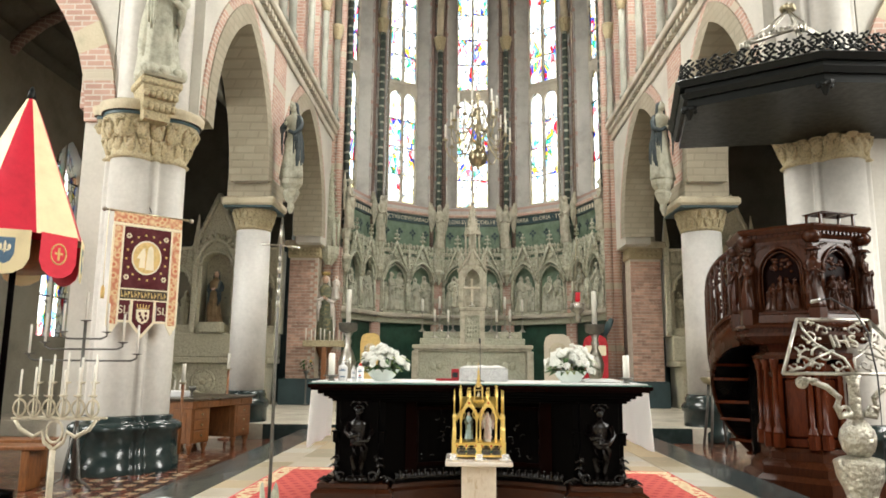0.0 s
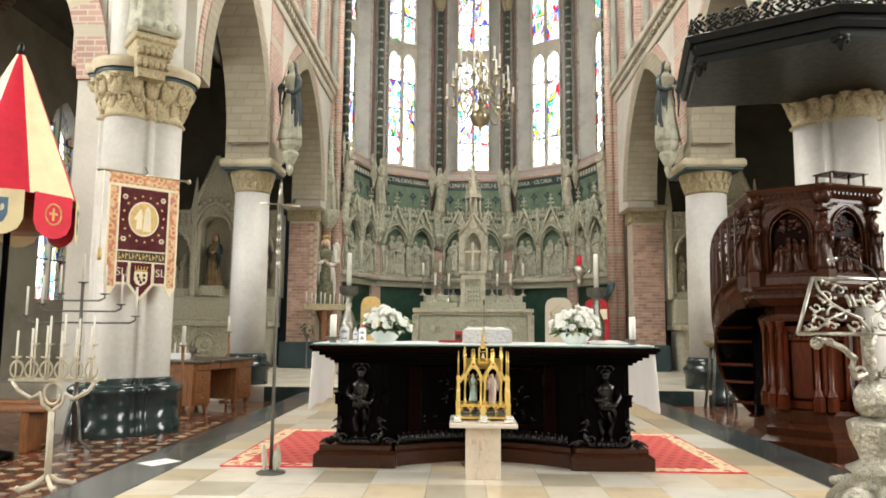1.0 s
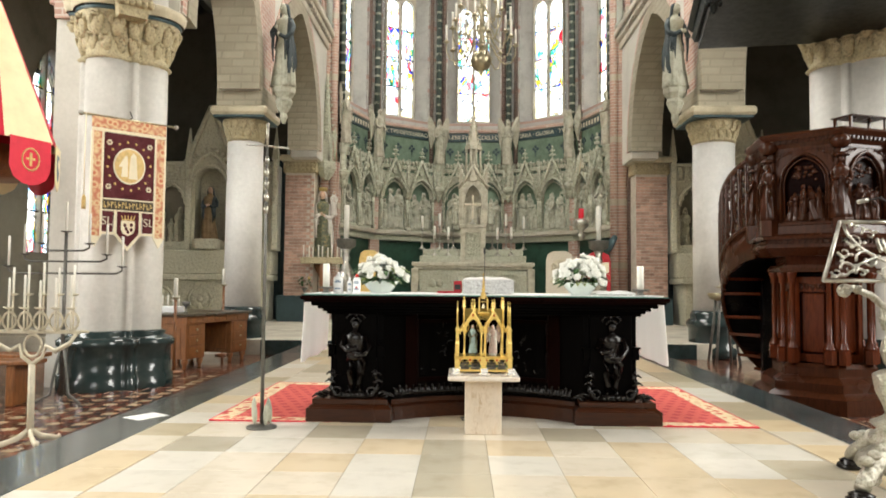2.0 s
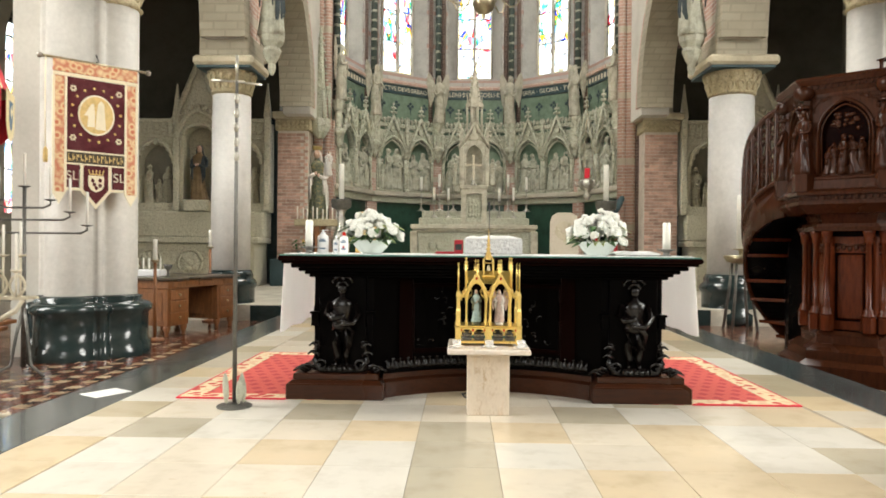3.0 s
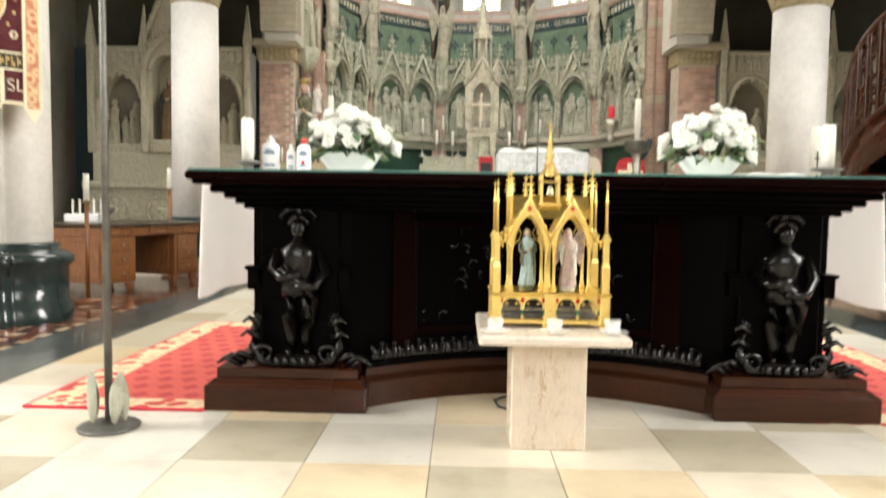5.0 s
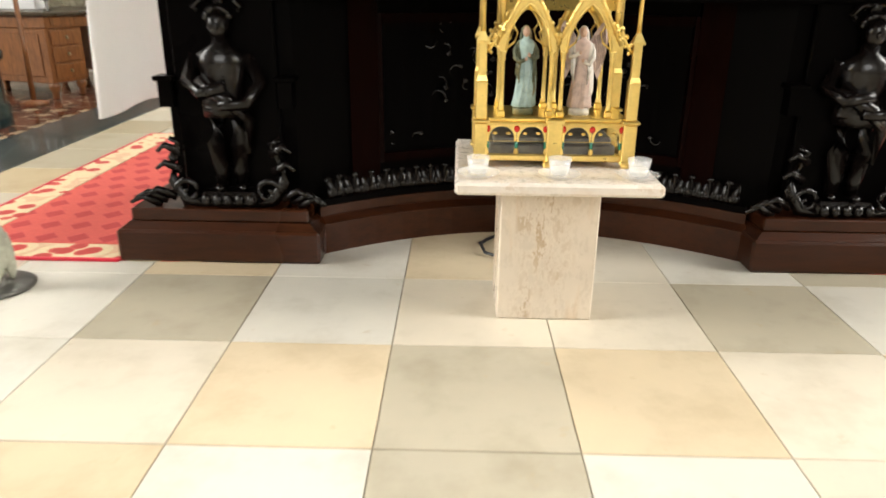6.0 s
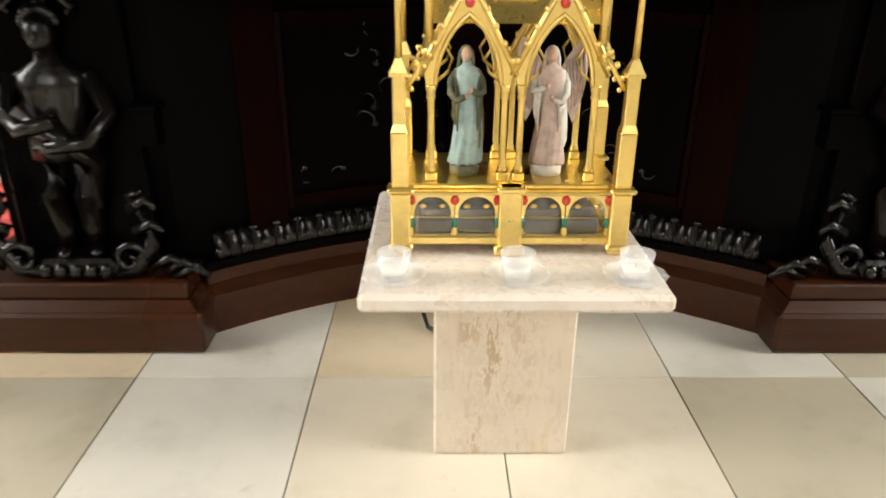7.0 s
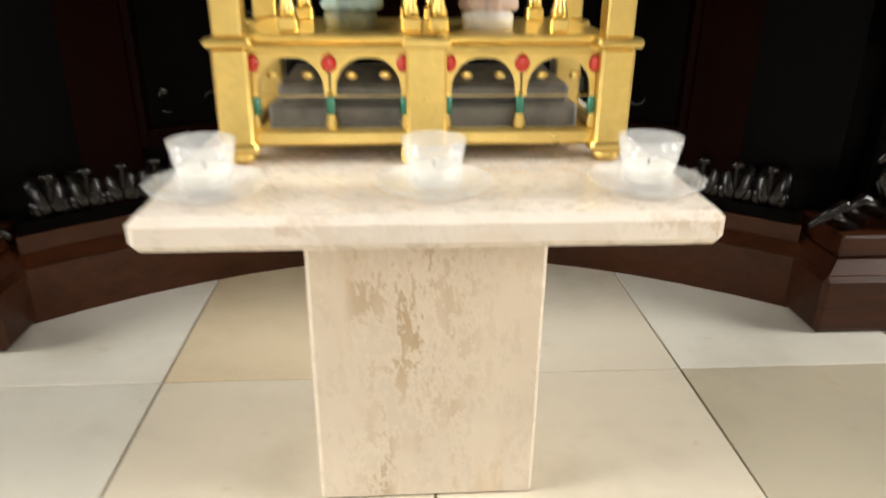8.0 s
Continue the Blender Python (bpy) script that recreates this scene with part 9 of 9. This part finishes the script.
for q in range(8):
    for k in range(4):
        a = radians(90 * k)
        rr = 0.13 * (1 - q / 10) + 0.03
        ball(bm, (rr * math.cos(a), rr * math.sin(a), 4.85 + 0.17 * q), 0.035, seg=6, rings=4)
part("canopy_spire", bm, RETABLE, cn)
vr = thing("votive_tray", "Gilded votive tray with a row of thin white candles", "candle rack", pose(-3.55, 18.1, CF))
part("tray", one(block, -0.52, 0.52, -0.14, 0.14, 1.42, 1.58, 0.01), CARVED, vr)
part("post", one(block, -0.06, 0.06, -0.06, 0.06, 0.0, 1.42, 0.01), OAK, vr)
for i in range(9):
    part("candle", one(flame_candle, -0.46 + 0.115 * i, -0.05 + 0.1 * (i % 2), 1.58, 0.016, 0.30 - 0.03 * (i % 3)), WAX, vr)
vs_ = thing("flower_vase", "Small wall vase with yellow and pink flowers", "vase", pose(-3.98, 18.1, CF))
part("stand", one(turned, [(0.10, 0), (0.02, 0.05), (0.02, 0.72), (0.07, 0.80), (0.06, 0.84)], seg=12), IRON, vs_)
bm = bmesh.new()
rnd = random.Random(2)
for k in range(26):
    ball(bm, (rnd.uniform(-0.14, 0.14), rnd.uniform(-0.1, 0.1), 0.88 + rnd.uniform(0, 0.2)), rnd.uniform(0.02, 0.045), mi=rnd.choice((0, 0, 0, 1, 2)), seg=6, rings=5)
part("bouquet", bm, [LEAF, GOLDCLOTH, ROSE], vs_)
pc = thing("paschal_candle", "Tall white marked candle on a dark green iron stand", "candle", pose(3.98, 12.3, TF))
for k in range(4):
    a = radians(45 + 90 * k)
    part("leg", one(rod, [(0.26 * math.cos(a), 0.26 * math.sin(a), 0.0), (0.17 * math.cos(a), 0.17 * math.sin(a), 0.6), (0.13 * math.cos(a), 0.13 * math.sin(a), 1.0)], 0.022, 7), IRON, pc)
part("bowl", one(turned, [(0.05, 0.98), (0.20, 1.02), (0.25, 1.10), (0.23, 1.12), (0.03, 1.10), (0.03, 1.19), (0.13, 1.21), (0.13, 1.22)], seg=18), BRASS, pc)
part("wax", one(flame_candle, 0, 0, 1.22, 0.062, 0.80), WAX, pc)
bm = bmesh.new()
block(bm, -0.006, 0.006, -0.066, -0.061, 1.50, 1.72)
block(bm, -0.035, 0.035, -0.066, -0.060, 1.63, 1.642)
block(bm, -0.012, 0.012, -0.066, -0.060, 1.36, 1.44)
part("cross_mark", bm, BLACK, pc)

# chandelier
chd = thing("chandelier", "Hanging brass chandelier with three tiers of white candles", "chandelier", pose(0.09, 10.9, 4.2))
part("globe", one(turned, [(0.01, -0.21), (0.03, -0.18), (0.015, -0.16), (0.06, -0.145), (0.12, -0.10), (0.150, -0.02), (0.145, 0.04), (0.10, 0.11), (0.05, 0.14), (0.035, 0.18)], seg=28), BRASS, chd, "polished brass globe")
part("stem", one(turned, [(0.03, 0.17), (0.06, 0.22), (0.03, 0.27), (0.025, 0.36), (0.06, 0.42), (0.07, 0.48), (0.03, 0.54), (0.025, 0.66), (0.06, 0.72), (0.03, 0.78), (0.02, 0.9), (0.05, 0.95), (0.015, 1.02)], seg=18), BRASS, chd)
for tier, (n, rr, z) in enumerate(((8, 0.50, 0.16), (8, 0.42, 0.42), (6, 0.30, 0.68))):
    for k in range(n):
        a = 2 * math.pi * (k + 0.5 * tier + 0.2) / n
        c, s = math.cos(a), math.sin(a)
        bm = bmesh.new()
        rod(bm, [(f * rr * c, f * rr * s, z + dz) for f, dz in ((0.08, 0.06), (0.22, 0.10), (0.36, 0.02), (0.50, -0.13), (0.70, -0.20), (0.88, -0.17), (0.99, -0.06), (1.0, 0.07))], 0.0095, 7)
        rod(bm, [(rr * (0.52 + 0.07 * (1 - q / 12) * math.cos(q * 0.6)) * c, rr * (0.52 + 0.07 * (1 - q / 12) * math.cos(q * 0.6)) * s, z - 0.08 + 0.035 * math.sin(q * 0.6)) for q in range(9)], 0.006, 5)
        turned(bm, [(0.012, z + 0.06), (0.046, z + 0.075), (0.048, z + 0.082), (0.02, z + 0.085), (0.018, z + 0.12)], rr * c, rr * s, 10)
        arm = part("arm", bm, BRASS, chd)
        part("candle", one(flame_candle, rr * c, rr * s, z + 0.11, 0.016, 0.21), WAX, arm)
part("cord", one(rod, [(0, 0, 1.0), (0, 0, 12.8)], 0.006, 6), BRASS, chd)

# statues on the arcade and on the pier
for s, mats, lab in ((-1, [STATUE, STATUE, DARKROBE], "Stone saint statue in a dark cloak on a carved corbel"), (1, [STATUE, STATUE, DARKROBE], "Pale stone saint statue with dark cloak on a corbel")):
    x = XC + s * 3.40
    bm = bmesh.new()
    robed(bm, 1.50, None, 0, 60 + s, head=1, robe2=2)
    tagged(part("saint_statue", bm, mats, None, "", pose(x, 13.10, 4.42, 0, 0, 25 * s)), lab, "statue", "arcade statues")
    tagged(part("corbel", one(turned, [(0.03, 3.80), (0.07, 3.90), (0.06, 3.98), (0.11, 4.06), (0.16, 4.18), (0.13, 4.24), (0.20, 4.33), (0.21, 4.42)], seg=8, smooth=False), STATUE, None, "", pose(x, 13.15, 0)), "Carved stone corbel under the statue", "corbel", "statue corbels", "structure")
bm = bmesh.new()
robed(bm, 1.75, None, 0, 77, head=0)
block(bm, -0.26, 0.26, -0.24, 0.20, 0.0, 0.07, 0.03)
for k in range(9):
    ball(bm, (-0.22 + 0.055 * k, -0.17 - 0.03 * math.sin(k * 1.9), 0.08), (0.07, 0.07, 0.055 + 0.02 * (k % 3)), seg=8, rings=6)
rod(bm, [(0.16, -0.14, 0.75), (0.19, -0.17, 1.05), (0.15, -0.20, 1.16), (0.02, -0.24, 1.15)], 0.06, 8, r2=0.045)
block(bm, -0.12, 0.20, -0.34, -0.16, 1.12, 1.19, 0.015)
tagged(part("pier_statue", bm, STATUE, None, "", pose(-3.92, 8.78, 4.52, 0, 0, 40)), "Large weathered stone saint statue standing on the pier", "statue")
bm = bmesh.new()
block(bm, -0.25, 0.25, -0.22, 0.30, 4.42, 4.52, 0.02, pose(-3.95, 8.82, 0, 0, 0, 40))
prism(bm, [(-0.15, -0.08), (0.15, -0.08), (0.15, 0.28), (-0.15, 0.28)], 4.02, 4.42, pose(-3.95, 8.82, 0, 0, 0, 40), top=[(-0.22, -0.19), (0.22, -0.19), (0.22, 0.28), (-0.22, 0.28)])
for k in range(12):
    ball(bm, (-0.17 + 0.068 * (k % 6), -0.13 - 0.05 * (k // 6), 4.17 + 0.14 * (k // 6)), (0.045, 0.05, 0.055), pose(-3.95, 8.82, 0, 0, 0, 40), 0, 7, 5)
tagged(part("pier_corbel", bm, CARVED), "Square carved stone corbel with gilded leaves", "corbel", kind="structure")

# side altars at the aisle ends
for s in (-1, 1):
    x0 = XC + s * 6.55
    ra = thing("side_altar", "Carved grey stone side altar retable with gabled niches and relief", "side altar", pose(x0, 18.0, CF), "side altars")
    part("mensa", one(block, -1.6, 1.6, -0.25, 0.9, 1.0, 1.14, 0.02), SIDESTONE, ra)
    part("frontal", one(block, -1.5, 1.5, -0.15, 0.9, 0.0, 1.0, 0.02), SIDESTONE, ra)
    for cx in (-0.95, 0.0, 0.95):
        bm = one(rod, [(cx + 0.28 * math.cos(t), -0.17, 0.55 + 0.28 * math.sin(t)) for t in [k * 0.35 for k in range(19)]], 0.035, 6)
        for k in range(8):
            a = 0.785 * k
            ball(bm, (cx + 0.15 * math.cos(a), -0.165, 0.55 + 0.15 * math.sin(a)), (0.105, 0.035, 0.105), seg=8, rings=5)
        ball(bm, (cx, -0.17, 0.55), (0.09, 0.05, 0.09))
        part("frontal_rosette", bm, SIDESTONE, ra)
    part("gradine", one(block, -1.6, 1.6, 0.2, 0.9, 1.14, 1.75, 0.03), SIDESTONE, ra)
    bm = bmesh.new()
    plate(bm, [(-1.65, 1.75), (1.65, 1.75), (1.65, 3.9), (-1.65, 3.9)], [arched(-1.05, 0.42, 1.95, 2.9, 0.5), arched(1.05, 0.42, 1.95, 2.9, 0.5), arched(0.0, 0.38, 1.95, 3.5, 0.3)], 0.35, 0.75)
    plate(bm, [(-0.60, 3.9), (0.60, 3.9), (0, 5.3)], [], 0.35, 0.7)
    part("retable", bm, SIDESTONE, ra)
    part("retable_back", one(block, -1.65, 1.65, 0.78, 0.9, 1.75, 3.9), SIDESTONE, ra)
    bm = bmesh.new()
    for cx in (-1.65, -0.52, 0.52, 1.65):
        block(bm, cx - 0.07, cx + 0.07, 0.24, 0.40, 1.75, 4.0, 0.02)
        prism(bm, octagon(cx, 0.32, 0.12, 45, 4), 4.0, 4.8, top=octagon(cx, 0.32, 0.015, 45, 4))
    for t in (-1, 1):
        rod(bm, [(t * 0.60, 0.30, 3.9), (0, 0.30, 5.35)], 0.06, 6)
        for q in range(7):
            ball(bm, (t * 0.60 * (1 - q / 7), 0.30, 3.95 + 1.4 * q / 7), 0.07, seg=6, rings=5)
        rod(bm, [(x, 0.31, z) for x, z in ogive(t * 1.05, 0.45, 2.9, 0.55, 7)], 0.05, 6)
        for q in range(6):
            plate(bm, [(t * 1.08 + (q - 2.5) * 0.16 - 0.05, 3.62), (t * 1.08 + (q - 2.5) * 0.16 + 0.05, 3.62), (t * 1.08 + (q - 2.5) * 0.16 + 0.05, 3.80), (t * 1.08 + (q - 2.5) * 0.16, 3.87), (t * 1.08 + (q - 2.5) * 0.16 - 0.05, 3.80)], [], 0.30, 0.35)
    rod(bm, [(x, 0.31, z) for x, z in ogive(0, 0.42, 3.45, 0.38, 7)], 0.05, 6)
    part("tracery", bm, SIDESTONE, ra)
    for t in (-1, 1):
        bm = bmesh.new()
        block(bm, t * 1.08 - 0.56, t * 1.08 + 0.56, 0.28, 0.40, 3.88, 3.96, 0.015)
        block(bm, t * 1.08 - 0.53, t * 1.08 + 0.53, 0.30, 0.40, 3.50, 3.56, 0.012)
        for q in range(7):
            rod(bm, [(t * 1.08 - 0.48 + 0.16 * q, 0.31, 3.56), (t * 1.08 - 0.48 + 0.16 * q, 0.31, 3.88)], 0.022, 6)
        part("arcaded_frieze", bm, SIDESTONE, ra, "small arcaded stone frieze")
        # niche ground takes the plaster already coloured dark for aisle shade
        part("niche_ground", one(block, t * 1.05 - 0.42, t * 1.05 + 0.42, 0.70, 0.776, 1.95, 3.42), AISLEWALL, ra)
        bm = bmesh.new()
        for k in range(7):
            a = radians(20 + 140 * k / 6)
            ball(bm, (t * 1.05 + 0.40 * math.cos(a), 0.33, 2.92 + 0.46 * math.sin(a)), (0.05, 0.04, 0.05), seg=6, rings=4)
        part("cusp_leaf", bm, SIDESTONE, ra)
    bm = bmesh.new()
    for k in range(11):
        a = radians(180 * k / 10)
        ball(bm, (0.50 * math.cos(a), 0.26, 3.62 + 0.62 * math.sin(a)), (0.075, 0.06, 0.075), seg=7, rings=5)
    rod(bm, [(x, 0.28, z) for x, z in ogive(0, 0.50, 3.45, 0.72, 9)], 0.06, 7)
    part("niche_hood", bm, SIDESTONE, ra, "crocketed hood over the middle niche")
    for cx in (-1.05, 1.05):
        bm = bmesh.new()
        for i, dx in enumerate((-0.24, 0.0, 0.22)):
            robed(bm, (0.95, 0.6, 0.9)[i], Matrix.Translation((cx + dx, 0.58, 1.95)) @ pose(0, 0, 0, 0, 0, (-40, 20, 40)[i]), 0, 30 + i, head=0)
        part("relief", bm, SIDESTONE, ra)
    bm = bmesh.new()
    robed(bm, 1.32, None, 0, 55, head=1, robe2=2)
    part("plinth", one(block, -0.28, 0.28, 0.10, 0.7, 1.76, 2.02, 0.02), SIDESTONE, ra)
    tagged(part("friar_statue", bm, [BROWNROBE, SKIN, DARKROBE], None, "", pose(x0, 18.38, CF + 2.022)), "Painted saint statue in a brown habit on a stone plinth", "statue", "side altar statues")

# ---------------------------------------------------------------- floor tiles and bricks, piece by piece
me_tiles = {}
for tone in "wgyc":
    me_tiles[tone] = bpy.data.meshes.new("floor_tile")
    b_ = one(block, -0.1985, 0.1985, -0.2085, 0.2085, -0.012, 0.0, 0.0012)
    b_.to_mesh(me_tiles[tone])
    b_.free()
    me_tiles[tone].materials.append(TILETONES[tone])
me_edge = bpy.data.meshes.new("edge_tile")
b_ = one(block, -0.173, 0.173, -0.2085, 0.2085, -0.012, 0.0, 0.0012)
b_.to_mesh(me_edge)
b_.free()
me_edge.materials.append(CREAMTILE)
rows = [6.155 + 0.42 * (k + 0.5) for k in range(-11, 16)]
# tones of the rows before the altar, west to east; the rest are laid at random
LAID = {0: "cwywycwgcy", -1: "cwgwccgwcy", -2: "gwcygycyww", -3: "wcywgwcywg"}
laying = random.Random(12)
for k, y in enumerate(rows, -11):
    for i in range(-5, 5):
        tone = LAID[k][i + 5] if k in LAID else laying.choice("wgyycc")
        shared("floor_tile", me_tiles[tone], platform, pose(0.2 + 0.4 * i, y, 0.0))
    for x in (-2.183, 2.200):
        shared("edge_tile", me_edge, platform, pose(x, y, 0.0))
bm = bmesh.new()
y = -12 + 0.21
while y < rows[0] - 0.3:
    block(bm, -2.35, 2.39, y - 0.2085, y + 0.2085, -0.012, 0.0)
    y += 0.42
tagged(part("floor_slab", bm, CREAMTILE, platform, "cream tiles behind the view"), kind="stuff")

# clay tile pattern nearest the platform
ms = {}
for nm, mat_, bld in (("star_tile", CLAYCREAM, "star"), ("square_tile", CLAYRED, "square"), ("dark_tile", CLAYDARK, "dark")):
    bm = bmesh.new()
    if bld == "star":
        pts = []
        for k in range(16):
            a, r = math.pi * k / 8, (0.078 if k % 2 == 0 else 0.040)
            pts.append((r * math.cos(a), r * math.sin(a)))
        prism(bm, pts, -0.006, 0.0022)
    elif bld == "square":
        prism(bm, octagon(0, 0, 0.085, 45, 4), -0.006, 0.0016)
    else:
        prism(bm, octagon(0, 0, 0.072, 0, 4), -0.006, 0.0012)
    me = bpy.data.meshes.new(nm)
    bm.to_mesh(me)
    bm.free()
    me.materials.append(mat_)
    ms[nm] = me
for i in range(6):
    for j in range(20):
        x, y = -2.93 - 0.24 * i, 5.6 + 0.24 * j
        if math.hypot(x + 4.32, y - 9.38) < 0.80:
            continue
        shared("star_tile", ms["star_tile"], floor_west, pose(x, y, TF))
        shared("square_tile", ms["square_tile"], floor_west, pose(x + 0.12, y + 0.12, TF))
        shared("dark_tile", ms["dark_tile"], floor_west, pose(x + 0.12, y, TF))
        if j % 2:
            shared("dark_tile", ms["dark_tile"], floor_west, pose(x, y + 0.12, TF))

me_b = bpy.data.meshes.new("brick")
b_ = one(block, -0.105, 0.105, -0.012, 0.02, -0.0325, 0.0325, 0.003)
b_.to_mesh(me_b)
b_.free()
me_b.materials.append(BRICKP)
me_h = bpy.data.meshes.new("half_brick")
b_ = one(block, -0.05, 0.05, -0.012, 0.02, -0.0325, 0.0325, 0.003)
b_.to_mesh(me_h)
b_.free()
me_h.materials.append(BRICKP)
for ob_ in [o for o in scene.objects if o.name.startswith("wall_pier_core")]:
    xs = [v.co.x for v in ob_.data.vertices]
    x0, x1 = min(xs), max(xs)
    for c in range(38):
        z = 0.74 + c * 0.0785
        x = x0 + (0.105 if c % 2 else 0.05)
        if not c % 2:
            shared("half_brick", me_h, ob_, pose(x0 + 0.05, 18.305, z))
            x = x0 + 0.05 + 0.165
        while x + 0.105 < x1 + 0.01:
            shared("brick", me_b, ob_, pose(x, 18.305, z))
            x += 0.22
        if x - 0.105 < x1 - 0.06:
            shared("half_brick", me_h, ob_, pose(x1 - 0.05, 18.305, z))
